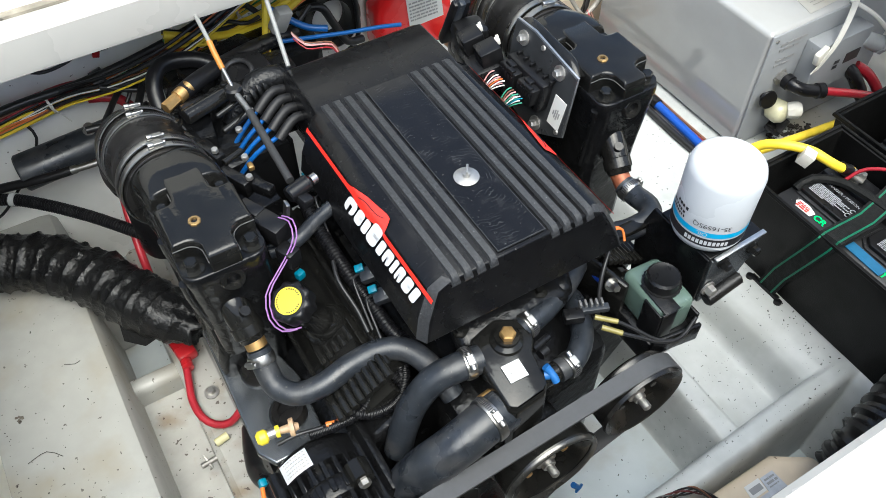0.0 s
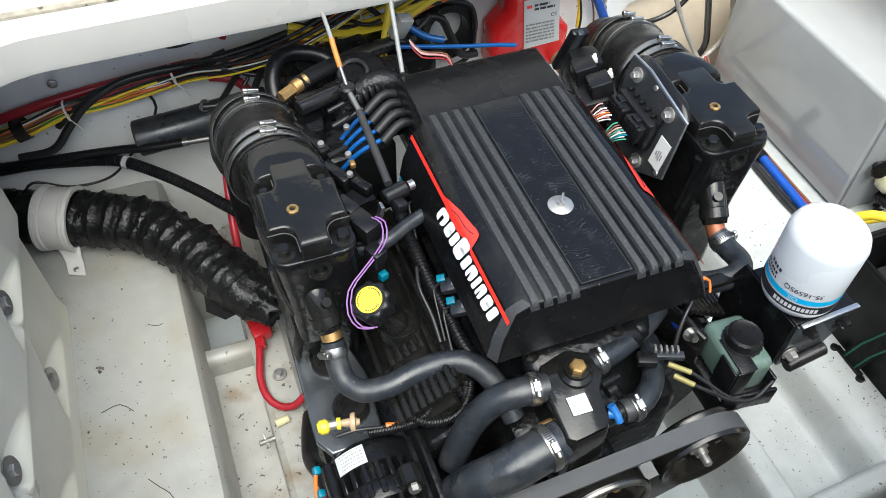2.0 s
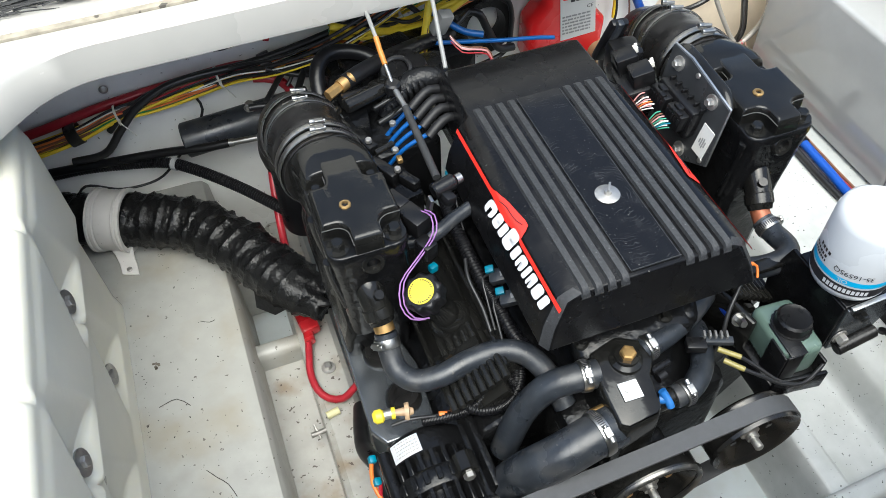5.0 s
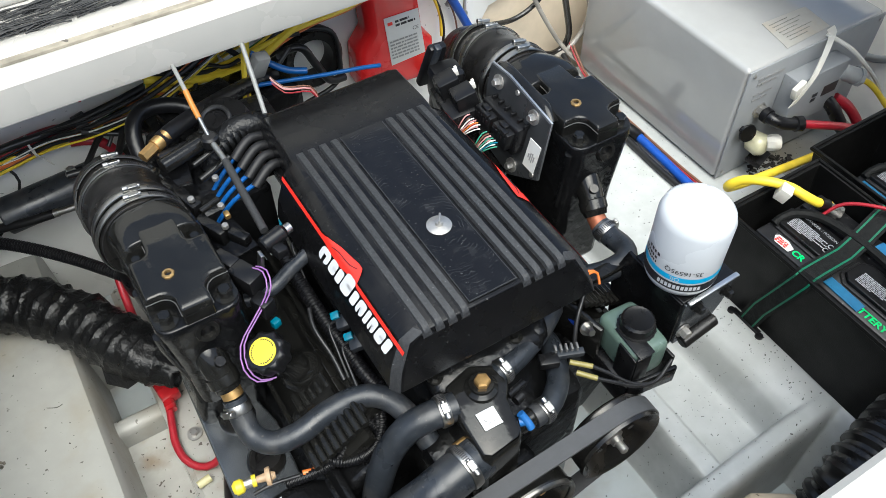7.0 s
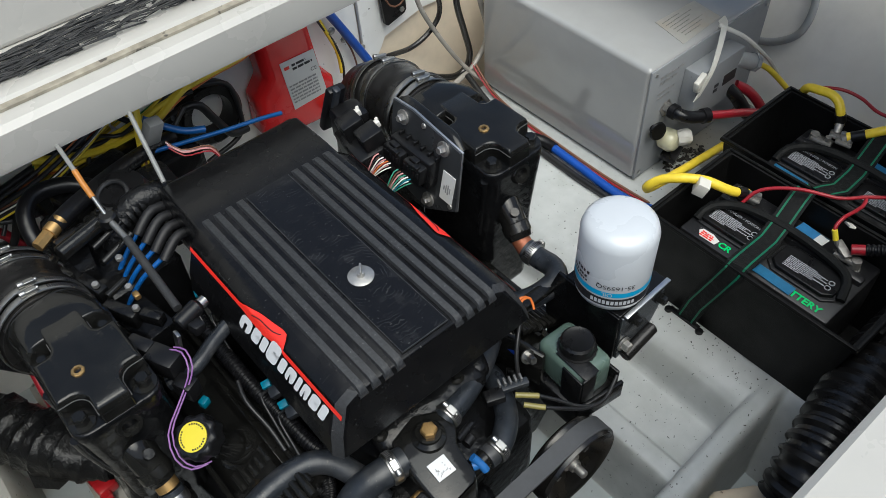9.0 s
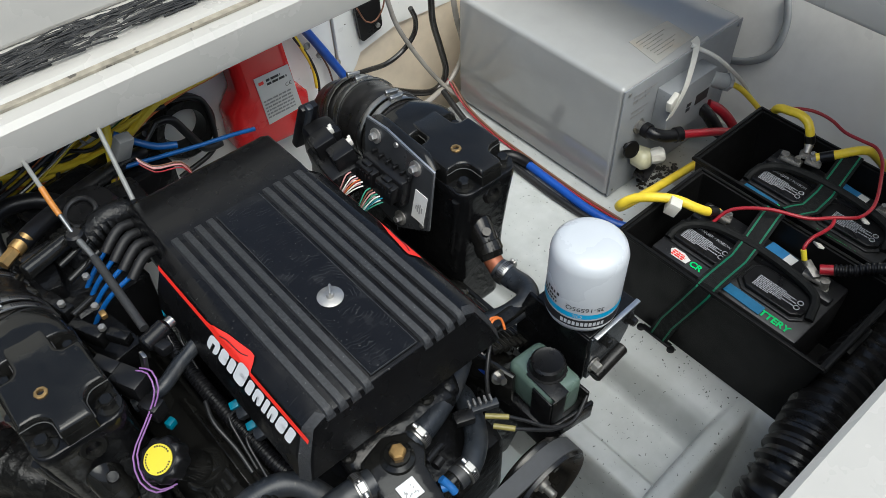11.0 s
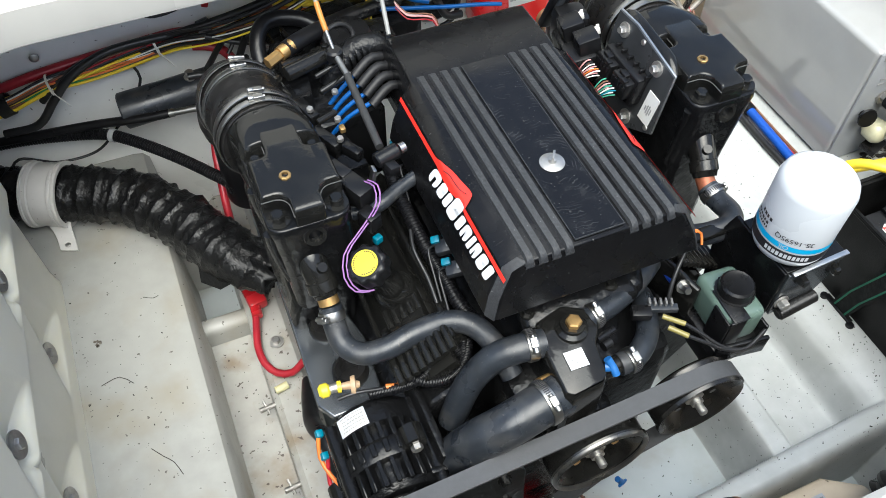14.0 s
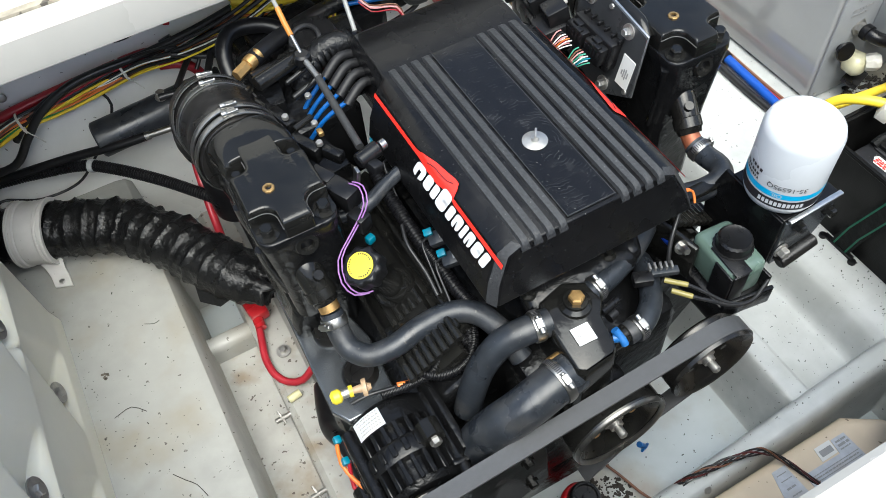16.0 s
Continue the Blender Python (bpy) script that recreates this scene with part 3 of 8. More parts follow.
for side in (-1, 1):
    for k in range(4):
        bm = B()
        x = 0.0425 + k * 0.0168
        x = side * x + 0.002
        sec = lambda y, z0, z1: [(x - 0.0058, y, z0), (x - 0.0040, y, z1), (x + 0.0040, y, z1), (x + 0.0058, y, z0)]
        loft(bm, [sec(-0.1245, 0.4280, 0.4285), sec(-0.1255, 0.4320, 0.4350), sec(-0.1225, 0.4360, 0.4420), sec(-0.117, 0.438, 0.4448), sec(0.203, 0.439, 0.4450), sec(0.212, 0.439, 0.4395)])
        part("rib", bm, COVER_RIB, cover)
bm = B()
loft(bm, [[(-0.030, y, 0.4385), (-0.030, y, 0.4425), (0.033, y, 0.4425), (0.033, y, 0.4385)] for y in (-0.116, 0.208)])
part("centre_panel", bm, COVER_PANEL, cover, "polished black centre strip with swirl scratches")
bm = B()
for x in (-0.0308, 0.0338):
    box(bm, (x, 0.045, 0.4420), (0.0008, 0.322, 0.002))
box(bm, (0.0015, -0.1165, 0.4425), (0.066, 0.0009, 0.002))
part("panel_edge", bm, COVER_RIB, cover)
bm = B()
lathe(bm, (0.0, 0.0, 0.4425), (0, 0, 1), [(0, 0.0155), (0.0015, 0.016), (0.0025, 0.0145), (0.003, 0.005), (0.008, 0.0045), (0.009, 0.0)], 32)
box(bm, (0.002, 0.002, 0.452), (0.015, 0.003, 0.007), (0, 0, 55), bev=0.001)
part("wing_nut", bm, STEEL_DULL, cover, "bright wing nut on a round washer")

# decals on the sloping flanks: a red line with a flame-like bulge and plain white shapes
for side in (-1, 1):
    x0 = -0.1035 if side < 0 else 0.1065
    nx = Vector((side * 0.020, 0, -0.010 if True else 0)).normalized()

    def flank(y, s, lift=0.0012, side=side, x0=x0):
        """A point on the flank: s metres down from the upper edge."""
        if s < 0.0206:
            return Vector((x0 + side * s * 0.874, y, 0.440 - s * 0.486 + 0.0008)) + Vector((side * 0.486, 0, 0.874)) * lift
        d = s - 0.0206
        return Vector((x0 + side * (0.018 + d * 0.41), y, 0.430 - d * 0.91)) + Vector((side * 0.91, 0, 0.41)) * lift

    bm = B()
    ys = [0.195 - k * 0.0045 for k in range(73)]
    cols = []
    for y in ys:
        f = (0.195 - y) / 0.325
        w, up = 0.0062, 0.0
        up = float(np.interp(f, [0.36, 0.42, 0.48, 0.54, 0.60, 0.632, 0.646], [0, 0.004, 0.0095, 0.0125, 0.0160, 0.0150, 0]))
        w = float(np.interp(f, [0.40, 0.46, 0.53, 0.58, 0.62, 0.66], [0.0062, 0.0085, 0.0090, 0.0050, 0.0, 0.0062]))
        cols.append([bm.verts.new(flank(y, 0.0225 - up + (up + w) * q / 5)) for q in range(6)])
    for a, b in zip(cols, cols[1:]):
        for q in range(5):
            bm.faces.new((a[q], b[q], b[q + 1], a[q + 1]))
    stripe = part("red_stripe", bm, RED_DECAL, cover, "red decal line with a flame-shaped bulge")
    bm = B()
    wave = [flank(0.195 - f * 0.325, s_, 0.0018) for f, s_ in ((0.45, 0.0215), (0.49, 0.0190), (0.54, 0.0180), (0.575, 0.0165), (0.605, 0.0125))]
    tube(bm, wave, 0.0006, n=6, step=0.004)
    part("wave_line", bm, INK, stripe)
    # ten chunky white shapes in a row, some notched, one of them larger
    edge_y = 0.068
    for k, size in enumerate((1.5, 1.0, 0.75, 1.35, 0.75, 1.05, 0.5, 0.85, 1.0, 0.75)):
        bm = B()
        h, w = (0.0325 if k == 3 else 0.0225), 0.0156 * size
        y = edge_y - w / 2
        edge_y -= w + 0.0030
        s0 = 0.0300 - (0.0085 if k == 3 else 0)
        r = min(w, h) * 0.32
        base = rounded(w, h, r, 4)
        nw, nd = w * 0.24, h * 0.55
        notch = []
        if k in (0, 5, 7):
            notch = [(-nw / 2, h / 2), (-nw / 2, h / 2 - nd), (nw / 2, h / 2 - nd), (nw / 2, h / 2)]
        elif k in (1, 3, 8):
            notch = [(-w / 2, nw * 0.5), (-w / 2 + w * 0.55, nw * 0.5), (-w / 2 + w * 0.55, -nw * 0.5), (-w / 2, -nw * 0.5)]
        pts = list(base)
        if notch:
            at = 5 if k in (0, 5, 7) else 10
            pts = base[:at] + (notch[::-1] if k in (0, 5, 7) else notch) + base[at:]
        ring = [bm.verts.new(flank(y + a + 0.25 * b, s0 + h / 2 + b, 0.0016)) for a, b in pts]
        bmesh.ops.triangulate(bm, faces=[bm.faces.new(ring)])
        part("decal_shape", bm, WHITE_DECAL, cover, "plain white decal shape")

# block, plenum and valve covers
bm = B()
box(bm, (0.0, 0.06, 0.02), (0.24, 0.50, 0.42), bev=0.02)
box(bm, (0.0, 0.08, 0.28), (0.17, 0.36, 0.14), bev=0.02)
box(bm, (0.0, 0.25, 0.34), (0.20, 0.22, 0.10), bev=0.02)
part("engine_block", bm, BLACK_CAST, eng)
for side in (-1, 1):
    bm = B()
    m = pose(side * 0.190, 0.07, 0.226, 0, side * 32, 0)
    bmesh.ops.create_cube(bm, size=1.0, matrix=m @ Matrix.Diagonal((0.105, 0.36, 0.07, 1)))
    bmesh.ops.bevel(bm, geom=list(bm.edges), offset=0.026, segments=5, affect="EDGES")
    vc = part("valve_cover", bm, BLACK, eng, "glossy black valve cover with cast fins")
    for n_, y0, ln, pitch, r_ in ((8, -0.177, 0.050, 0.0118, 0.0056), (5, -0.100, 0.028, 0.0118, 0.0050)):
        for k in range(n_):
            bm = B()
            a = m @ Vector(((k - (n_ - 1) / 2) * pitch, y0, 0.0345))
            b = m @ Vector(((k - (n_ - 1) / 2) * pitch, y0 + ln, 0.0345))
            tube(bm, [a, a.lerp(b, 0.33), a.lerp(b, 0.67), b], r_, n=10, step=0.01)
            part("fin", bm, BLACK, vc)
    bm = B()
    lathe(bm, m @ Vector((0.004, -0.050, 0.034)), m.to_3x3() @ Vector((0, 0, 1)), [(0, 0.024), (0.004, 0.023), (0.005, 0.018), (0.012, 0.017), (0.014, 0.014), (0.014, 0)], 28)
    part("plugged_boss", bm, BLACK, vc)
    for q in (-1, 1):
        bm = B()
        tube(bm, [m @ Vector((q * 0.047, y, 0.030)) for y in (-0.16, -0.05, 0.06, 0.16)], 0.004, n=8)
        part("edge_bead", bm, BLACK, vc)
    bm = B()
    bmesh.ops.create_cube(bm, size=1.0, matrix=pose(side * 0.165, 0.06, 0.12, 0, side * 32, 0) @ Matrix.Diagonal((0.15, 0.38, 0.16, 1)))
    part("cylinder_head", bm, BLACK_CAST, eng, bevel=0.01)

bm = B()
box(bm, (0.0, -0.106, 0.278), (0.17, 0.05, 0.06), (20, 0, 0), bev=0.016, seg=3)
box(bm, (0.075, -0.098, 0.284), (0.05, 0.05, 0.05), (14, 0, -20), bev=0.014, seg=3)
part("intake_front", bm, BLACK_CAST, eng)
for x, y in ((-0.075, -0.110), (0.045, -0.112), (0.082, -0.100)):
    hexbolt(eng, (x, y, 0.306), (0, -0.2, 1), 0.0065, 0.007, washer=0.010, material=BLACK)

# oil filler cap
cap_at, cap_d = Vector((-0.243, 0.002, 0.352)), Vector((-0.40, -0.18, 0.90)).normalized()
bm = B()
lathe(bm, Vector((-0.205, 0.016, 0.262)), cap_at - Vector((-0.205, 0.016, 0.262)), [(0, 0.030), (0.012, 0.028), (0.02, 0.020), (0.09, 0.019)], 24)
part("filler_neck", bm, BLACK, eng)
bm = B()
u, v, d = basis(cap_d)
prof = []
ring = lambda h, r0, r1: [cap_at + d * h + (u * math.cos(a) + v * math.sin(a)) * (r0 + (r1 - r0) * (0.5 + 0.5 * math.cos(9 * a))) for a in [2 * math.pi * k / 72 for k in range(72)]]
loft(bm, [ring(-0.012, 0.0240, 0.0268), ring(0.006, 0.0242, 0.0275), ring(0.010, 0.0232, 0.0262), ring(0.0125, 0.0205, 0.0225)])
oilcap = part("oil_cap", bm, PLASTIC, eng, "scalloped black cap with a yellow disc")
bm = B()
lathe(bm, cap_at + d * 0.0118, d, [(0, 0.0172), (0.0022, 0.0172), (0.0026, 0.0)], 36)
part("yellow_disc", bm, YELLOW, oilcap)
bm = B()
for k in range(30):
    if k % 10 in (7, 8, 9):
        continue
    a = 2 * math.pi * k / 30
    o = u * math.cos(a) + v * math.sin(a)
    t = d.cross(o)
    m = Matrix((t, o, d)).transposed().to_4x4()
    m.translation = cap_at + d * 0.0144 + o * 0.0145
    bmesh.ops.create_cube(bm, size=1.0, matrix=m @ Matrix.Diagonal((0.0017, 0.0017, 0.0005, 1)))
part("printed_ring", bm, INK, oilcap)


# exhaust manifolds with risers and bellows
def manifold(side, px, py):
    """One exhaust manifold: notched riser cap, tapering casting below and a clamped rubber bellows behind."""
    man = thing("exhaust_manifold", (px, py, 0.15), "black cast exhaust manifold with riser, brass plug and rubber bellows", "manifold", "exhaust manifolds")
    z, cx = 0.442, px + 0.012
    notch = [(-0.036, -0.042), (0.037, -0.042), (0.037, 0.056), (-0.037, 0.056)]
    # raised cap: front edge, sides and a neck between four round bolt notches
    out = []
    for (nx, ny), (a0, a1) in zip(notch, ((90, 0), (180, 90), (270, 180), (0, -90))):
        r = 0.0175 if ny < 0 else 0.0125
        lead = []
        for k in range(8):
            a = radians(a0 + (a1 - a0) * k / 7)
            lead.append((nx + r * math.cos(a), ny + r * math.sin(a)))
        edge_x, edge_y = (-0.0505 if nx < 0 else 0.0510), (-0.060 if ny < 0 else 0.096)
        first, last = (edge_x, lead[0][1]), (lead[-1][0], edge_y)
        if a0 in (180, 0):
            first, last = (lead[0][0], edge_y), (edge_x, lead[-1][1])
        out += [first] + lead + [last]
    ring = lambda f, h: [(cx + a * f, py + b * f, h) for a, b in out]
    bm = B()
    loft(bm, [ring(1.0, 0.385), ring(1.0, z - 0.022), ring(0.992, z - 0.013), ring(0.972, z - 0.006), ring(0.94, z - 0.002), ring(0.89, z)])
    riser_cap = part("riser_cap", bm, BLACK, man, "worn glossy black casting", bevel=0.0025)
    for q in range(4):
        seg = [Vector(p) for p in ring(0.986, z - 0.0098)[10 * q : 10 * q + 10]]
        bm = B()
        tube(bm, seg, 0.0009, n=6, step=0.003)
        part("worn_edge", bm, WORN, riser_cap, "paint worn to grey along the notch")
    # casting below: bolt bosses at the corners, narrowing downwards
    body = rounded(0.106, 0.168, 0.019, 5)
    bm = B()
    lev = lambda f, g, h, dx=0.0: [(cx + dx + a * f, py + 0.022 + (b - 0.084) * g + 0.084 if b > 0 else py + 0.022 + b * g, h) for a, b in body]
    loft(bm, [lev(0.88, 0.92, 0.235, -side * 0.010), lev(0.90, 0.94, 0.300, -side * 0.008), lev(0.94, 0.965, 0.360, -side * 0.003), lev(0.97, 0.985, 0.394), lev(1.0, 1.0, 0.404), lev(0.985, 0.99, 0.413), lev(0.95, 0.97, 0.415)])
    part("riser_body", bm, BLACK_CAST, man, bevel=0.003)
    bm = B()
    loft(bm, [[(cx - 0.046, y, 0.12), (cx + 0.046, y, 0.12), (cx + 0.050, y, 0.20), (cx + 0.038, y, 0.245), (cx - 0.038, y, 0.245), (cx - 0.048, y, 0.20)] for y in (py - 0.040, py + 0.24)])
    part("manifold_log", bm, BLACK_CAST, man, bevel=0.012)
    for nx, ny in notch:
        hexbolt(man, (cx + nx, py + ny, 0.4145), (0, 0, 1), 0.0088 if ny < 0 else 0.007, 0.012, washer=0.0145 if ny < 0 else 0.0115, material=BLACK)
    bm = B()
    lathe(bm, (cx + 0.001, py - 0.058, 0.392), (0, -1, 0.25), [(-0.01, 0.017), (0.004, 0.0165), (0.007, 0.014), (0.007, 0.009), (0.001, 0.008), (0.001, 0)], 24)
    part("core_boss", bm, BLACK, man)
    for dx, dy in ((-0.052, 0.030), (-0.052, -0.045), (0.052, 0.030)):
        bm = B()
        tube(bm, [(cx + dx, py + dy, 0.400), (cx + dx * 0.94, py + dy + 0.004, 0.36), (cx + dx * 0.86 - side * 0.008, py + dy + 0.008, 0.29)], 0.006, n=10)
        part("casting_rib", bm, BLACK_CAST, man)
    bm = B()
    lathe(bm, (px, py, z), (0, 0, 1), [(-0.002, 0.0078), (0.0015, 0.0078), (0.0025, 0.007), (0.0025, 0.0042), (-0.001, 0.004), (-0.001, 0.0)], 8)
    part("brass_plug", bm, BRASS, man, "small brass hexagon plug", smooth=20)
    # hump that turns from the flat cap into a round pipe, then the bellows
    bend = [(px - side * 0.004, py + 0.045, z - 0.052), (px, py + 0.12, z - 0.055), (px + side * 0.004, py + 0.20, z - 0.068), (px + side * 0.008, py + 0.27, z - 0.10), (px + side * 0.012, py + 0.315, z - 0.16), (px + side * 0.014, py + 0.33, z - 0.26)]
    bm = B()
    rows = []
    for dy, w, top, power, mx in ((0.067, 0.0500, z - 0.008, 6.5, 0.012), (0.070, 0.0510, z - 0.002, 5.5, 0.012), (0.084, 0.0525, z + 0.0005, 4.8, 0.011), (0.104, 0.054, z + 0.002, 3.6, 0.008), (0.126, 0.055, z, 2.5, 0.004), (0.145, 0.0555, z - 0.003, 2.1, 0.002), (0.18, 0.0555, z - 0.010, 2.0, side * 0.003)):
        rows.append([])
        for k in range(36):
            a = 2 * math.pi * k / 36
            c, s_ = math.cos(a), math.sin(a)
            rows[-1].append((px + mx + w * math.copysign(abs(c) ** (2 / power), c), py + dy, top - 0.0555 + 0.0555 * math.copysign(abs(s_) ** (2 / power), s_)))
    loft(bm, rows)
    part("riser_elbow", bm, BLACK, man, bevel=0.004)
    bm = B()
    tube(bm, [(a, b, c) for a, b, c in bend[1:-1]] + [(px + side * 0.013, py + 0.328, z - 0.20)], 0.0565, n=40, step=0.004, ridges=(0.040, 0.0030))
    bel = part("rubber_bellows", bm, RUBBER_DULL, man, "brownish black rubber exhaust bellows")
    line = spline(bend, 0.004)
    for k, target in enumerate((0.130, 0.150, 0.212, 0.238)):
        p = min(line, key=lambda q: abs(q.y - (py + target)))
        i = line.index(p)
        d = (line[i + 2] - line[i - 2]).normalized()
        clamp(bel, p, d, 0.0602, 0.011, screw=(0.10 + 0.06 * (k % 2), -0.2, 0.95))
    bm = B()
    lathe(bm, Vector(bend[-1]) + Vector((0, 0.004, 0.10)), (0, 0.14, -1), [(0, 0.040), (0.05, 0.046), (0.10, 0.046), (0.16, 0.046), (0.24, 0.046)], 36)
    part("exhaust_pipe", bm, CONDUIT, man)
    # front water fitting
    bm = B()
    p0, p1 = (Vector((-0.304, 0.056, 0.341)), Vector((-0.2985, 0.019, 0.296))) if side < 0 else (Vector((0.281, 0.050, 0.340)), Vector((0.2705, 0.003, 0.302)))
    ln = (p1 - p0).length
    lathe(bm, p0, p1 - p0, [(-0.016, 0.0), (-0.014, 0.010), (-0.008, 0.0165), (0.004, 0.0195), (ln * 0.35, 0.0195), (ln * 0.6, 0.0185), (ln * 0.62, 0.0205), (ln * 0.85, 0.0205), (ln * 0.88, 0.0185), (ln, 0.0165)], 28)
    q = p0.lerp(p1, 0.45)
    cyl(bm, q, q + Vector((side * -0.006, -0.012, 0.024)), 0.0065, n=12)
    part("water_fitting", bm, BLACK, man)
    return man


manifold(-1, -0.308, 0.103)
manifold(1, 0.284, 0.096)

# ---- thermostat housing and coolant hoses ----
th = thing("thermostat_housing", (-0.03, -0.17, 0.2), "black cast thermostat housing with a bronze bolt and a square sticker", "housing")
bm = B()
plan = [(-0.080, -0.226), (-0.071, -0.234), (-0.027, -0.230), (-0.018, -0.221), (-0.010, -0.178), (0.004, -0.160), (0.000, -0.128), (-0.030, -0.112), (-0.072, -0.124), (-0.078, -0.150)]
ring = lambda f, z, tilt=0.0: [(-0.04 + (x + 0.04) * f, -0.175 + (y + 0.175) * f, z + tilt * (y + 0.175)) for x, y in plan]
loft(bm, [ring(1.0, 0.16), ring(1.0, 0.276, 0.1), ring(0.985, 0.290, 0.1), ring(0.94, 0.298, 0.1), ring(0.90, 0.300, 0.1)])
part("housing_body", bm, BLACK, th, bevel=0.008)
for a, b, r in (((-0.016, -0.205, 0.272), (0.020, -0.203, 0.272), 0.0125), ((-0.075, -0.150, 0.286), (-0.098, -0.147, 0.291), 0.015), ((-0.010, -0.142, 0.288), (0.006, -0.139, 0.290), 0.013), ((-0.070, -0.210, 0.262), (-0.095, -0.212, 0.262), 0.0235)):
    bm = B()
    cyl(bm, a, b, r, n=20)
    part("hose_spigot", bm, BLACK, th)
bm = B()
cyl(bm, (-0.006, -0.172, 0.292), (0.022, -0.166, 0.290), 0.0052, n=12)
cyl(bm, (0.000, -0.180, 0.284), (0.012, -0.177, 0.284), 0.007, n=12)
part("vent_spigot", bm, PLASTIC, th)
bm = B()
lathe(bm, (-0.032, -0.150, 0.298), (0, 0, 1), [(0, 0.022), (0.008, 0.021), (0.012, 0.016), (0.016, 0.0155), (0.016, 0.0)], 28)
part("boss", bm, BLACK, th)
hexbolt(th, (-0.031, -0.150, 0.313), (0, 0, 1), 0.0105, 0.009, material=BRASS)
st = Vector((-0.0465, -0.1900, 0.3005))
bm = B()
box(bm, st, (0.0250, 0.0240, 0.0012), (5.5, 0, -2))
sticker = part("sticker", bm, WHITE_DECAL, th, "small square white sticker with smudged print")
bm = B()
rnd = random.Random(4)
for k in range(16):
    a, b = rnd.uniform(-0.008, 0.008), rnd.uniform(-0.008, 0.008)
    box(bm, st + Vector((a, b, 0.0008 + 0.1 * b)), (rnd.uniform(0.001, 0.004), 0.0009, 0.0006), (5.5, 0, rnd.choice((0, 90, 45, 135))))
part("smudged_print", bm, GREY_INK, sticker)


def hose(label, pts, r, material=None, ridges=None, clamps=(), name="coolant_hose", category="hose", n=22, wob=0.0, group=""):
    bm = B()
    tube(bm, pts, r, n=n, step=0.008, ridges=ridges, wob=wob)
    ob = tagged(part(name, bm, material or RUBBER), label, category, group)
    line = spline(pts, 0.004)
    for f, screw in clamps:
        i = min(max(3, int(f * (len(line) - 1))), len(line) - 4)
        clamp(ob, line[i], line[i + 3] - line[i - 3], r + (ridges[1] if ridges else 0.0), 0.013, screw)
    return ob


hose("grey-black corrugated coolant hose with a steel clamp and brass nipple", [(-0.298, 0.010, 0.284), (-0.299, -0.008, 0.264), (-0.296, -0.030, 0.248), (-0.278, -0.052, 0.246), (-0.245, -0.060, 0.252), (-0.205, -0.058, 0.262), (-0.165, -0.064, 0.272), (-0.135, -0.082, 0.272), (-0.118, -0.115, 0.262), (-0.108, -0.15, 0.235)], 0.0152, ridges=(0.0036, 0.00006), clamps=((0.035, (-0.8, -0.4, 0.3)),))
hose("grey rubber hose curving down from the thermostat housing", [(-0.070, -0.150, 0.292), (-0.100, -0.146, 0.292), (-0.130, -0.140, 0.280), (-0.155, -0.138, 0.250), (-0.172, -0.140, 0.215), (-0.190, -0.146, 0.16)], 0.0185, clamps=((0.10, (0.2, -0.4, 0.9)),))
hose("thick grey rubber water hose with a wide steel clamp", [(-0.070, -0.208, 0.262), (-0.105, -0.214, 0.262), (-0.150, -0.216, 0.246), (-0.186, -0.208, 0.214), (-0.204, -0.196, 0.165), (-0.208, -0.185, 0.10)], 0.0275, clamps=((0.10, (0.5, -0.3, 0.8)),))
hose("grey rubber hose running across under the cover", [(-0.004, -0.140, 0.290), (0.030, -0.133, 0.290), (0.070, -0.118, 0.285), (0.105, -0.100, 0.280), (0.140, -0.078, 0.280), (0.175, -0.060, 0.282)], 0.0155, clamps=((0.08, (0.1, -0.3, 0.9)),))
hose("grey rubber hose bent down beside the housing", [(0.010, -0.205, 0.272), (0.036, -0.203, 0.272), (0.062, -0.186, 0.268), (0.080, -0.165, 0.262), (0.096, -0.135, 0.255), (0.108, -0.105, 0.24), (0.11, -0.08, 0.2)], 0.0150, clamps=((0.10, (0.1, -0.3, 0.9)),))
hose("grey rubber hose from the manifold to the pump bracket", [(0.2685, -0.010, 0.293), (0.271, -0.034, 0.290), (0.271, -0.062, 0.294), (0.255, -0.082, 0.298), (0.225, -0.080, 0.290), (0.190, -0.068, 0.284), (0.165, -0.06, 0.27)], 0.0160, clamps=((0.07, (0.9, -0.2, 0.3)),))
for p, d in (((-0.298, 0.018, 0.2935), (-0.03, 0.66, 0.75)), ((0.269, -0.003, 0.298), (0.05, 0.8, 0.5)), ((-0.083, -0.190, 0.272), (-1, -0.1, 0))):
    bm = B()
    cyl(bm, Vector(p) - Vector(d).normalized() * 0.010, Vector(p) + Vector(d).normalized() * 0.012, 0.0138 if p[2] > 0.275 else 0.008, n=18)
    tagged(part("brass_fitting", bm, BRASS if p[0] < 0 else COPPER), "brass hose fitting darkened by heat, at a hose end", "fitting")
bm = B()
tube(bm, [(-0.009, -0.202, 0.296), (-0.006, -0.208, 0.290), (-0.004, -0.215, 0.285), (-0.003, -0.219, 0.280)], 0.0052, n=12)
cyl(bm, (-0.012, -0.206, 0.284), (-0.004, -0.210, 0.286), 0.0065, n=12)
tagged(part("drain_plug", bm, BLUE_PLASTIC), "blue plastic drain plug on the thermostat housing", "plug")

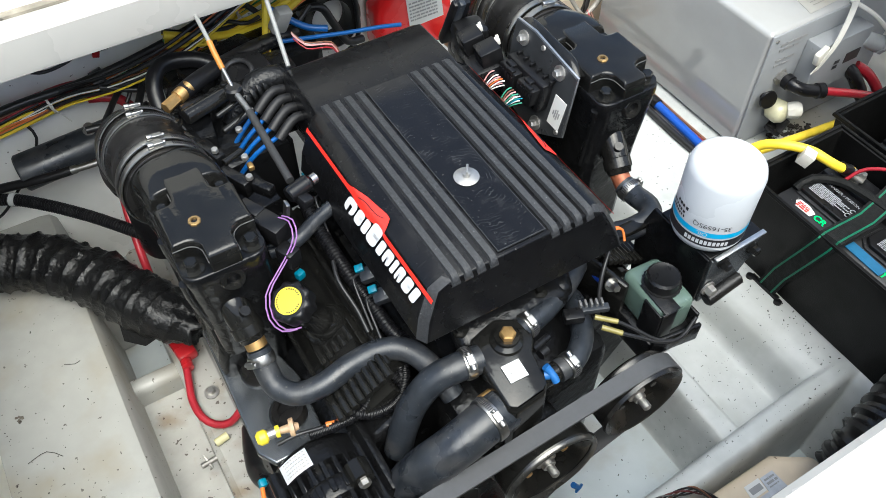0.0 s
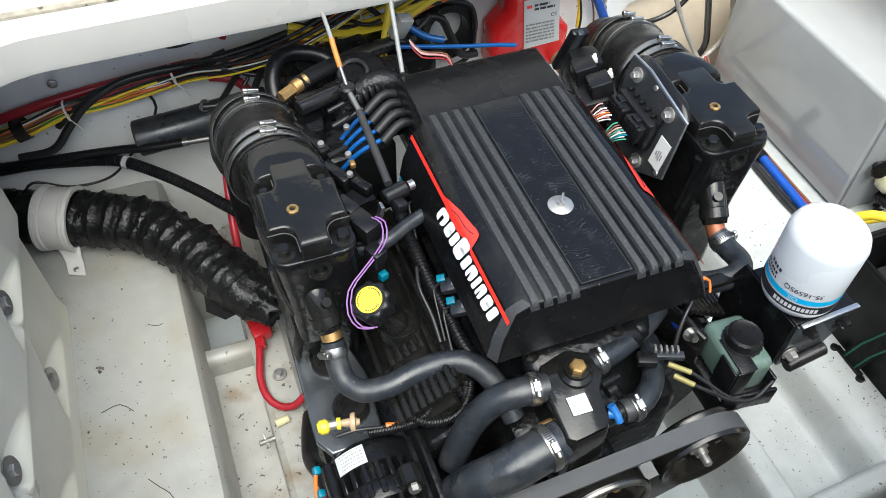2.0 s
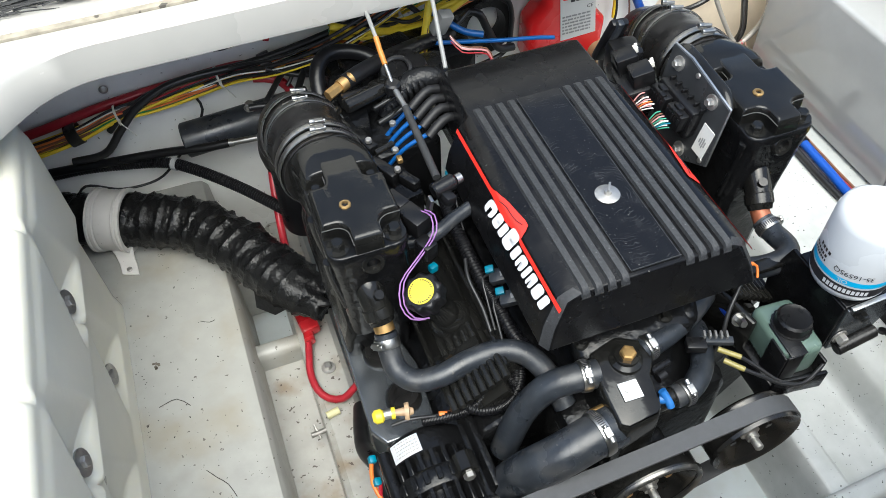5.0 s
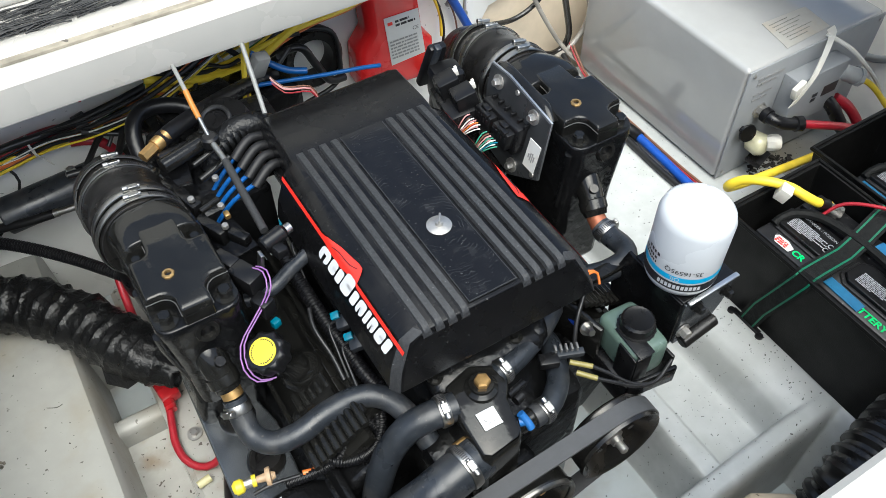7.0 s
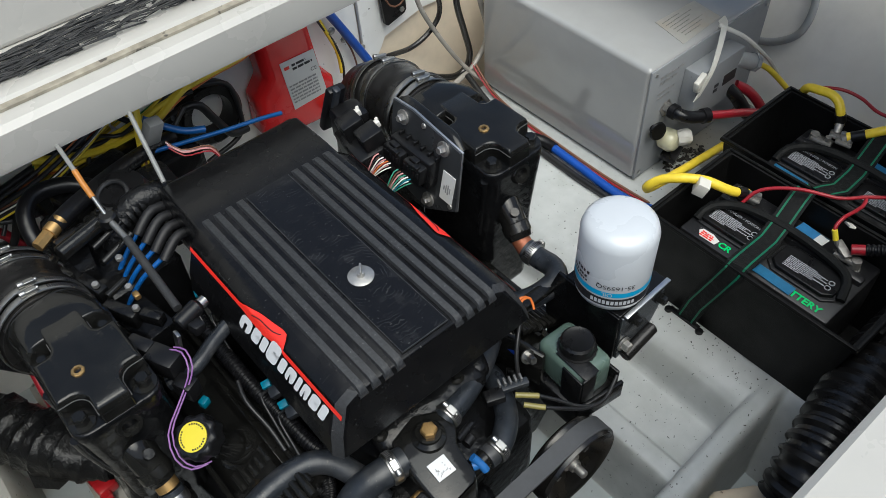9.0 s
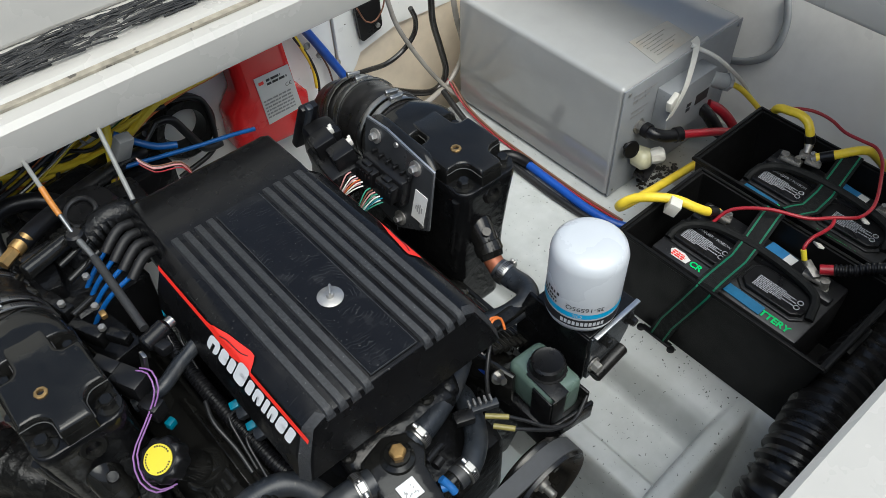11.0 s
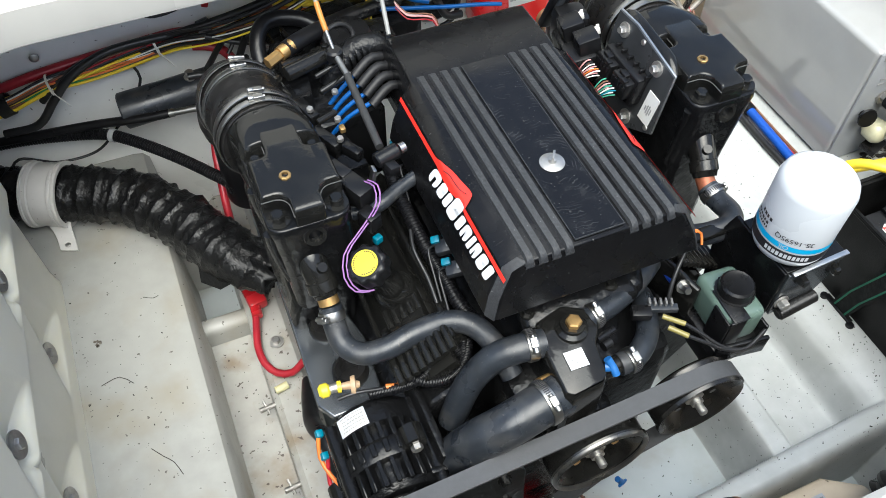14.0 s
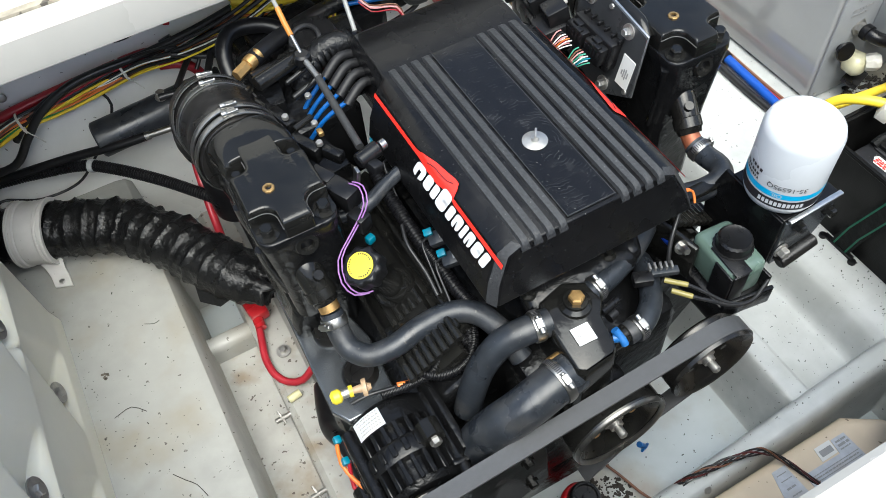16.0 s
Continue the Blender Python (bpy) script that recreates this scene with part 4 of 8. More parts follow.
# ---- belt and pulleys ----
def pulley(at, r, label, y0=-0.262, w=0.024, bolt=0.006, dish=0.012, lip=True, hub=None):
    x, z = at
    p = thing("pulley", (x, y0 + w / 2, z - r), label, "pulley")
    bm = B()
    lathe(bm, (x, y0, z), (0, 1, 0), [(0.004, 0.0), (0.004 + dish, r * 0.28), (0.004 + dish, r * 0.62), (0.002, r * 0.84), (-0.004, r * 0.95), (-0.005, r * 1.02), (0.000, r * 1.04), (0.002, r), (w, r), (w + 0.003, r * 1.04), (w + 0.006, r * 0.98), (w + 0.006, 0.0)], 48)
    wheel = part("pulley_wheel", bm, PULLEY_BARE if lip else PULLEY, p)
    if lip:
        bm = B()
        lathe(bm, (x, y0 - 0.0055, z), (0, 1, 0), [(0.001, r * 0.91), (-0.0025, r * 0.94), (-0.0035, r * 0.98), (-0.001, r * 1.02), (0.003, r * 1.03), (0.003, r * 0.93)], 48, True)
        part("bright_rim", bm, mat("worn rim steel", (0.16, 0.155, 0.145), 0.3, 0.9, var=0.3, scale=60), wheel)
    bm = B()
    lathe(bm, (x, y0 + 0.014, z), (0, -1, 0), [(0, r * 0.22), (0.004, r * 0.22), (0.006, r * 0.15), (0.012, r * 0.14), (0.012, bolt), (0.026, bolt), (0.028, bolt * 0.6), (0.028, 0)], 18)
    part("hub", bm, hub or STEEL_DULL, p)
    for k in range(4):
        a = radians(20 + 90 * k)
        hexbolt(p, (x + math.cos(a) * r * 0.42, y0 + 0.014, z + math.sin(a) * r * 0.42), (0, -1, 0), 0.006, 0.006, material=hub or (BRASS if lip else PULLEY))
    return p


PS, PUMP, ALT = (0.120, 0.182), (-0.024, 0.136), (-0.300, 0.178)
pulley(PS, 0.063, "deep black power steering pulley with a bright threaded shaft end", w=0.030, dish=0.021, lip=False)
pulley(PUMP, 0.070, "large dished water pump pulley with a bright rim", w=0.032, dish=0.018)
pulley(ALT, 0.030, "small black alternator pulley under the belt", lip=False, hub=PULLEY)


def arc(c, r, a0, a1, n=14):
    return [(c[0] + r * math.cos(radians(a0 + (a1 - a0) * k / n)), c[1] + r * math.sin(radians(a0 + (a1 - a0) * k / n))) for k in range(n + 1)]


def belt_strip(bm, path, y0, w, t=0.004):
    rings = []
    for i, (x, z) in enumerate(path):
        a, b = path[max(i - 1, 0)], path[min(i + 1, len(path) - 1)]
        d = Vector((b[0] - a[0], 0, b[1] - a[1])).normalized()
        nrm = Vector((-d.z, 0, d.x))
        p = Vector((x, 0, z))
        q = p + nrm * t
        rings.append([(p.x, y0, p.z), (q.x, y0, q.z), (q.x, y0 + w, q.z), (p.x, y0 + w, p.z)])
    loft(bm, rings)


bm = B()
path = arc(ALT, 0.031, 275, 105, 14)
top = arc(PS, 0.064, 100, -60, 22)
path = path + top + [(0.03, 0.075), (-0.06, -0.02)]
belt_strip(bm, path, -0.262, 0.024, 0.004)
tagged(part("drive_belt", bm, BELT, smooth=30), "grey-black ribbed drive belt running over the pulleys", "belt")

# ---- alternator ----
al = thing("alternator", (-0.30, -0.17, 0.05), "black alternator with slotted housing and a white data label", "alternator")
ac = Vector((-0.288, 0, 0.135))
bm = B()
lathe(bm, ac + Vector((0, -0.086, 0)), (0, -1, 0), [(0, 0.0), (0, 0.040), (0.004, 0.056), (0.012, 0.0640), (0.020, 0.0655), (0.042, 0.0660), (0.043, 0.052), (0.064, 0.052), (0.065, 0.0655), (0.069, 0.0675), (0.088, 0.0675), (0.092, 0.0655), (0.093, 0.052), (0.124, 0.050), (0.125, 0.0625), (0.134, 0.057), (0.142, 0.030), (0.142, 0)], 56)
part("alternator_body", bm, BLACK_CAST, al)
for k in range(24):
    a = radians(15 * k)
    o = Vector((math.cos(a), 0, math.sin(a)))
    for y, l, hgt, w in ((-0.1395, 0.025, 0.0145, 0.0072), (-0.1950, 0.036, 0.0140, 0.0070), (-0.1640, 0.018, 0.0030, 0.0080)):
        bm = B()
        m = Matrix((Vector((0, 1, 0)).cross(o), Vector((0, 1, 0)), o)).transposed().to_4x4()
        m.translation = ac + o * (0.0590 if hgt > 0.005 else 0.0685) + Vector((0, y, 0))
        bmesh.ops.create_cube(bm, size=1.0, matrix=m @ Matrix.Diagonal((w, l, hgt, 1)))
        bmesh.ops.bevel(bm, geom=list(bm.edges), offset=0.0012, segments=1, affect="EDGES")
        part("housing_fin", bm, BLACK_CAST, al)
bm = B()
lathe(bm, ac + Vector((0, -0.131, 0)), (0, -1, 0), [(0, 0.030), (0, 0.047), (0.02, 0.047), (0.02, 0.030)], 40, True)
part("copper_winding", bm, mat("varnished winding", (0.05, 0.03, 0.018), 0.35, 0.3, var=0.4, scale=150, bump=0.5, bscale=400), al)
for a, r_ in ((62, 0.016), (205, 0.017)):
    o = Vector((math.cos(radians(a)), 0, math.sin(radians(a))))
    bm = B()
    cyl(bm, ac + o * 0.074 + Vector((0, -0.150, 0)), ac + o * 0.074 + Vector((0, -0.178, 0)), r_, n=20, bev=0.002)
    box(bm, ac + o * 0.064 + Vector((0, -0.164, 0)), (0.030, 0.026, 0.020), (0, 90 - a, 0), bev=0.003)
    part("mounting_ear", bm, BLACK, al)
    hexbolt(al, ac + o * 0.074 + Vector((0, -0.178, 0)), (0, -1, 0), 0.008, 0.007, material=STEEL_DULL)
for a in (35, 150, 265):
    bm = B()
    o = Vector((math.cos(radians(a)), 0, math.sin(radians(a))))
    cyl(bm, ac + o * 0.066 + Vector((0, -0.10, 0)), ac + o * 0.066 + Vector((0, -0.235, 0)), 0.009, n=12)
    part("through_bolt", bm, BLACK_CAST, al)
bm = B()
lab = []
for k in range(9):
    a = radians(98 + k * 4.6)
    o = Vector((math.cos(a), 0, math.sin(a)))
    lab.append([ac + o * 0.0668 + Vector((0, y, 0)) for y in (-0.1005, -0.1265)])
vs = [[bm.verts.new(p) for p in r] for r in lab]
for a, b in zip(vs, vs[1:]):
    bm.faces.new((a[0], b[0], b[1], a[1]))
label_ob = part("data_label", bm, TANK_LABEL, al, "white label with rows of small print")
bm = B()
rnd = random.Random(9)
for row in range(5):
    y = -0.1025 - row * 0.0046
    a = 101.0
    while a < 129:
        w = rnd.uniform(1.0, 3.5)
        q = [Vector((math.cos(radians(t)), 0, math.sin(radians(t)))) * 0.0672 + ac for t in (a, min(a + w, 131.5))]
        f = [bm.verts.new(q[0] + Vector((0, y, 0))), bm.verts.new(q[1] + Vector((0, y, 0))), bm.verts.new(q[1] + Vector((0, y - 0.0017, 0))), bm.verts.new(q[0] + Vector((0, y - 0.0017, 0)))]
        bm.faces.new(f)
        a += w + 1.2
part("label_print", bm, FADED, label_ob)
bm = B()
box(bm, (-0.19, -0.21, 0.10), (0.16, 0.010, 0.13), (0, 18, 0), bev=0.004)
box(bm, (-0.235, -0.14, 0.15), (0.012, 0.13, 0.10), (0, 15, 0), bev=0.004)
part("mounting_bracket", bm, BLACK_CAST, al)
bm = B()
prism(bm, [(-0.268, 0.190), (-0.170, 0.205), (-0.120, 0.130), (-0.110, 0.010), (-0.190, -0.030), (-0.262, 0.020)], (0, -0.236, 0), (1, 0, 0), (0, 0, 1), (0, 0.006, 0))
part("front_plate", bm, BLACK, al, bevel=0.002)
for x, z in ((-0.150, 0.120), (-0.235, 0.060), (-0.140, 0.030)):
    hexbolt(al, (x, -0.236, z), (0, -1, 0), 0.007, 0.007, washer=0.010, material=BLACK)
bm = B()
cyl(bm, (-0.346, -0.070, 0.220), (-0.330, -0.071, 0.220), 0.0095, n=18, bev=0.004)
fl = tagged(part("flush_fitting", bm, YELLOW), "yellow capped hose fitting with a tan barbed knob", "fitting")
bm = B()
cyl(bm, (-0.331, -0.071, 0.220), (-0.321, -0.072, 0.220), 0.0065, n=16)
part("collar", bm, STEEL_DULL, fl)
bm = B()
cyl(bm, (-0.321, -0.072, 0.220), (-0.316, -0.073, 0.220), 0.0080, n=16)
part("yellow_ring", bm, YELLOW, fl)
bm = B()
cyl(bm, (-0.316, -0.073, 0.220), (-0.302, -0.076, 0.220), 0.0045, 0.006, n=18)
lathe(bm, (-0.304, -0.076, 0.220), (1, -0.25, 0), [(0, 0.0115), (0.003, 0.0125), (0.006, 0.0125), (0.007, 0.006), (0.012, 0.004), (0.012, 0)], 20)
part("barbed_knob", bm, mat("tan plastic", (0.36, 0.25, 0.15), 0.45, var=0.15), fl)

# front mounting plate with rubber isolators
mp = thing("mounting_plate", (-0.32, 0.03, 0.1), "glossy dark steel mounting plate with two rubber isolators", "plate")
bm = B()
prism(bm, [(-0.345, 0.16), (-0.350, -0.06), (-0.335, -0.085), (-0.262, -0.085), (-0.255, 0.02), (-0.285, 0.16)], (0, 0, 0.155), (1, 0, 0), (0, 1, 0), (0, 0, 0.012))
part("plate", bm, PLATE, mp, bevel=0.003)
for x, y in ((-0.292, -0.028), (-0.300, 0.055)):
    bm = B()
    lathe(bm, (x, y, 0.166), (0, 0, 1), [(0, 0.026), (0.010, 0.025), (0.016, 0.021), (0.016, 0.013), (0.012, 0.012), (0.012, 0.0)], 28)
    part("rubber_isolator", bm, RUBBER_DULL, mp)

# ---- oil filter on its bracket, with the pump reservoir ----
fb = thing("filter_bracket", (0.265, -0.16, 0.2), "black steel bracket with a bolted alloy edge, holding the filter", "bracket")
bm = B()
prism(bm, [(0.238, -0.205), (0.330, -0.203), (0.330, -0.150), (0.310, -0.112), (0.238, -0.112)], (0, 0, 0.341), (1, 0, 0), (0, 1, 0), (0, 0, 0.007))
part("bracket_plate", bm, BLACK_CAST, fb, bevel=0.0015)
bm = B()
prism(bm, [(-0.205, 0.345), (-0.100, 0.345), (-0.080, 0.28), (-0.090, 0.20), (-0.190, 0.20), (-0.205, 0.26)], (0.236, 0, 0), (0, 1, 0), (0, 0, 1), (0.006, 0, 0))
part("bracket_web", bm, BLACK_CAST, fb, bevel=0.0015)
bm = B()
prism(bm, [(0.242, 0.342), (0.328, 0.342), (0.318, 0.300), (0.300, 0.262), (0.242, 0.255)], (0, -0.208, 0), (1, 0, 0), (0, 0, 1), (0, 0.006, 0))
part("bracket_face", bm, PLATE, fb, "dull grey steel face", bevel=0.0015)
bm = B()
box(bm, (0.286, -0.2085, 0.3495), (0.088, 0.007, 0.003), (0, -1, 2), bev=0.001)
part("alloy_edge", bm, ALU, fb)
for x in (0.262, 0.312):
    hexbolt(fb, (x, -0.209, 0.330), (0, -1, 0), 0.007, 0.010, washer=0.009, material=BLACK)
hexbolt(fb, (0.250, -0.209, 0.285), (0, -1, 0), 0.008, 0.010, washer=0.011, material=LEAD)
bm = B()
cyl(bm, (0.248, -0.216, 0.264), (0.306, -0.214, 0.276), 0.0095, n=18, bev=0.002)
part("pipe_stub", bm, RUBBER_DULL, fb)

fx, fy, fz, fr = 0.266, -0.163, 0.352, 0.0475
of = thing("oil_filter", (fx, fy, fz), "white spin-on oil filter with a blue and black printed band", "oil filter")
bm = B()
lathe(bm, (fx, fy, fz), (0, 0, 1), [(0, 0.040), (0.004, 0.044), (0.010, fr - 0.001), (0.014, fr), (0.108, fr), (0.118, fr - 0.003), (0.124, fr - 0.009), (0.1265, fr - 0.018), (0.128, 0.018), (0.1275, 0.0)], 64)
can = part("canister", bm, WHITE_PAINT, of)
for z0, z1, m in ((0.016, 0.030, INK), (0.033, 0.0415, CYAN)):
    bm = B()
    n = 40
    for k in range(n):
        a, b = [radians(360 * (k + j) / n) for j in (0, 1)]
        q = [bm.verts.new((fx + math.cos(t) * (fr + 0.0004), fy + math.sin(t) * (fr + 0.0004), fz + z)) for t, z in ((a, z0), (b, z0), (b, z1), (a, z1))]
        bm.faces.new(q)
    part("printed_band", bm, m, can)


def round_filter(z0, a0):
    """Upside-down lettering round the can, as it hangs in the picture."""
    return lambda x, y: Vector((fx + math.cos(a0 - x / fr) * (fr + 0.0008), fy + math.sin(a0 - x / fr) * (fr + 0.0008), fz + z0 - y))


lettering(can, "35-16595Q", None or (0, 0, 0), (1, 0, 0), (0, 1, 0), (0, 0, 1), 0.0105, INK, "part_number", wrap=round_filter(0.0545, radians(-108)))
lettering(can, "OIL", (0, 0, 0), (1, 0, 0), (0, 1, 0), (0, 0, 1), 0.009, WHITE_PAINT, "oil_word", wrap=round_filter(0.0405, radians(-140)))
bm = B()
rnd = random.Random(3)
for row, (z, h, lo, hi, step) in enumerate(((0.046, 0.0035, -215, -182, 5), (0.052, 0.004, -218, -185, 6), (0.060, 0.005, -205, -180, 7))):
    a = lo
    while a < hi:
        w = step * rnd.uniform(0.5, 0.8)
        q = [bm.verts.new((fx + math.cos(radians(t)) * (fr + 0.0008), fy + math.sin(radians(t)) * (fr + 0.0008), fz + zz)) for t, zz in ((a, z), (a + w, z), (a + w, z + h), (a, z + h))]
        bm.faces.new(q)
        a += step
part("print_bars", bm, INK, can)
bm = B()
for k in range(11):
    a = -172 + k * 6.2
    q = [bm.verts.new((fx + math.cos(radians(t)) * (fr + 0.0008), fy + math.sin(radians(t)) * (fr + 0.0008), fz + zz)) for t, zz in ((a, 0.0195), (a + 4.4, 0.0195), (a + 4.4, 0.0265), (a, 0.0265))]
    bm.faces.new(q)
part("emblem_bars", bm, WHITE_PAINT, can)

pr = thing("steering_fluid_reservoir", (0.19, -0.17, 0.2), "smoky green fluid reservoir with a black screw cap", "reservoir")
bm = B()
box(bm, (0.190, -0.179, 0.270), (0.060, 0.084, 0.062), (0, 0, -3), bev=0.012, seg=4)
part("reservoir_body", bm, RES, pr)
bm = B()
box(bm, (0.176, -0.196, 0.3015), (0.024, 0.054, 0.003), (0, 0, -3), bev=0.001)
box(bm, (0.170, -0.2225, 0.274), (0.023, 0.003, 0.056), (0, 0, -3), bev=0.001)
box(bm, (0.1575, -0.205, 0.270), (0.003, 0.034, 0.060), (0, 0, -3), bev=0.001)
part("holding_strap", bm, PLASTIC, pr)
bm = B()
box(bm, (0.19, -0.175, 0.215), (0.078, 0.10, 0.05), bev=0.008)
part("pump_housing", bm, PLASTIC, pr)
bm = B()
n = 40
rg = lambda h, r: [Vector((0.192, -0.180, 0.302 + h)) + Vector((math.cos(2 * math.pi * k / n), math.sin(2 * math.pi * k / n), 0)) * (r * (1 - 0.04 * (k % 2))) for k in range(n)]
loft(bm, [rg(-0.006, 0.0265), rg(0.002, 0.0265), rg(0.002, 0.0235), rg(0.015, 0.0230), rg(0.018, 0.0200), rg(0.0165, 0.016)])
part("screw_cap", bm, PLASTIC, pr)
bm = B()
box(bm, (0.186, -0.232, 0.240), (0.075, 0.006, 0.035), (0, 0, -8), bev=0.002)
box(bm, (0.222, -0.205, 0.245), (0.005, 0.050, 0.05), bev=0.002)
part("pump_bracket", bm, BLACK_CAST, pr)
bm = B()
cyl(bm, (0.148, -0.100, 0.272), (0.150, -0.122, 0.272), 0.010, n=16)
cyl(bm, (0.150, -0.122, 0.272), (0.151, -0.132, 0.272), 0.006, n=12)
tagged(part("sensor_plug", bm, BLUE_DEEP), "deep blue sensor plug on the engine", "sensor")

# ---- control unit on its alloy plate ----
ec = thing("engine_control_unit", (0.215, 0.15, 0.3), "black engine control module bolted to an alloy plate", "control unit")
LEAN = 0.2


def lean(bm):
    """Tilts what stands on the plate, so that its face looks up a little."""
    for v in bm.verts:
        v.co.x += LEAN * (v.co.z - 0.435)
    return bm


OUTLINE = [(0.231, 0.448), (0.187, 0.451), (0.081, 0.439), (0.075, 0.343), (0.135, 0.310), (0.225, 0.325)]
bm = B()
prism(bm, OUTLINE, (0.231, 0, 0), (0, 1, 0), (0, 0, 1), (0.003, 0, 0))
part("alloy_plate", lean(bm), ALU, ec, bevel=0.0008)
bm = B()
prism(bm, [(0.150 + (y - 0.150) * 0.985, 0.395 + (z - 0.395) * 0.98) for y, z in OUTLINE], (0.2285, 0, 0), (0, 1, 0), (0, 0, 1), (0.0028, 0, 0))
part("plate_face", lean(bm), mat("grey painted plate", (0.06, 0.063, 0.067), 0.3, 0.5, var=0.25, scale=40, bump=0.06), ec)
bm = B()
tube(bm, [(0.242, 0.225, 0.432), (0.243, 0.215, 0.442), (0.243, 0.16, 0.440), (0.243, 0.115, 0.437), (0.242, 0.095, 0.425)], 0.0095, n=14)
box(bm, (0.244, 0.16, 0.415), (0.010, 0.115, 0.040), bev=0.004)
part("mounting_frame", lean(bm), BLACK, ec)
bm = B()
box(bm, (0.218, 0.163, 0.388), (0.020, 0.090, 0.044), bev=0.003)
for k in range(6):
    box(bm, (0.222, 0.198 - 0.016 * k, 0.4125), (0.009, 0.004, 0.006), bev=0.001)
part("module_case", lean(bm), PLASTIC, ec)
for y, ln in ((0.187, 0.040), (0.142, 0.038)):
    bm = B()
    box(bm, (0.203, y, 0.390), (0.016, ln, 0.026), bev=0.002)
    box(bm, (0.206, y + 0.004, 0.404), (0.012, ln * 0.42, 0.006), bev=0.0015)
    box(bm, (0.197, y - 0.008, 0.403), (0.008, ln * 0.30, 0.006), bev=0.001)
    shell = part("plug_shell", lean(bm), PLASTIC, ec)
    bm = B()
    for k in range(5):
        box(bm, (0.1945, y + (k - 2) * 0.0072, 0.394), (0.002, 0.0042, 0.008))
    part("lock_rib", lean(bm), CONDUIT, shell)
bm = B()
box(bm, (0.2278, 0.0975, 0.373), (0.0010, 0.026, 0.047), (2, 0, 0))
elabel = part("module_label", lean(bm), PAPER, ec)
bm = B()
for dy, hgt in ((-0.006, 0.009), (-0.002, 0.016), (0.002, 0.013), (0.006, 0.007)):
    box(bm, (0.2270, 0.0975 + dy, 0.371), (0.0006, 0.0022, hgt), (2, 0, 0))
part("print_block", lean(bm), GREY_INK, elabel)
for y, z in ((0.204, 0.431), (0.115, 0.428), (0.133, 0.331)):
    hexbolt(ec, (0.2285 + LEAN * (z - 0.435), y, z), (-1, 0, 0.2), 0.0060, 0.009, washer=0.0115, material=STEEL_DULL)
for y, z in ((0.160, 0.440), (0.088, 0.346)):
    bm = B()
    lathe(bm, (0.2285 + LEAN * (z - 0.435), y, z), (-1, 0, 0.2), [(0, 0.0045), (0.002, 0.004), (0.003, 0)], 14)
    part("rivet", bm, STEEL_DULL, ec)
relays = thing("relay_pair", (0.19, 0.30, 0.33), "two black square relays on a holder", "relay")
for x, y in ((0.176, 0.266), (0.181, 0.226)):
    bm = B()
    box(bm, (x, y, 0.405), (0.034, 0.032, 0.034), (0, -14, -8), bev=0.003)
    part("relay", bm, PLASTIC, relays)
    bm = B()
    box(bm, (x + 0.0185, y + 0.006, 0.4185), (0.007, 0.009, 0.010), (0, -14, -8), bev=0.001)
    box(bm, (x + 0.0225, y + 0.013, 0.4195), (0.005, 0.004, 0.006), (0, -14, -8), bev=0.001)
    part("clip", bm, WHITE_PLASTIC, relays)
bm = B()
box(bm, (0.178, 0.246, 0.370), (0.046, 0.085, 0.050), (0, -10, -8), bev=0.006)
box(bm, (0.196, 0.300, 0.378), (0.050, 0.050, 0.060), (0, 0, -8), bev=0.010)
part("holder", bm, PLASTIC, relays)
bm = B()
box(bm, (0.186, 0.322, 0.412), (0.011, 0.012, 0.062), (18, 6, 0), bev=0.003)
part("lever", bm, RUBBER, relays)
bm = B()
box(bm, (0.188, 0.334, 0.395), (0.030, 0.014, 0.090), (18, 6, 0), bev=0.004)
part("back_plate", bm, CONDUIT, relays)

# ---- water heater ----
wh = thing("water_heater", (0.95, 0.40, DECK), "glossy white boxed water heater on the side deck", "water heater")
bm = B()
box(bm, (0.957, 0.400, 0.112), (0.376, 0.462, 0.276), bev=0.011, seg=4)
part("casing", bm, ENAMEL, wh)
bm = B()
box(bm, (0.957, 0.1675, 0.112), (0.372, 0.004, 0.270), bev=0.001)
part("front_panel", bm, ENAMEL_DULL, wh)
bm = B()
prism(bm, [(0.899, 0.266), (1.015, 0.262), (1.005, 0.190), (0.881, 0.183)], (0, 0, 0.2505), (1, 0, 0), (0, 1, 0), (0, 0, 0.0006))
wl = part("data_plate", bm, PAPER_OLD, wh, "aged grey data label")
bars(wl, (0.905, 0.194, 0.2508), (1, 0.03, 0), (0, 1, 0), (0, 0, 1), [(0.004 + 0.009 * k, 0.0018, 0.05 + 0.03 * ((k * 7) % 3) / 2) for k in range(7)], FADED)
for x, z in ((0.785, 0.235), (1.13, 0.235), (0.785, -0.01)):
    hexbolt(wh, (x, 0.166, z), (0, -1, 0), 0.004, 0.003, material=STEEL_DULL, name="screw")
bm = B()
box(bm, (0.948, 0.147, 0.148), (0.145, 0.038, 0.118), bev=0.004)
wc = part("wiring_cover", bm, ENAMEL_DULL, wh)
bm = B()
box(bm, (0.985, 0.1275, 0.150), (0.040, 0.001, 0.024))
part("warning_label", bm, mat("dark label", (0.018, 0.012, 0.012), 0.5), wc)
bars(wc, (0.935, 0.1278, 0.135), (1, 0, 0), (0, 0, 1), (0, -1, 0), [(0.0, 0.008, 0.016), (0.012, 0.008, 0.014)], INK, "print_block")
bars(wh, (0.80, 0.1652, 0.205), (1, 0, 0), (0, 0, 1), (0, -1, 0), [(0.0, 0.006, 0.05), (0.012, 0.006, 0.07), (-0.024, 0.004, 0.05), (-0.036, 0.004, 0.04)], GREY_INK, "print_block")
bm = B()
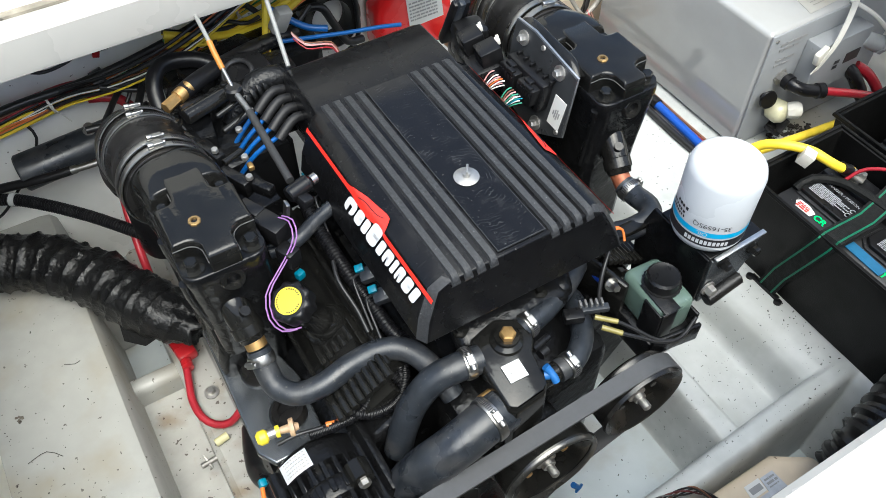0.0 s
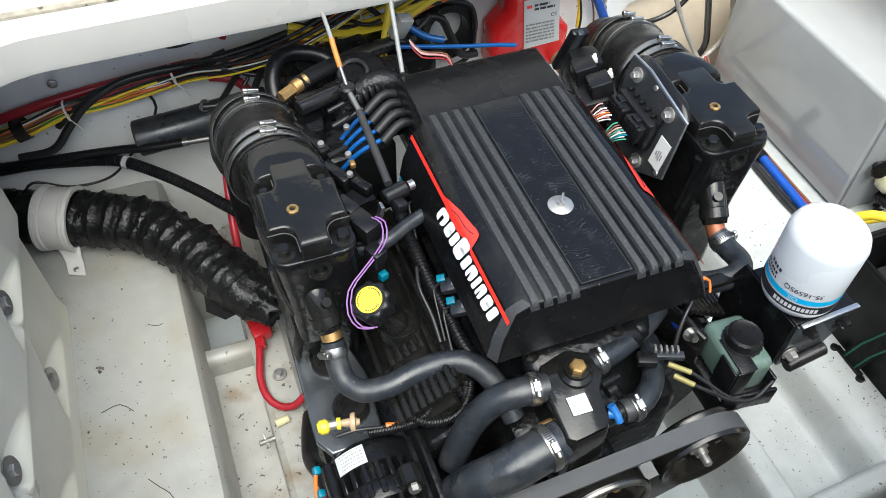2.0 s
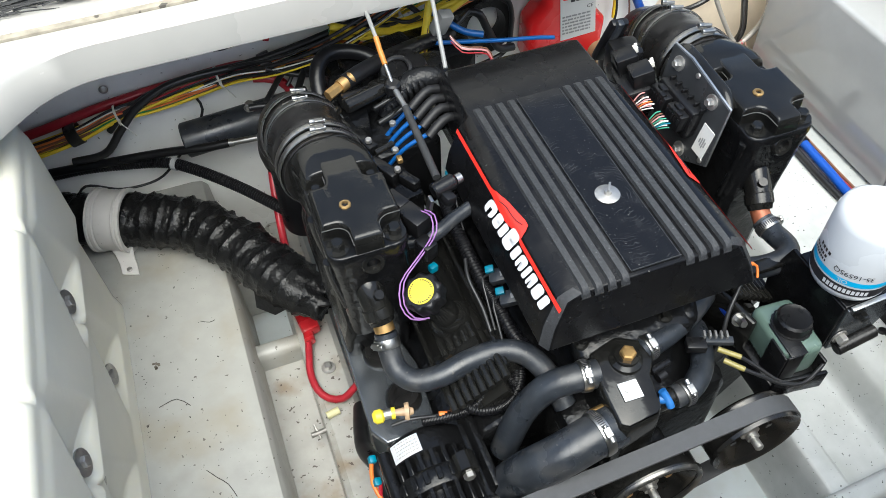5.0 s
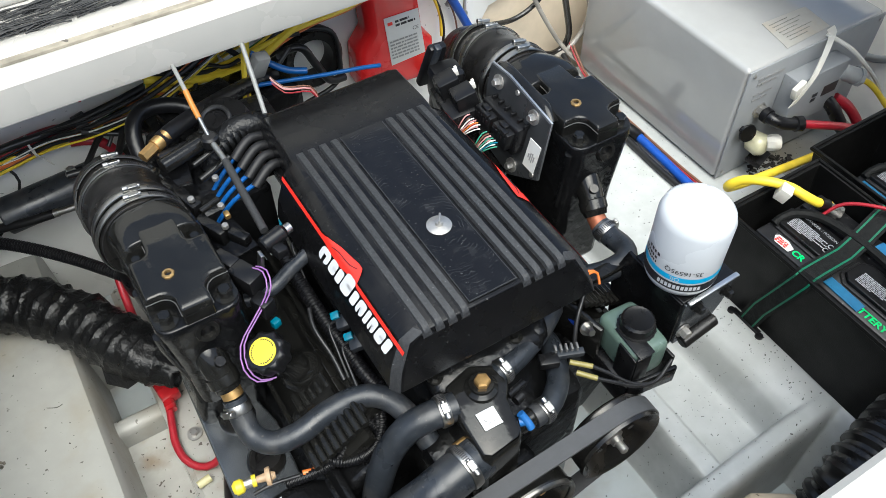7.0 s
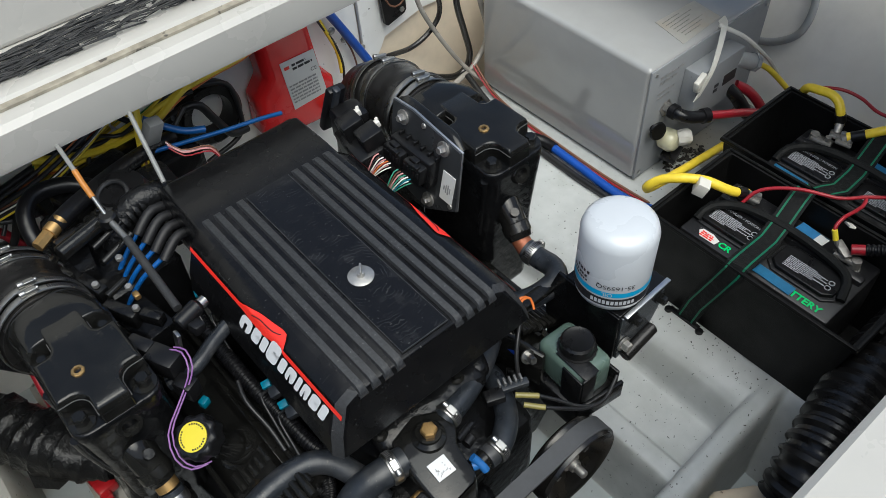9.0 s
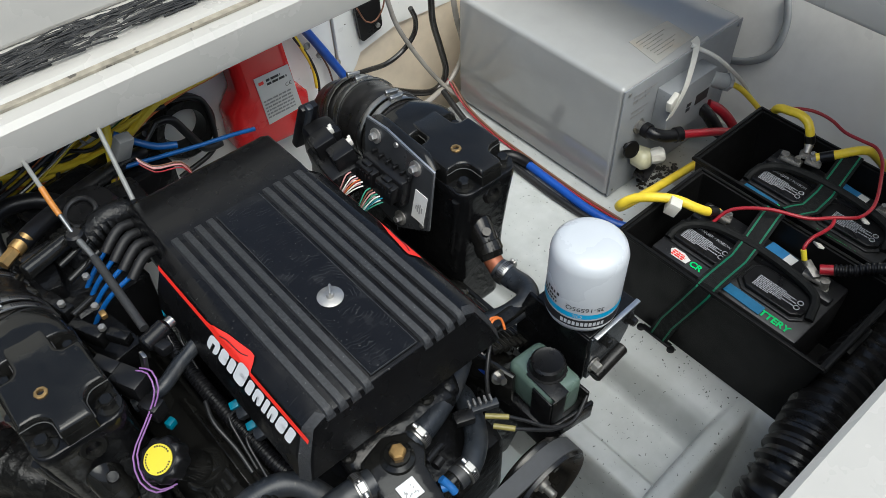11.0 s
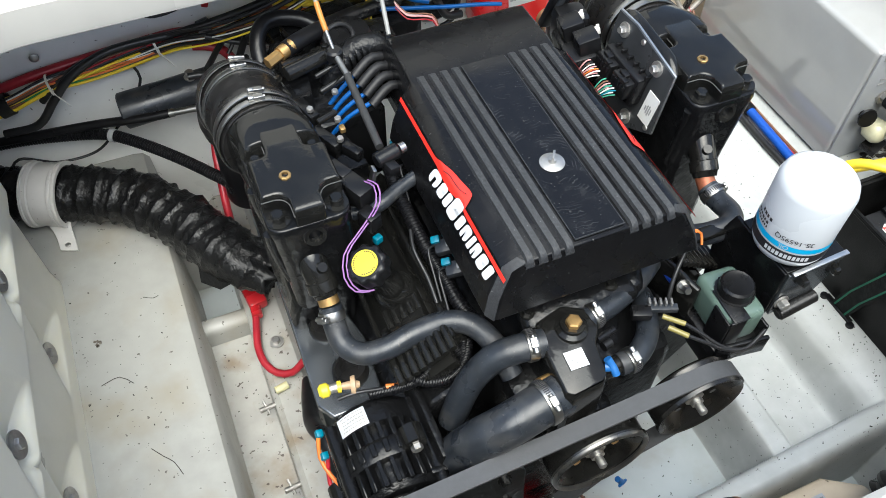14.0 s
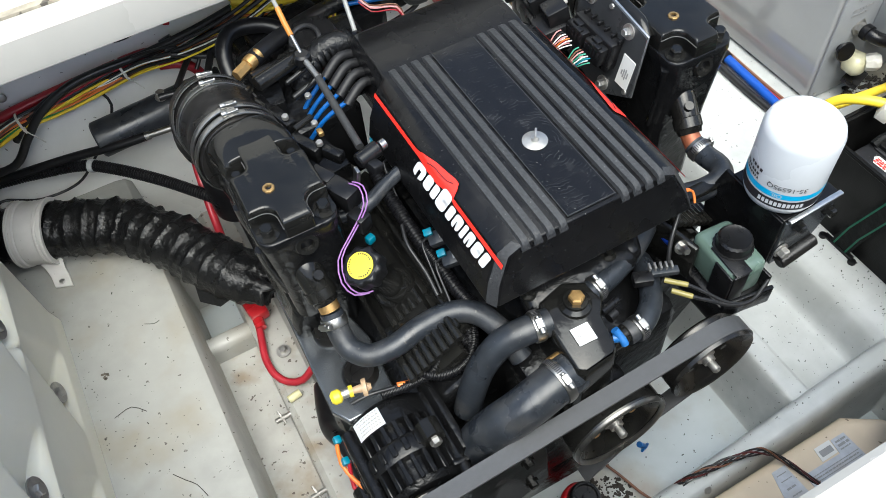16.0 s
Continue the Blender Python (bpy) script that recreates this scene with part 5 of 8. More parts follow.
lathe(bm, (0.802, 0.165, 0.100), (-0.25, -1, 0.25), [(0, 0.007), (0.014, 0.006), (0.016, 0.018), (0.019, 0.0195), (0.022, 0.018), (0.024, 0)], 18)
box(bm, (0.806, 0.152, 0.094), (0.020, 0.020, 0.018), (20, 10, 30), bev=0.003)
part("drain_knob", bm, PLASTIC, wh)
VALVE = mat("yellowed clear plastic", (0.52, 0.50, 0.34), 0.25, var=0.15, scale=40, coat=0.3)
bm = B()
lathe(bm, (0.838, 0.166, 0.058), (0.05, -1, 0.1), [(0, 0.014), (0.006, 0.014), (0.008, 0.022), (0.030, 0.024), (0.040, 0.018), (0.043, 0.010), (0.043, 0)], 24)
valve = part("drain_valve", bm, VALVE, wh, "yellowed translucent valve")
bm = B()
lathe(bm, (0.846, 0.130, 0.068), (0.75, -0.55, 0.15), [(0, 0.015), (0.010, 0.017), (0.022, 0.017), (0.028, 0.013), (0.028, 0)], 8)
part("valve_nut", bm, WHITE_PLASTIC, valve)
bm = B()
box(bm, (0.852, 0.140, 0.020), (0.060, 0.034, 0.012), (12, 8, 20), bev=0.003)
part("soiled_bracket", bm, RUBBER_DULL, wh)
bm = B()
lathe(bm, (0.835, 0.167, 0.134), (-0.05, -1, 0.2), [(0, 0.018), (0.004, 0.018), (0.005, 0.011), (0.016, 0.011)], 6)
part("threaded_nipple", bm, STEEL_DULL, wh)
bm = B()
box(bm, (0.872, 0.124, 0.196), (0.034, 0.012, 0.026), (0, -12, 10), bev=0.003)
part("strap_clip", bm, WHITE_PLASTIC, wh)
bm = B()
rib = spline([(1.0, 0.185, 0.252), (0.985, 0.168, 0.254), (0.960, 0.152, 0.251), (0.935, 0.138, 0.238), (0.905, 0.124, 0.213), (0.880, 0.119, 0.188), (0.862, 0.119, 0.165)], 0.012)
loft(bm, [[p + Vector((0.009, 0.0, 0.002)), p + Vector((-0.009, 0.0, -0.002)), p + Vector((-0.009, -0.002, -0.001)), p + Vector((0.009, -0.002, 0.003))] for p in rib])
tagged(part("plastic_strap", bm, WHITE_PLASTIC), "flat cream plastic strap hooked over the heater front", "strap")
hose("thin white cable hanging from the heater top", [(0.975, 0.172, 0.2545), (1.0, 0.13, 0.238), (1.03, 0.105, 0.205), (1.10, 0.10, 0.135), (1.17, 0.10, 0.05)], 0.0045, WHITE_PLASTIC, name="white_cable", category="cable", n=8)
bm = B()
cyl(bm, (1.015, 0.142, 0.172), (1.062, 0.122, 0.150), 0.017, n=20, bev=0.002)
lathe(bm, (1.056, 0.1245, 0.153), (0.86, -0.36, -0.4), [(0, 0.020), (0.010, 0.020), (0.013, 0.014)], 8)
tagged(part("cable_gland", bm, GREY_PLASTIC), "grey cable gland on the heater's wiring cover", "gland")
bm = B()
tube(bm, [(0.832, 0.150, 0.138), (0.832, 0.128, 0.138), (0.848, 0.114, 0.131), (0.872, 0.106, 0.124), (0.890, 0.100, 0.121)], 0.0125, n=18, step=0.006)
lathe(bm, (0.8315, 0.148, 0.138), (0, -1, 0), [(0, 0.0155), (0.012, 0.0155), (0.014, 0.012)], 18)
lathe(bm, (0.874, 0.1055, 0.1235), (0.9, -0.3, -0.1), [(0, 0.012), (0.002, 0.0155), (0.016, 0.0155), (0.018, 0.012)], 18)
tagged(part("hose_elbow", bm, CONDUIT), "black plastic hose elbow screwed into the heater", "hose")
hose("red hose from the heater to the battery box", [(0.885, 0.101, 0.122), (0.93, 0.088, 0.108), (0.98, 0.074, 0.092), (1.03, 0.058, 0.072), (1.08, 0.03, 0.045)], 0.0085, WIRE_RED, name="red_hose")
hose("red hose bending down beside the heater", [(1.035, 0.135, 0.10), (1.055, 0.115, 0.085), (1.075, 0.095, 0.055), (1.09, 0.08, 0.02)], 0.0105, WIRE_RED, name="red_hose")
bm = B()
tube(bm, [(1.000, 0.145, 0.115), (1.012, 0.120, 0.095), (1.028, 0.105, 0.065), (1.05, 0.098, 0.035), (1.09, 0.085, 0.015)], 0.014, n=16, step=0.006)
tagged(part("hose_elbow", bm, CONDUIT), "black plastic hose elbow beside the heater", "hose")
hose("grey shore cable hanging down the hull side", [(1.240, 0.227, 0.068), (1.243, 0.205, 0.073), (1.249, 0.184, 0.079), (1.261, 0.156, 0.095), (1.275, 0.142, 0.113), (1.296, 0.141, 0.139), (1.320, 0.152, 0.169), (1.347, 0.179, 0.204)], 0.0085, GREY_PLASTIC, name="shore_cable", category="cable")


# ---- batteries in their boxes ----
def battery_box(x0, x1, y0, y1, zt, label, front):
    b = thing("battery_box", ((x0 + x1) / 2, (y0 + y1) / 2, DECK), label, "battery box", "battery boxes")
    t, fl = 0.004, 0.016
    bm = B()
    o = lambda z, e: [(x0 + e, y0 + e * 1.6, z), (x1 - e, y0 + e * 1.6, z), (x1 - e, y1 - e * 1.6, z), (x0 + e, y1 - e * 1.6, z)]
    loft(bm, [o(DECK + 0.001, fl), o(zt - 0.006, 0.0), o(zt - 0.006, -0.004), o(zt, -0.004), o(zt, t), o(zt - 0.02, t), o(DECK + 0.01, fl + t)])
    part("open_box", bm, BOXPLAST, b, bevel=0.0015)
    for y in (y0 - 0.004, y1 + 0.004):
        bm = B()
        box(bm, ((x0 + x1) / 2, y, zt - 0.035), (0.07, 0.014, 0.018), bev=0.004)
        part("grip", bm, BOXPLAST, b)
    for q, (c, sz) in enumerate((((x0 - 0.002, (y0 + y1) / 2, zt + 0.0015), (0.006, y1 - y0 + 0.008, 0.004)), ((x1 + 0.002, (y0 + y1) / 2, zt + 0.0015), (0.006, y1 - y0 + 0.008, 0.004)), (((x0 + x1) / 2, y0 - 0.002, zt + 0.0015), (x1 - x0 - 0.002, 0.006, 0.004)), (((x0 + x1) / 2, y1 + 0.002, zt + 0.0015), (x1 - x0 - 0.002, 0.006, 0.004)))):
        bm = B()
        box(bm, c, sz, bev=0.001)
        part("rim", bm, BOXPLAST, b)
    return b


b1 = battery_box(0.560, 0.782, -0.398, -0.018, 0.170, "open black plastic battery box strapped to the deck", True)
b2 = battery_box(0.802, 1.012, -0.40, 0.010, 0.170, "open black plastic battery box beside the first", False)


def battery(xc, yc, zt, blue_y, word):
    t = thing("battery", (xc, yc, DECK + 0.012), "dusty black lead-acid battery with green lettering, inside its box", "battery", "batteries")
    w, l = 0.165, 0.285
    bm = B()
    box(bm, (xc, yc, (zt + DECK) / 2 + 0.006), (w, l, zt - DECK - 0.012), bev=0.006)
    part("case", bm, BATT, t)
    for s in (-1, 1):
        bm = B()
        prism(bm, [(-0.018, -0.056), (0.018, -0.056), (0.030, -0.042), (0.030, 0.042), (0.018, 0.056), (-0.018, 0.056), (-0.030, 0.042), (-0.030, -0.042)], (xc - 0.016, yc + s * 0.073 + 0.008, zt - 0.001), (1, 0, 0), (0, 1, 0), (0, 0, 0.012))
        lid = part("vent_cap", bm, PLASTIC, t, bevel=0.002)
        bm = B()
        prism(bm, [(-0.021, -0.062), (0.021, -0.062), (0.036, -0.046), (0.036, 0.046), (0.021, 0.062), (-0.021, 0.062), (-0.036, 0.046), (-0.036, -0.046)], (xc - 0.016, yc + s * 0.073 + 0.008, zt - 0.001), (1, 0, 0), (0, 1, 0), (0, 0, 0.005))
        part("cap_skirt", bm, BATT, t, bevel=0.002)
        bars(lid, (xc - 0.036, yc + s * 0.073 + 0.045, zt + 0.0105), (0, -1, 0), (1, 0, 0), (0, 0, 1), [(0.0, 0.0019, 0.030), (0.0034, 0.0019, 0.052), (0.0068, 0.0019, 0.072), (0.0102, 0.0019, 0.050), (0.0136, 0.0019, 0.074), (0.017, 0.0019, 0.062), (0.0204, 0.0019, 0.07), (0.0238, 0.0019, 0.05)], PRINT_GREY, seed=int(100 * (xc + s)))
        for k in range(2):
            bm = B()
            lathe(bm, (xc - 0.028 + 0.013 * k, yc + s * 0.073 - 0.033, zt + 0.011), (0, 0, 1), [(0, 0.0052), (0.0006, 0.0052), (0.0006, 0.0038), (0, 0.0038)], 16)
            part("warning_ring", bm, PRINT_GREY, lid)
        if s > 0:
            lettering(lid, "DANGER / POISON", (xc - 0.002, yc + s * 0.073 + 0.036, zt + 0.0108), (0, -1, 0), (1, 0, 0), (0, 0, 1), 0.0082, PRINT_GREY, "warning_words")
    bm = B()
    box(bm, (xc + 0.028, yc, zt + 0.004), (0.018, l * 0.96, 0.014), bev=0.004)
    part("ridge", bm, BATT, t)
    bm = B()
    tube(bm, [(xc - 0.050, yc + 0.132, zt + 0.004), (xc - 0.020, yc + 0.128, zt + 0.016), (xc + 0.010, yc + 0.09, zt + 0.024), (xc + 0.022, yc + 0.02, zt + 0.026), (xc + 0.020, yc - 0.06, zt + 0.024), (xc + 0.008, yc - 0.115, zt + 0.018), (xc - 0.030, yc - 0.132, zt + 0.004)], 0.008, n=8)
    part("carry_strap", bm, STRAP_BLACK, t)
    lettering(t, "BATTERY", (xc - 0.075, yc + word, zt + 0.0008), (0, -1, 0), (1, 0, 0), (0, 0, 1), 0.0185, BATT_GREEN, "battery_word", bold=0.0006)
    lettering(t, "CR", (xc - 0.073, yc + 0.071, zt + 0.0008), (0, -1, 0), (1, 0, 0), (0, 0, 1), 0.0175, BATT_GREEN, "battery_word", bold=0.0006)
    bm = B()
    prism(bm, [(-0.008, -0.018), (0.004, -0.020), (0.010, -0.004), (0.009, 0.016), (0.002, 0.020), (-0.009, 0.012)], (xc - 0.066, yc + 0.094, zt), (1, 0, 0), (0, 1, 0), (0, 0, 0.0007))
    emblem = part("emblem", bm, PAPER, t, "white emblem with red bars")
    bars(emblem, (xc - 0.073, yc + 0.108, zt + 0.0006), (0, -1, 0), (1, 0, 0), (0, 0, 1), [(0.0, 0.003, 0.024), (0.0045, 0.003, 0.026), (0.009, 0.0025, 0.022)], RED_DECAL, "print_block")
    bm = B()
    box(bm, (xc - 0.066, yc + blue_y, zt + 0.0014), (0.020, 0.070, 0.0016), (0, 0, -2))
    part("blue_label", bm, BATT_BLUE, t)
    bm = B()
    box(bm, (xc + 0.062, yc - 0.022, zt + 0.0016), (0.028, 0.054, 0.0008), (0, 0, -6))
    s2 = part("date_label", bm, LABEL_BLUE, t)
    bm = B()
    box(bm, (xc + 0.060, yc - 0.040, zt + 0.0024), (0.026, 0.018, 0.0006), (0, 0, -6))
    part("white_patch", bm, PAPER, s2)
    for y in (yc + 0.117, yc - 0.108):
        bm = B()
        lathe(bm, (xc + 0.050, y, zt - 0.001), (0, 0, 1), [(0, 0.012), (0.003, 0.011), (0.003, 0.0095), (0.020, 0.0085), (0.021, 0.0)], 18)
        post = part("terminal_post", bm, LEAD, t)
        bm = B()
        d = -1 if y > yc else 1
        box(bm, (xc + 0.049, y + d * 0.016, zt + 0.012), (0.020, 0.040, 0.009), (0, 10, 8), bev=0.003)
        cyl(bm, (xc + 0.048, y + d * 0.026, zt + 0.010), (xc + 0.048, y + d * 0.026, zt + 0.027), 0.0058, n=6)
        part("cable_lug", bm, LEAD, post)
    return t


battery(0.690, -0.195, 0.125, -0.036, -0.046)
battery(0.915, -0.200, 0.125, 0.092, -0.022)


def strap(line, label, feet=True):
    """A webbing strap along points (x, y, z), with two green stripes."""
    s = thing("hold_down_strap", line[0], label, "strap", "hold-down straps")

    def ribbon(o0, o1, lift, th):
        out = []
        for i, p in enumerate(line):
            a, b = Vector(line[max(i - 1, 0)]), Vector(line[min(i + 1, len(line) - 1)])
            d = (b - a).normalized()
            side = Vector((0, 1, 0)) - d * d.y
            side.normalize()
            up = side.cross(d).normalized()
            up = up if up.z - up.x > 0 else -up
            q = Vector(p) + up * lift
            out.append([q + side * o0, q + side * o1, q + side * o1 + up * th, q + side * o0 + up * th])
        return out

    bm = B()
    loft(bm, ribbon(-0.019, 0.019, 0.0, 0.0016))
    web = part("webbing", bm, STRAP_BLACK, s)
    for o in (-0.0125, 0.0125):
        bm = B()
        loft(bm, ribbon(o - 0.0016, o + 0.0016, 0.0014, 0.001))
        part("edge_line", bm, GREEN_STRAP, web)
    if feet:
        x, y, z = line[0]
        bm = B()
        box(bm, (x, y + 0.002, z + 0.003), (0.010, 0.064, 0.005), bev=0.001)
        part("foot_bar", bm, PLASTIC, s)
        for k in (-1, 1):
            bm = B()
            lathe(bm, (x - 0.004, y + k * 0.034, z), (0, 0, 1), [(0, 0.0075), (0.004, 0.0072), (0.005, 0.004), (0.005, 0)], 14)
            part("foot_eye", bm, PLASTIC, s)
    return s


strap([(0.566, -0.132, DECK), (0.562, -0.145, 0.03), (0.556, -0.172, 0.11), (0.554, -0.190, 0.165), (0.562, -0.192, 0.176), (0.60, -0.185, 0.158), (0.67, -0.182, 0.148), (0.715, -0.176, 0.152), (0.765, -0.170, 0.172), (0.785, -0.168, 0.177)], "black webbing strap with green stripes over the first battery")
strap([(0.795, -0.188, 0.177), (0.815, -0.192, 0.172), (0.86, -0.196, 0.150), (0.915, -0.194, 0.148), (0.96, -0.188, 0.152), (1.012, -0.184, 0.178)], "black webbing strap with green stripes over the second battery", feet=False)

for pts, r, m, label in (
    ([(0.734, -0.094, 0.150), (0.720, -0.089, 0.158), (0.703, -0.085, 0.168), (0.684, -0.070, 0.181), (0.670, -0.050, 0.190), (0.655, -0.031, 0.193), (0.640, -0.012, 0.191), (0.625, 0.011, 0.182), (0.613, 0.027, 0.164), (0.620, 0.034, 0.146), (0.657, 0.041, 0.126), (0.732, 0.050, 0.098), (0.847, 0.063, 0.060), (0.952, 0.072, 0.030), (1.02, 0.075, 0.0)], 0.0085, WIRE_YELLOW, "thick yellow battery cable with a white tag"),
    ([(1.000, -0.106, 0.156), (1.003, -0.104, 0.167), (1.001, -0.100, 0.180), (1.007, -0.087, 0.196), (1.009, -0.068, 0.203), (1.008, -0.045, 0.200), (1.014, -0.022, 0.190), (1.027, -0.008, 0.16), (1.032, 0.0, 0.08)], 0.0085, WIRE_YELLOW, "thick yellow battery cable"),
    ([(0.978, -0.134, 0.158), (0.990, -0.150, 0.166), (0.996, -0.162, 0.173), (1.008, -0.182, 0.1865), (1.030, -0.198, 0.186), (1.052, -0.213, 0.165), (1.085, -0.235, 0.12), (1.11, -0.25, 0.06)], 0.0085, WIRE_YELLOW, "thick yellow battery cable"),
    ([(1.058, 0.124, 0.152), (1.09, 0.105, 0.130), (1.12, 0.085, 0.095), (1.15, 0.06, 0.05), (1.17, 0.03, 0.0)], 0.006, WIRE_YELLOW, "yellow cable behind the heater"),
    ([(0.752, -0.304, 0.161), (0.764, -0.326, 0.168), (0.778, -0.346, 0.180), (0.792, -0.370, 0.186), (0.815, -0.41, 0.168), (0.85, -0.47, 0.09), (0.87, -0.50, 0.02)], 0.0085, CONDUIT, "black conduit over a battery lead"),
    ([(0.71, -0.10, 0.145), (0.735, -0.115, 0.172), (0.763, -0.163, 0.19), (0.791, -0.221, 0.192), (0.825, -0.250, 0.192), (0.855, -0.277, 0.192), (0.893, -0.281, 0.19), (0.926, -0.273, 0.19), (0.970, -0.255, 0.19), (1.011, -0.233, 0.195), (1.040, -0.207, 0.192), (1.042, -0.178, 0.19), (1.041, -0.145, 0.19), (1.055, -0.107, 0.19), (1.045, -0.071, 0.196), (1.020, -0.037, 0.196), (1.012, -0.020, 0.190), (1.030, 0.004, 0.15), (1.034, 0.01, 0.08)], 0.0032, WIRE_RED, "thin red wire looping over the battery boxes"),
    ([(0.825, -0.252, 0.190), (0.808, -0.257, 0.190), (0.784, -0.255, 0.190), (0.760, -0.250, 0.189), (0.742, -0.250, 0.182), (0.738, -0.254, 0.172)], 0.0032, WIRE_RED, "thin red wire to a battery terminal"),
):
    bm = B()
    tube(bm, pts, r, n=14, step=0.008, ridges=(0.008, 0.002) if m is CONDUIT else None)
    tagged(part("battery_cable", bm, m), label, "cable")
for a, b, c in (((0.709, -0.087, 0.165), (0.728, -0.092, 0.154), (0.738, -0.100, 0.148)), ((1.0005, -0.100, 0.180), (1.002, -0.105, 0.164), (0.985, -0.112, 0.150)), ((0.994, -0.158, 0.170), (0.982, -0.140, 0.160), (0.974, -0.130, 0.152))):
    lug = thing("cable_lug", c, "dull lead clamp lug with a black sleeve on a battery post", "lug", "battery lugs")
    bm = B()
    cyl(bm, a, b, 0.0100, n=14)
    part("black_sleeve", bm, CONDUIT, lug)
    bm = B()
    cyl(bm, b, c, 0.0085, 0.0065, n=12)
    box(bm, Vector(c) + Vector((0.0, -0.004, -0.003)), (0.024, 0.030, 0.007), (6, 8, 20), bev=0.003)
    part("clamp", bm, LEAD, lug)
    hexbolt(lug, Vector(c) + Vector((0.004, -0.012, 0.0005)), (0, 0, 1), 0.006, 0.007, material=STEEL_DULL)
bm = B()
cyl(bm, (0.741, -0.287, 0.156), (0.754, -0.308, 0.162), 0.0088, n=16, bev=0.001)
tagged(part("red_sleeve", bm, WIRE_RED), "red heat-shrink sleeve on a battery lead", "sleeve")
bm = B()
cyl(bm, (0.739, -0.251, 0.178), (0.736, -0.261, 0.161), 0.0048, n=14, bev=0.001)
tagged(part("crimp_sleeve", bm, YELLOW), "yellow crimp sleeve on the thin red wire", "sleeve")
bm = B()
cyl(bm, (0.7365, -0.261, 0.161), (0.737, -0.266, 0.153), 0.0034, n=10)
box(bm, (0.739, -0.276, 0.150), (0.015, 0.034, 0.006), (10, 0, -25), bev=0.002)
tagged(part("ring_lug", bm, LEAD), "dull ring lug on a battery stud", "lug")
for c, s, rot in (((0.652, -0.050, 0.188), (0.022, 0.021, 0.026), (20, 0, 30)), ((0.772, -0.261, 0.172), (0.030, 0.0105, 0.004), (10, 30, 40)), ((0.868, -0.284, 0.182), (0.030, 0.0095, 0.004), (10, 24, 40))):
    bm = B()
    box(bm, c, s, rot, bev=0.001)
    tagged(part("cable_tag", bm, WHITE_PLASTIC), "small white plastic tag tied to a cable", "tag")

# ---- hoses and ducts ----
def duct(pts, r, label, clampat=None):
    bm = B()
    line = spline(pts, 0.0035)
    n, rings, acc, up = 40, [], 0.0, None
    for i, p in enumerate(line):
        d = (line[min(i + 1, len(line) - 1)] - line[max(i - 1, 0)]).normalized()
        up = basis(d)[0] if up is None else (up - d * up.dot(d)).normalized()
        side = d.cross(up)
        acc += (p - line[i - 1]).length if i else 0
        ring = []
        for k in range(n):
            a = 2 * math.pi * k / n
            off = up * math.cos(a) + side * math.sin(a)
            ph = (acc / 0.034 + k / n) % 1.0
            w = abs(ph - 0.5) * 2
            e = max(0.0, (i / (len(line) - 1) - 0.88) / 0.12)
            sag = (p + off * r)
            q = r + (0.0055 + 0.003 * noise.noise(p * 25)) * (w**5) - 0.003 + 0.006 * noise.noise(sag * 22) + 0.004 * abs(noise.noise(Vector((acc * 30, off.z * 6, off.x * 6)))) + 0.0035 * noise.noise((p * 0.9 + off * r * 1.5) * 120)
            q *= 1 - (0.40 if off.z > 0 else 0.20) * e * abs(off.z) - 0.15 * e
            ring.append(bm.verts.new(p + off * q + d * e * 0.02 * noise.noise(off * 3.1)))
        rings.append(ring)
    for a, b in zip(rings, rings[1:]):
        for k in range(n):
            j = (k + 1) % n
            bm.faces.new((a[k], b[k], b[j], a[j]))
    bm.faces.new(rings[-1])
    ob = tagged(part("ventilation_duct", bm, DUCT, smooth=60), label, "duct", "ventilation ducts")
    # a loose fold of film that hangs from the tucked end
    bm = B()
    p = line[int(len(line) * 0.86)]
    fold = [(Vector((-0.052, 0.020, 0.016)), Vector((0.010, -0.048, 0.016))), (Vector((-0.058, 0.004, -0.012)), Vector((-0.006, -0.052, -0.012))), (Vector((-0.062, -0.014, -0.034)), Vector((-0.034, -0.044, -0.032)))]
    loft(bm, [[p + a, p + b, p + b + Vector((0, -0.004, 0.001)), p + a + Vector((0, -0.004, 0.001))] for a, b in fold])
    part("film_fold", bm, DUCT, ob, "loose fold of black film")
    return ob


ld = duct([(-0.86, 0.690, 0.027), (-0.80, 0.667, 0.027), (-0.756, 0.648, 0.027), (-0.697, 0.623, 0.028), (-0.639, 0.598, 0.028), (-0.590, 0.578, 0.028), (-0.540, 0.550, 0.028), (-0.487, 0.500, 0.028), (-0.440, 0.428, 0.028), (-0.408, 0.374, 0.026), (-0.375, 0.325, 0.022), (-0.335, 0.285, 0.016)], 0.051, "crinkled black flexible ventilation duct tucked under the engine")
dc = thing("duct_clamp", (-0.675, 0.56, DECK), "white plastic ribbed pipe clamp with a screwed foot", "clamp")
cd = Vector((0.92, -0.39, 0.0)).normalized()
cp = Vector((-0.668, 0.6105, 0.028))
bm = B()
prof = [(-0.033, 0.0585), (-0.031, 0.0625), (-0.027, 0.0625), (-0.026, 0.0595), (-0.023, 0.0595), (-0.022, 0.0615), (-0.018, 0.0610)]
for k in range(9):
    prof.append((-0.016 + 0.004 * k, 0.0582 + 0.0010 * (k % 2)))
prof += [(0.018, 0.0590), (0.019, 0.0605), (0.023, 0.0605), (0.024, 0.0585), (0.028, 0.0590), (0.029, 0.0625), (0.033, 0.0620)]
lathe(bm, cp, cd, [(-0.033, 0.0545)] + prof + [(0.033, 0.0545)], 56, True)
part("band", bm, COLLAR, dc)
bm = B()
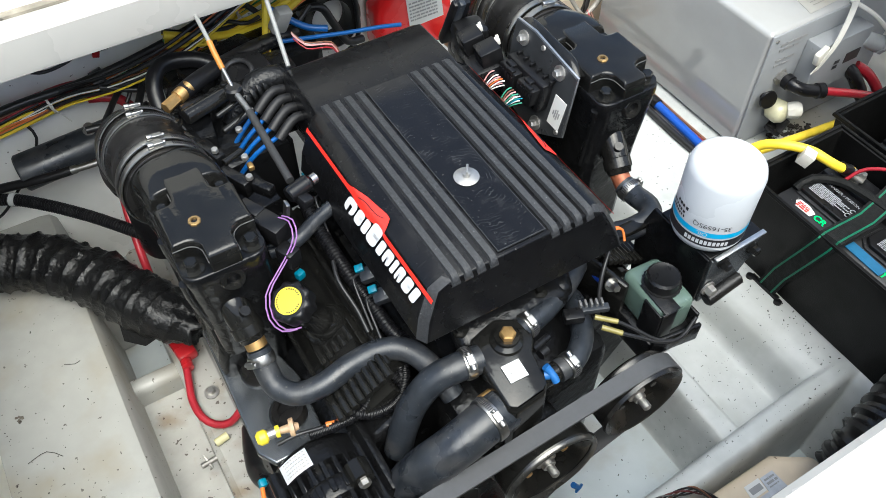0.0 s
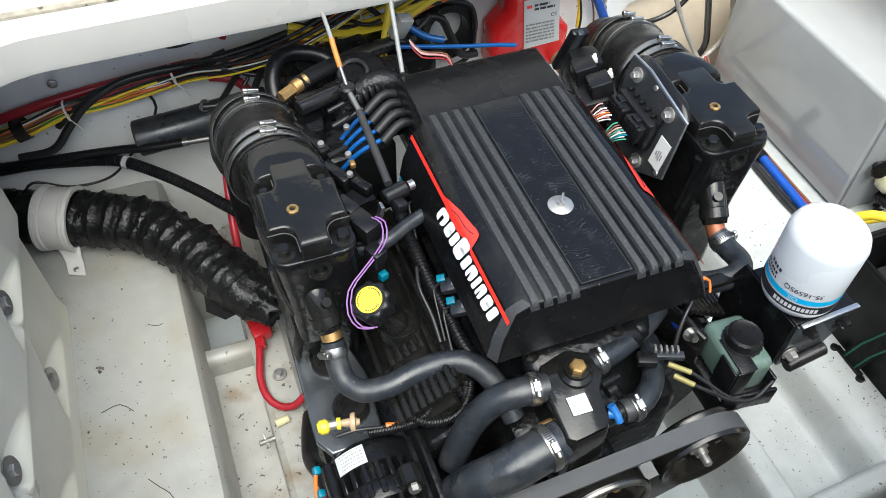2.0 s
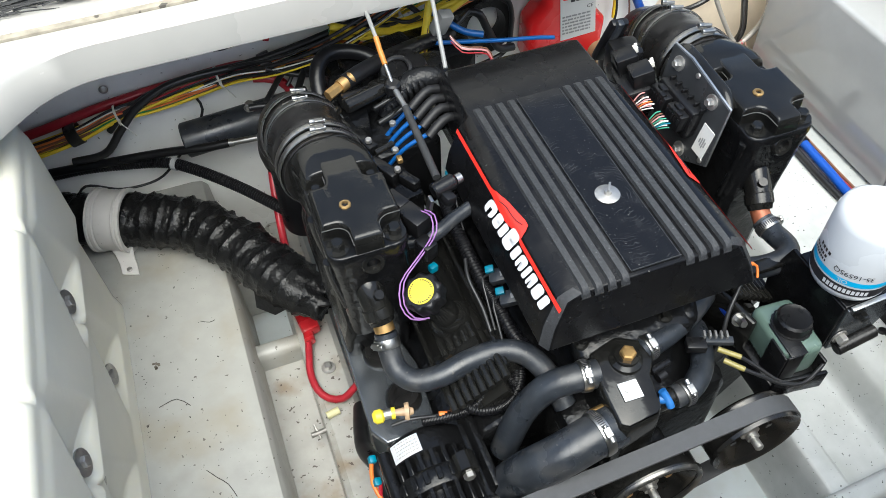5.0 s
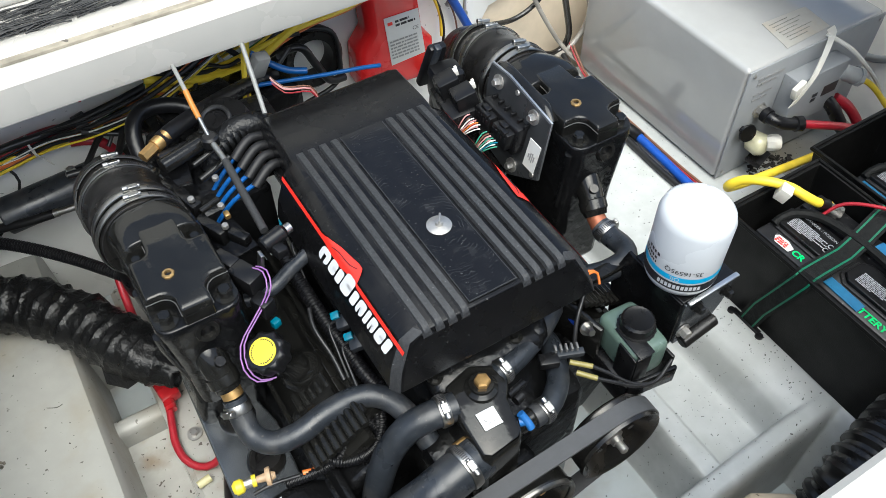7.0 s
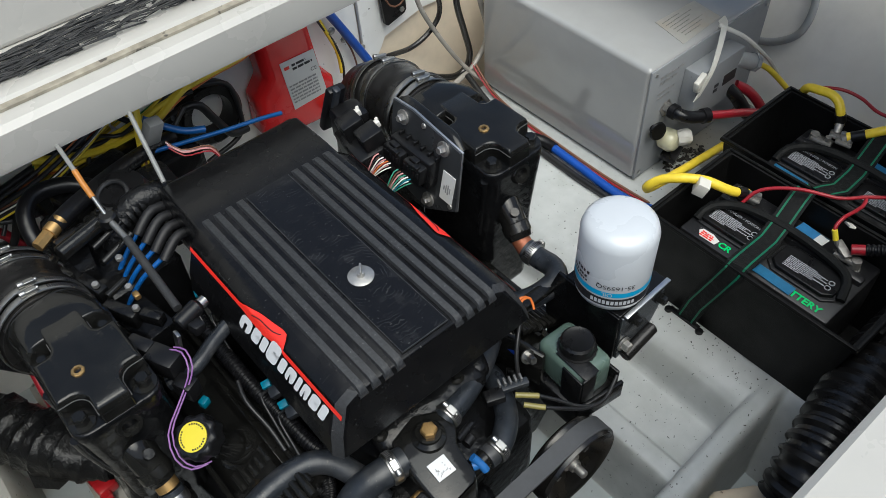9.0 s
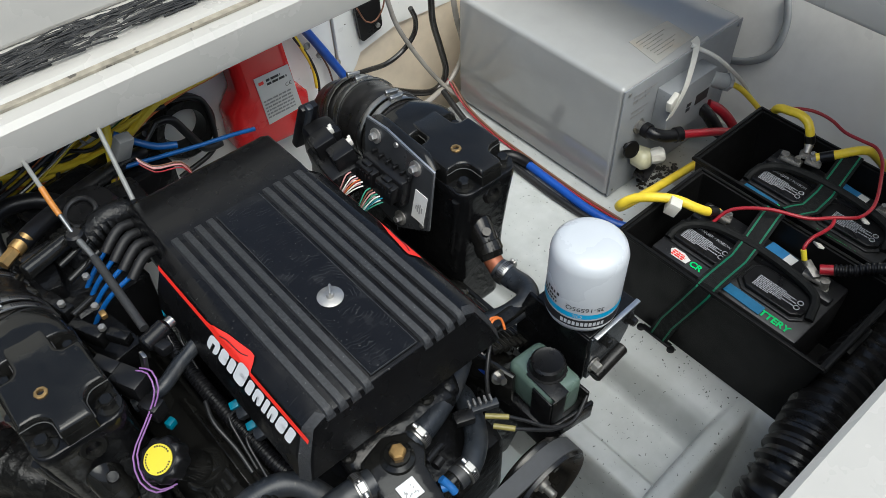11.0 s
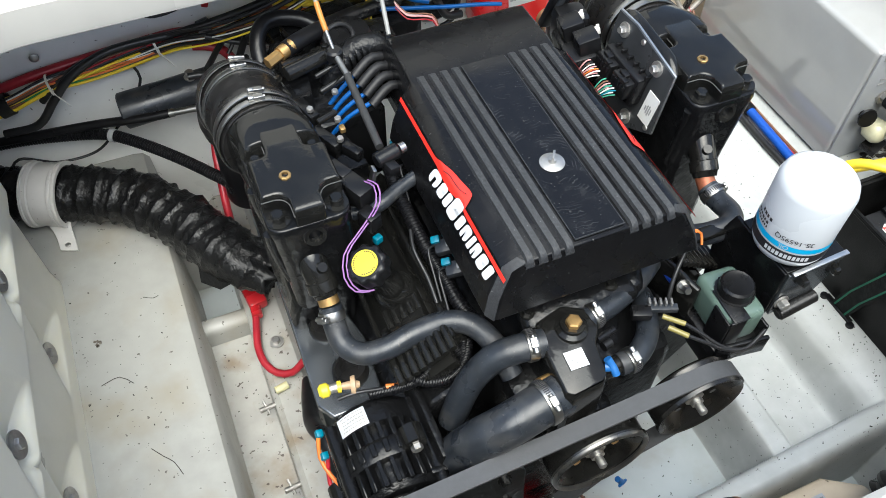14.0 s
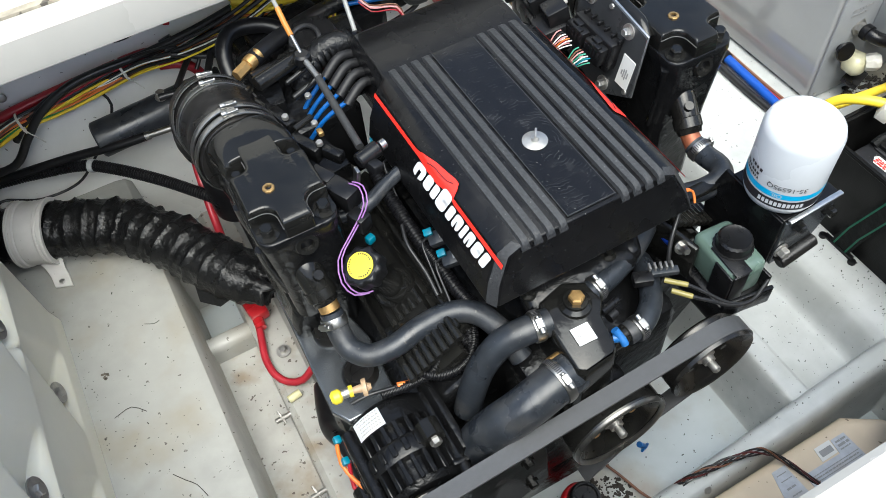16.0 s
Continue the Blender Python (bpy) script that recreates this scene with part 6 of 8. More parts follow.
loft(bm, [[Vector((-0.6685, 0.566, 0.0)) + cd * a + Vector((0, b, 0)) for a, b in ((-0.026, 0.0), (0.022, 0.0), (0.022, 0.006), (-0.026, 0.006))], [Vector((-0.6680, 0.552, -0.015)) + cd * a + Vector((0, b, 0)) for a, b in ((-0.018, 0.0), (0.018, 0.0), (0.018, 0.006), (-0.018, 0.006))], [Vector((-0.6660, 0.538, DECK + 0.007)) + cd * a + Vector((0, b, c)) for a, b, c in ((-0.017, 0.0, 0.0), (0.017, 0.0, 0.0), (0.017, 0.006, -0.005), (-0.017, 0.006, -0.005))], [Vector((-0.6650, 0.513, DECK + 0.005)) + cd * a + Vector((0, b, c)) for a, b, c in ((-0.016, 0.0, 0.0), (0.016, 0.0, 0.0), (0.016, 0.0, -0.004), (-0.016, 0.0, -0.004))]])
part("foot", bm, COLLAR, dc, bevel=0.001)
hexbolt(dc, (-0.665, 0.524, DECK + 0.006), (0, 0, 1), 0.0055, 0.003, material=STEEL_DULL, name="screw")

bm = B()
tube(bm, [(0.385, -0.462, 0.005), (0.43, -0.452, 0.055), (0.50, -0.440, 0.075), (0.58, -0.430, 0.080), (0.67, -0.425, 0.082), (0.78, -0.43, 0.080), (0.95, -0.46, 0.075)], 0.047, n=32, ridges=(0.022, 0.007))
rd = tagged(part("corrugated_duct", bm, RUBBER_DULL), "black corrugated bilge hose lying in front of the battery box", "duct")
bm = B()
box(bm, (0.405, -0.465, -0.005), (0.05, 0.04, 0.03), bev=0.008)
part("duct_foot", bm, PLASTIC, rd)

# ---- tank along the port side ----
tk = thing("side_tank", (-0.85, 0.0, DECK), "milky white polyethylene tank with moulded ribs along the side shelf", "tank")
UPPER, LOWER = (-0.275, -0.020, 0.238), (-0.255, 0.002, 0.258)


def tank_side(y, z):
    """How far the side face lies behind the tank's outermost plane: an overhang half-way up and a fluted pocket over each bolt."""
    set_back = float(np.interp(z, [DECK, 0.0, 0.185, 0.197, 0.206, 0.216, 0.385, 0.405], [0.004, 0.010, 0.015, 0.014, 0.004, 0.0, 0.003, 0.008]))
    for row, z0, z1 in ((UPPER, 0.236, 0.415), (LOWER, 0.012, 0.190)):
        for yb in row:
            if z0 - 0.010 < z < z1:
                half = 0.012 + 0.070 * (z1 - z) / (z1 - z0)
                off = (y - yb - 0.016) / half
                depth = 0.034 * (z1 - z) / (z1 - z0) * min(1.0, max(0.0, (z - z0 + 0.010) / 0.010))
                set_back += depth * max(0.0, 1.0 - abs(off)) ** 0.75
    for yb in UPPER:
        if z > 0.19:
            set_back += 0.010 * math.exp(-(((y - yb + 0.014) / 0.005) ** 2)) * float(np.interp(z, [0.19, 0.20, 0.225, 0.25], [0, 1, 1, 0]))
    return set_back


bm = B()
ys = [-0.70 + 0.006 * k for k in range(199)]
zs = [DECK + 0.0065 * k for k in range(69)]
rows = []
for y in ys:
    end = 0.05 * max(0.0, (y - 0.44) / 0.05) ** 2 if y > 0.44 else 0.0
    ring = [(-0.685 - tank_side(y, z) - end, y, z) for z in zs]
    seam = sum(math.exp(-(((y - yb) / 0.007) ** 2)) for yb in UPPER)
    for ang in (25, 50, 75, 90):
        a = radians(ang)
        ring.append((-0.693 - 0.020 * (1 - math.cos(a)) - end - 0.006 * seam, y, 0.412 + 0.020 * math.sin(a) - 0.006 * seam))
    ring += [(-0.80, y, 0.434 - 0.008 * seam), (-1.10, y, 0.436)]
    rows.append([bm.verts.new(p) for p in ring])
for a, b in zip(rows, rows[1:]):
    for k in range(len(a) - 1):
        bm.faces.new((a[k], b[k], b[k + 1], a[k + 1]))
for end in (rows[0], rows[-1]):
    bm.faces.new(end + [bm.verts.new((-1.10, end[0].co.y, DECK))])
part("tank_body", bm, POLY, tk, smooth=75)
for y, z, x in ((-0.020, 0.258, -0.698), (0.238, 0.258, -0.698), (0.002, 0.035, -0.708), (0.258, 0.035, -0.708), (-0.275, 0.258, -0.698)):
    hexbolt(tk, (x, y, z), (1, -0.1, 0.25), 0.0085, 0.006, washer=0.0185, material=STEEL_DULL, name="washer_bolt")

# ---- tan tank in front ----
ft = thing("front_tank", (0.15, -0.60, -0.2), "tan plastic tank with a scuffed data label, before the bulkhead", "tank")
bm = B()
loft(bm, [[(-0.10, -0.366, z), (0.36, -0.362, z), (0.42, -0.40, z), (0.42, -0.95, z), (-0.10, -0.95, z)] for z in (-0.23, -0.070)] + [[(-0.095, -0.374, -0.060), (0.355, -0.370, -0.060), (0.41, -0.405, -0.060), (0.41, -0.94, -0.060), (-0.095, -0.94, -0.060)]])
part("tank_body", bm, TANK_TAN, ft, bevel=0.006)
bm = B()
prism(bm, [(0.314, -0.385), (0.340, -0.385), (0.344, -0.437), (0.241, -0.438), (0.241, -0.407), (0.311, -0.408)], (0, 0, -0.0600), (1, 0, 0), (0, 1, 0), (0, 0, 0.0010))
lb = part("data_label", bm, TANK_LABEL, ft, "worn blue-white data label")
bars(lb, (0.246, -0.4155, -0.0592), (1, 0, 0), (0, -1, 0), (0, 0, 1), [(0.0, 0.0014, 0.094), (0.004, 0.0022, 0.090), (0.009, 0.0014, 0.094), (0.013, 0.0020, 0.080), (0.0175, 0.0014, 0.094)], GREY_INK, seed=4)
bars(lb, (0.317, -0.390, -0.0592), (1, 0, 0), (0, -1, 0), (0, 0, 1), [(0.0, 0.003, 0.020), (0.006, 0.004, 0.021), (0.013, 0.002, 0.020)], GREY_INK, seed=5)
bm = B()
prism(bm, [(0.282, -0.383), (0.312, -0.383), (0.310, -0.4045), (0.279, -0.405)], (0, 0, -0.0600), (1, 0, 0), (0, 1, 0), (0, 0, 0.0010))
lb = part("code_label", bm, PAPER, ft, "white label with dark code bars")
bars(lb, (0.2845, -0.390, -0.0592), (1, 0, 0), (0, -1, 0), (0, 0, 1), [(0.0, 0.010, 0.023)], GREY_INK, seed=6)
bm = B()
prism(bm, [(0.201, -0.380), (0.226, -0.380), (0.230, -0.444), (0.186, -0.438)], (0, 0, -0.0600), (1, 0, 0), (0, 1, 0), (0, 0, 0.0010))
lb = part("torn_label", bm, TANK_LABEL, ft, "torn blue-white label")
bars(lb, (0.203, -0.388, -0.0592), (1, 0, 0), (0, -1, 0), (0, 0, 1), [(0.0, 0.0016, 0.018), (0.010, 0.0016, 0.020), (0.022, 0.003, 0.016), (0.034, 0.002, 0.018)], GREY_INK, seed=8)

# ---- trim tab ram and transom fittings ----
rm = thing("hydraulic_ram", (-0.40, 0.66, 0.1), "dark grey hydraulic cylinder mounted on the transom", "ram")
bm = B()
cyl(bm, (-0.500, 0.665, 0.128), (-0.25, 0.66, 0.148), 0.034, n=32, bev=0.003)
part("cylinder", bm, RUBBER, rm)
hexbolt(rm, (-0.365, 0.66, 0.170), (0, 0, 1), 0.009, 0.012, washer=0.012, material=STEEL_DULL)

rb = thing("control_box", (0.30, 0.68, 0.1), "red plastic control box with a white instruction label on the transom", "control box")
bm = B()
loft(bm, [[(0.222, y, 0.09), (0.385, y, 0.075), (0.390, y, 0.17), (0.362, y, 0.20), (0.352, y, 0.33), (0.232, y, 0.345), (0.240, y, 0.235), (0.212, y, 0.20), (0.210, y, 0.12)] for y in (0.715, 0.672)] + [[(0.235, 0.66, 0.10), (0.378, 0.66, 0.09), (0.382, 0.66, 0.165), (0.354, 0.66, 0.20), (0.343, 0.66, 0.318), (0.245, 0.66, 0.330), (0.252, 0.66, 0.235), (0.225, 0.66, 0.198), (0.222, 0.66, 0.13)]])
part("casing", bm, RED_GLOSS, rb, bevel=0.010)
bm = B()
prism(bm, [(0.272, 0.262), (0.350, 0.260), (0.364, 0.150), (0.284, 0.146)], (0, 0.6585, 0), (1, 0, 0), (0, 0, 1), (0, -0.0006, 0))
il = part("instruction_label", bm, PAPER, rb)
bars(il, (0.279, 0.6578, 0.25), (1, 0, 0), (0.09, 0, -1), (0, -1, 0), [(0.0, 0.007, 0.012)], RED_DECAL, "emblem_bar")
bars(il, (0.296, 0.6578, 0.25), (1, 0, 0), (0.09, 0, -1), (0, -1, 0), [(0.0, 0.005, 0.032), (0.009, 0.005, 0.045)], INK)
lettering(il, "CE", (0.335, 0.6575, 0.215), (1, 0, 0), (0, 0, 1), (0, -1, 0), 0.012, INK)
bars(il, (0.282, 0.6578, 0.205), (1, 0, 0), (0.09, 0, -1), (0, -1, 0), [(0.008 * k, 0.0035, 0.064) for k in range(6)], GREY_INK)
bm = B()
cyl(bm, (0.375, 0.62, 0.10), (0.375, 0.665, 0.10), 0.022, 0.022, n=20)
tagged(part("rubber_foot", bm, mat("amber plastic", (0.42, 0.30, 0.16), 0.5)), "amber plastic grommet under the red box", "grommet")

# ---- wires, cables and small engine fittings ----
def cable(name, label, pts, r, material, category="cable", ridges=None, group="", n=10, parent=None):
    bm = B()
    tube(bm, pts, r, n=n, step=0.010, ridges=ridges)
    ob = part(name, bm, material, parent, label if parent else "")
    return ob if parent else tagged(ob, label, category, group)


def bundle(name, label, pts, wires, spread, category="wiring", seed=1):
    """A loom: several coloured wires that wander round one line."""
    t = thing(name, pts[0], label, category)
    rnd = random.Random(seed)
    for i, (material, r) in enumerate(wires):
        a, ph = rnd.uniform(0, 6.28), rnd.uniform(0, 6.28)
        out = []
        for k, p in enumerate(pts):
            q = a + 0.5 * math.sin(k * 0.9 + ph)
            rad = spread * (0.35 + 0.65 * ((i * 0.618) % 1.0))
            out.append(Vector(p) + Vector((0, 0.5 * rad * math.cos(q) - 0.3 * rad, rad * math.sin(q))))
        bm = B()
        tube(bm, out, r, n=8, step=0.012)
        part("wire", bm, material, t)
    return t


def zip_tie(at, d, r, tail=(0.02, -0.01, -0.03)):
    bm = B()
    lathe(bm, Vector(at) - Vector(d).normalized() * 0.002, d, [(0, r), (0, r + 0.0012), (0.004, r + 0.0012), (0.004, r)], 20, True)
    box(bm, Vector(at) + Vector((0, -r, 0.004)), (0.005, 0.005, 0.006))
    tube(bm, [Vector(at) + Vector((0, -r, 0)), Vector(at) + Vector((0, -r, 0)) + Vector(tail) * 0.6, Vector(at) + Vector((0, -r, 0)) + Vector(tail)], 0.0012, n=6)
    return tagged(part("cable_tie", bm, WHITE_PLASTIC), "white plastic tie round a wiring loom", "cable tie", "cable ties")


TR = [(-0.86, 0.690, 0.165), (-0.77, 0.690, 0.172), (-0.68, 0.690, 0.185), (-0.60, 0.690, 0.208), (-0.54, 0.690, 0.212), (-0.48, 0.690, 0.220), (-0.40, 0.690, 0.232), (-0.31, 0.690, 0.243), (-0.24, 0.690, 0.250), (-0.18, 0.690, 0.262), (-0.10, 0.685, 0.285), (0.0, 0.68, 0.32), (0.10, 0.68, 0.36), (0.22, 0.68, 0.40)]
W = [(WIRE_YELLOW, 0.0030), (WIRE_YELLOW, 0.0026), (WIRE_GREEN, 0.0022), (WIRE_YELLOW, 0.0026), (WIRE_BROWN, 0.0026), (WIRE_YELLOW, 0.0028), (WIRE_WHITE, 0.0016), (WIRE_RED, 0.0020), (WIRE_YELLOW, 0.0028), (WIRE_BLACK, 0.0026), (WIRE_YELLOW, 0.0022), (WIRE_ORANGE, 0.0018), (WIRE_BLACK, 0.003), (WIRE_YELLOW, 0.0026), (WIRE_BLACK, 0.0024), (GREY_PLASTIC, 0.0018), (WIRE_YELLOW, 0.0024), (WIRE_GREEN, 0.002), (WIRE_BLACK, 0.0022), (WIRE_YELLOW, 0.002), (WIRE_YELLOW, 0.0024), (WIRE_BROWN, 0.002), (WIRE_GREEN, 0.0024), (WIRE_YELLOW, 0.0026), (WIRE_ORANGE, 0.002), (WIRE_GREEN, 0.002), (WIRE_YELLOW, 0.002), (WIRE_RED, 0.0018), (WIRE_YELLOW, 0.0028)]
bundle("wiring_loom", "loom of yellow, green, orange and white wires along the transom", TR, W, 0.019, seed=2)
cable("harness_conduit", "black cable sagging over the transom loom", [(-0.70, 0.675, 0.135), (-0.64, 0.665, 0.145), (-0.60, 0.668, 0.185), (-0.56, 0.672, 0.222), (-0.50, 0.675, 0.250), (-0.44, 0.675, 0.258), (-0.36, 0.675, 0.258), (-0.27, 0.675, 0.268), (-0.20, 0.67, 0.285), (-0.15, 0.665, 0.30), (-0.08, 0.66, 0.33)], 0.0075, WIRE_BLACK)
cable("harness_conduit", "second black cable along the transom loom", [(-0.62, 0.68, 0.18), (-0.58, 0.680, 0.215), (-0.52, 0.682, 0.240), (-0.44, 0.682, 0.250), (-0.34, 0.682, 0.25), (-0.25, 0.682, 0.258)], 0.006, WIRE_BLACK)
cable("battery_lead", "thick dark red battery lead along the transom", [(-0.86, 0.700, 0.190), (-0.76, 0.702, 0.196), (-0.68, 0.704, 0.208), (-0.60, 0.706, 0.220), (-0.45, 0.708, 0.232), (-0.36, 0.704, 0.238), (-0.32, 0.69, 0.228)], 0.009, WIRE_RED)
cable("battery_lead", "thick red battery lead bending down the transom", [(-0.345, 0.675, 0.225), (-0.315, 0.665, 0.222), (-0.29, 0.655, 0.205), (-0.275, 0.64, 0.16), (-0.275, 0.62, 0.10)], 0.009, WIRE_RED)
cable("loose_wire", "thin black wire hanging from the loom", [(-0.455, 0.69, 0.20), (-0.450, 0.685, 0.175), (-0.475, 0.68, 0.13), (-0.52, 0.675, 0.085), (-0.57, 0.672, 0.045), (-0.64, 0.67, 0.045), (-0.70, 0.67, 0.075), (-0.735, 0.67, 0.03)], 0.0026, WIRE_BLACK, "wire")
cable("loose_wire", "thin black wire looped above the loom", [(-0.43, 0.70, 0.305), (-0.40, 0.70, 0.285), (-0.36, 0.70, 0.287), (-0.31, 0.70, 0.305), (-0.26, 0.70, 0.315)], 0.003, WIRE_BLACK, "wire")
bundle("wiring_loom", "thin green and black wires above the main loom", [(-0.30, 0.70, 0.30), (-0.26, 0.695, 0.305), (-0.20, 0.69, 0.32), (-0.12, 0.69, 0.345), (-0.04, 0.69, 0.37)], [(WIRE_GREEN, 0.003), (WIRE_BLACK, 0.003), (WIRE_YELLOW, 0.0022)], 0.010, seed=5)
bm = B()
box(bm, (-0.305, 0.692, 0.292), (0.012, 0.008, 0.012), (0, 20, 0), bev=0.002)
tagged(part("crimp_connector", bm, RED), "small red crimp connector", "connector")
for p, r in (((-0.595, 0.685, 0.205), 0.020), ((-0.405, 0.685, 0.236), 0.020), ((-0.06, 0.68, 0.305), 0.020)):
    zip_tie(p, (1, 0, 0.2), r)
for p in ((-0.69, 0.688, 0.183), (-0.325, 0.686, 0.240)):
    bm = B()
    lathe(bm, Vector(p), (1, 0, 0.25), [(0, 0.018), (0, 0.021), (0.022, 0.021), (0.022, 0.018)], 20, True)
    tagged(part("tape_wrap", bm, RUBBER_DULL), "black tape wrapped round the loom", "tape")
for p in ((-0.605, 0.710, 0.250), (-0.395, 0.712, 0.288), (0.43, 0.716, 0.235), (0.455, 0.712, 0.205), (0.495, 0.712, 0.165)):
    bm = B()
    lathe(bm, p, (0, -1, 0), [(0, 0.0085), (0.002, 0.008), (0.004, 0.005), (0.005, 0)], 14)
    tagged(part("screw_head", bm, STEEL_DULL), "dull pan-head screw in the transom", "screw", "transom screws")

# push-pull cables low on the transom
cable("steering_cable", "black push-pull cable with a bright steel ferrule", [(-0.86, 0.71, 0.090), (-0.77, 0.705, 0.098), (-0.65, 0.68, 0.110), (-0.55, 0.655, 0.122), (-0.47, 0.626, 0.134), (-0.42, 0.612, 0.142)], 0.0085, CONDUIT)
bm = B()
cyl(bm, (-0.425, 0.613, 0.141), (-0.365, 0.596, 0.151), 0.0062, n=16)
cyl(bm, (-0.425, 0.613, 0.141), (-0.412, 0.6095, 0.1432), 0.0078, n=16)
tagged(part("cable_ferrule", bm, STEEL), "bright steel ferrule at a cable end", "ferrule")
cable("cable_conduit", "black split conduit running down toward the exhaust", [(-0.82, 0.712, 0.085), (-0.70, 0.700, 0.092), (-0.60, 0.675, 0.095), (-0.54, 0.650, 0.098), (-0.49, 0.61, 0.096), (-0.43, 0.55, 0.09), (-0.38, 0.49, 0.085), (-0.34, 0.44, 0.08)], 0.0095, CONDUIT, ridges=(0.005, 0.0015), n=12)
bm = B()
lathe(bm, (-0.532, 0.645, 0.0985), (0.8, -0.6, 0), [(0, 0.011), (0, 0.0125), (0.010, 0.0125), (0.010, 0.011)], 18, True)
tagged(part("conduit_band", bm, GREY_PLASTIC), "grey band round the split conduit", "band")

# red lead with its in-line breaker beside the bearer
cable("red_lead", "red battery lead coming down beside the engine bearer", [(-0.345, 0.60, 0.14), (-0.362, 0.55, 0.09), (-0.374, 0.48, 0.02), (-0.378, 0.425, -0.045), (-0.379, 0.370, -0.080)], 0.0075, WIRE_RED)
cable("red_lead", "red battery lead curving under the engine", [(-0.384, 0.298, -0.086), (-0.394, 0.255, -0.091), (-0.400, 0.225, -0.095), (-0.397, 0.190, -0.098), (-0.382, 0.165, -0.099), (-0.358, 0.152, -0.092), (-0.330, 0.156, -0.07)], 0.0068, WIRE_RED)
bk = thing("inline_breaker", (-0.384, 0.30, -0.105), "red moulded in-line breaker on the red lead", "breaker")
bm = B()
box(bm, (-0.379, 0.334, -0.084), (0.034, 0.066, 0.024), (0, 0, 8), bev=0.006)
part("body", bm, RED, bk)
for y, r in ((0.371, 0.010), (0.297, 0.010)):
    bm = B()
    cyl(bm, (-0.378 - (0.006 if y < 0.3 else 0), y - 0.014, -0.086), (-0.378 - (0.004 if y < 0.3 else 0), y + 0.012, -0.084), r, n=16)
    part("sleeve", bm, RED, bk)

# studs, clips and a fuse holder on the bearer
for x, y, z in ((-0.366, 0.231, -0.107),):
    hexbolt(None, (x, y, z), (0, 0, 1), 0.007, 0.008, washer=0.013, material=STEEL_DULL, name="stud_nut")
    tagged(bpy.data.objects["stud_nut"], "zinc nut and washer on the bearer", "nut")
for k, (x, y, z) in enumerate(((-0.408, 0.122, -0.125), (-0.408, -0.032, -0.125))):
    w = thing("wing_screw", (x, y, z), "zinc wing screw in the bearer's side", "screw", "wing screws")
    bm = B()
    cyl(bm, (x + 0.01, y, z), (x - 0.022, y - 0.004, z + 0.003), 0.005, n=10)
    part("shank", bm, LEAD, w)
    bm = B()
    box(bm, (x - 0.010, y, z + 0.002), (0.004, 0.028, 0.009), (25, 0, 12), bev=0.001)
    part("wing", bm, LEAD, w)
bm = B()
cyl(bm, (-0.395, 0.133, -0.100), (-0.372, 0.137, -0.100), 0.007, n=12)
tagged(part("fuse_holder", bm, mat("pale amber plastic", (0.55, 0.52, 0.30), 0.3)), "pale amber glass fuse holder on the bearer", "fuse holder")
cable("engine_hose", "black hose beside the engine bearer", [(-0.338, 0.10, -0.05), (-0.350, 0.05, -0.02), (-0.358, -0.01, 0.02), (-0.350, -0.06, 0.06), (-0.345, -0.10, 0.05), (-0.345, -0.16, 0.0)], 0.013, CONDUIT, "hose", n=16)
for p in ((-0.360, -0.092, 0.150), (-0.362, -0.118, 0.135)):
    bm = B()
    box(bm, p, (0.010, 0.011, 0.010), (10, 20, 0), bev=0.002)
    tagged(part("wire_connector", bm, TEAL), "teal wire connector by the alternator", "connector", "teal connectors")
cable("sense_wire", "orange wire at the alternator", [(-0.362, -0.095, 0.15), (-0.368, -0.115, 0.13), (-0.362, -0.14, 0.12), (-0.352, -0.165, 0.12)], 0.003, WIRE_ORANGE, "wire")
cable("sense_wire", "red wire at the alternator", [(-0.358, -0.12, 0.135), (-0.366, -0.145, 0.11), (-0.360, -0.17, 0.10), (-0.348, -0.18, 0.10)], 0.003, WIRE_RED, "wire")

# throttle linkage, shift cable and its bracket
BOOT_GREY = mat("dull dark grey sleeve", (0.022, 0.022, 0.022), 0.5, var=0.3, scale=90)
SLEEVE_GREY = mat("grey cable sleeve", (0.20, 0.20, 0.19), 0.4, var=0.15, scale=60)
sc = thing("shift_cable", (-0.18, 0.30, 0.43), "grey push rod with an orange sleeve and a clevis", "cable")
bm = B()
tube(bm, [(-0.172, 0.58, 0.50), (-0.178, 0.48, 0.494), (-0.180, 0.42, 0.488), (-0.1815, 0.365, 0.476)], 0.0031, n=14)
part("outer_sleeve", bm, SLEEVE_GREY, sc)
bm = B()
tube(bm, [(-0.1815, 0.368, 0.477), (-0.182, 0.350, 0.467), (-0.1815, 0.330, 0.456)], 0.0040, n=14)
part("orange_sleeve", bm, mat("amber cable sleeve", (0.40, 0.15, 0.02), 0.4, var=0.2, scale=90), sc)
bm = B()
cyl(bm, (-0.1815, 0.332, 0.457), (-0.181, 0.292, 0.440), 0.0028, n=12)
cyl(bm, (-0.1805, 0.288, 0.440), (-0.178, 0.245, 0.437), 0.0044, n=12)
part("bright_rod", bm, STEEL, sc)
bm = B()
cyl(bm, (-0.1785, 0.252, 0.4375), (-0.183, 0.115, 0.432), 0.0054, n=14)
part("grey_rod", bm, BOOT_GREY, sc)
bm = B()
lathe(bm, (-0.181, 0.300, 0.432), (0, 0, 1), [(0, 0.012), (0.012, 0.012), (0.015, 0.009), (0.015, 0)], 18)
part("swivel", bm, PLASTIC, sc)
bm = B()
cyl(bm, (-0.194, 0.100, 0.424), (-0.162, 0.108, 0.426), 0.0105, n=20, bev=0.002)
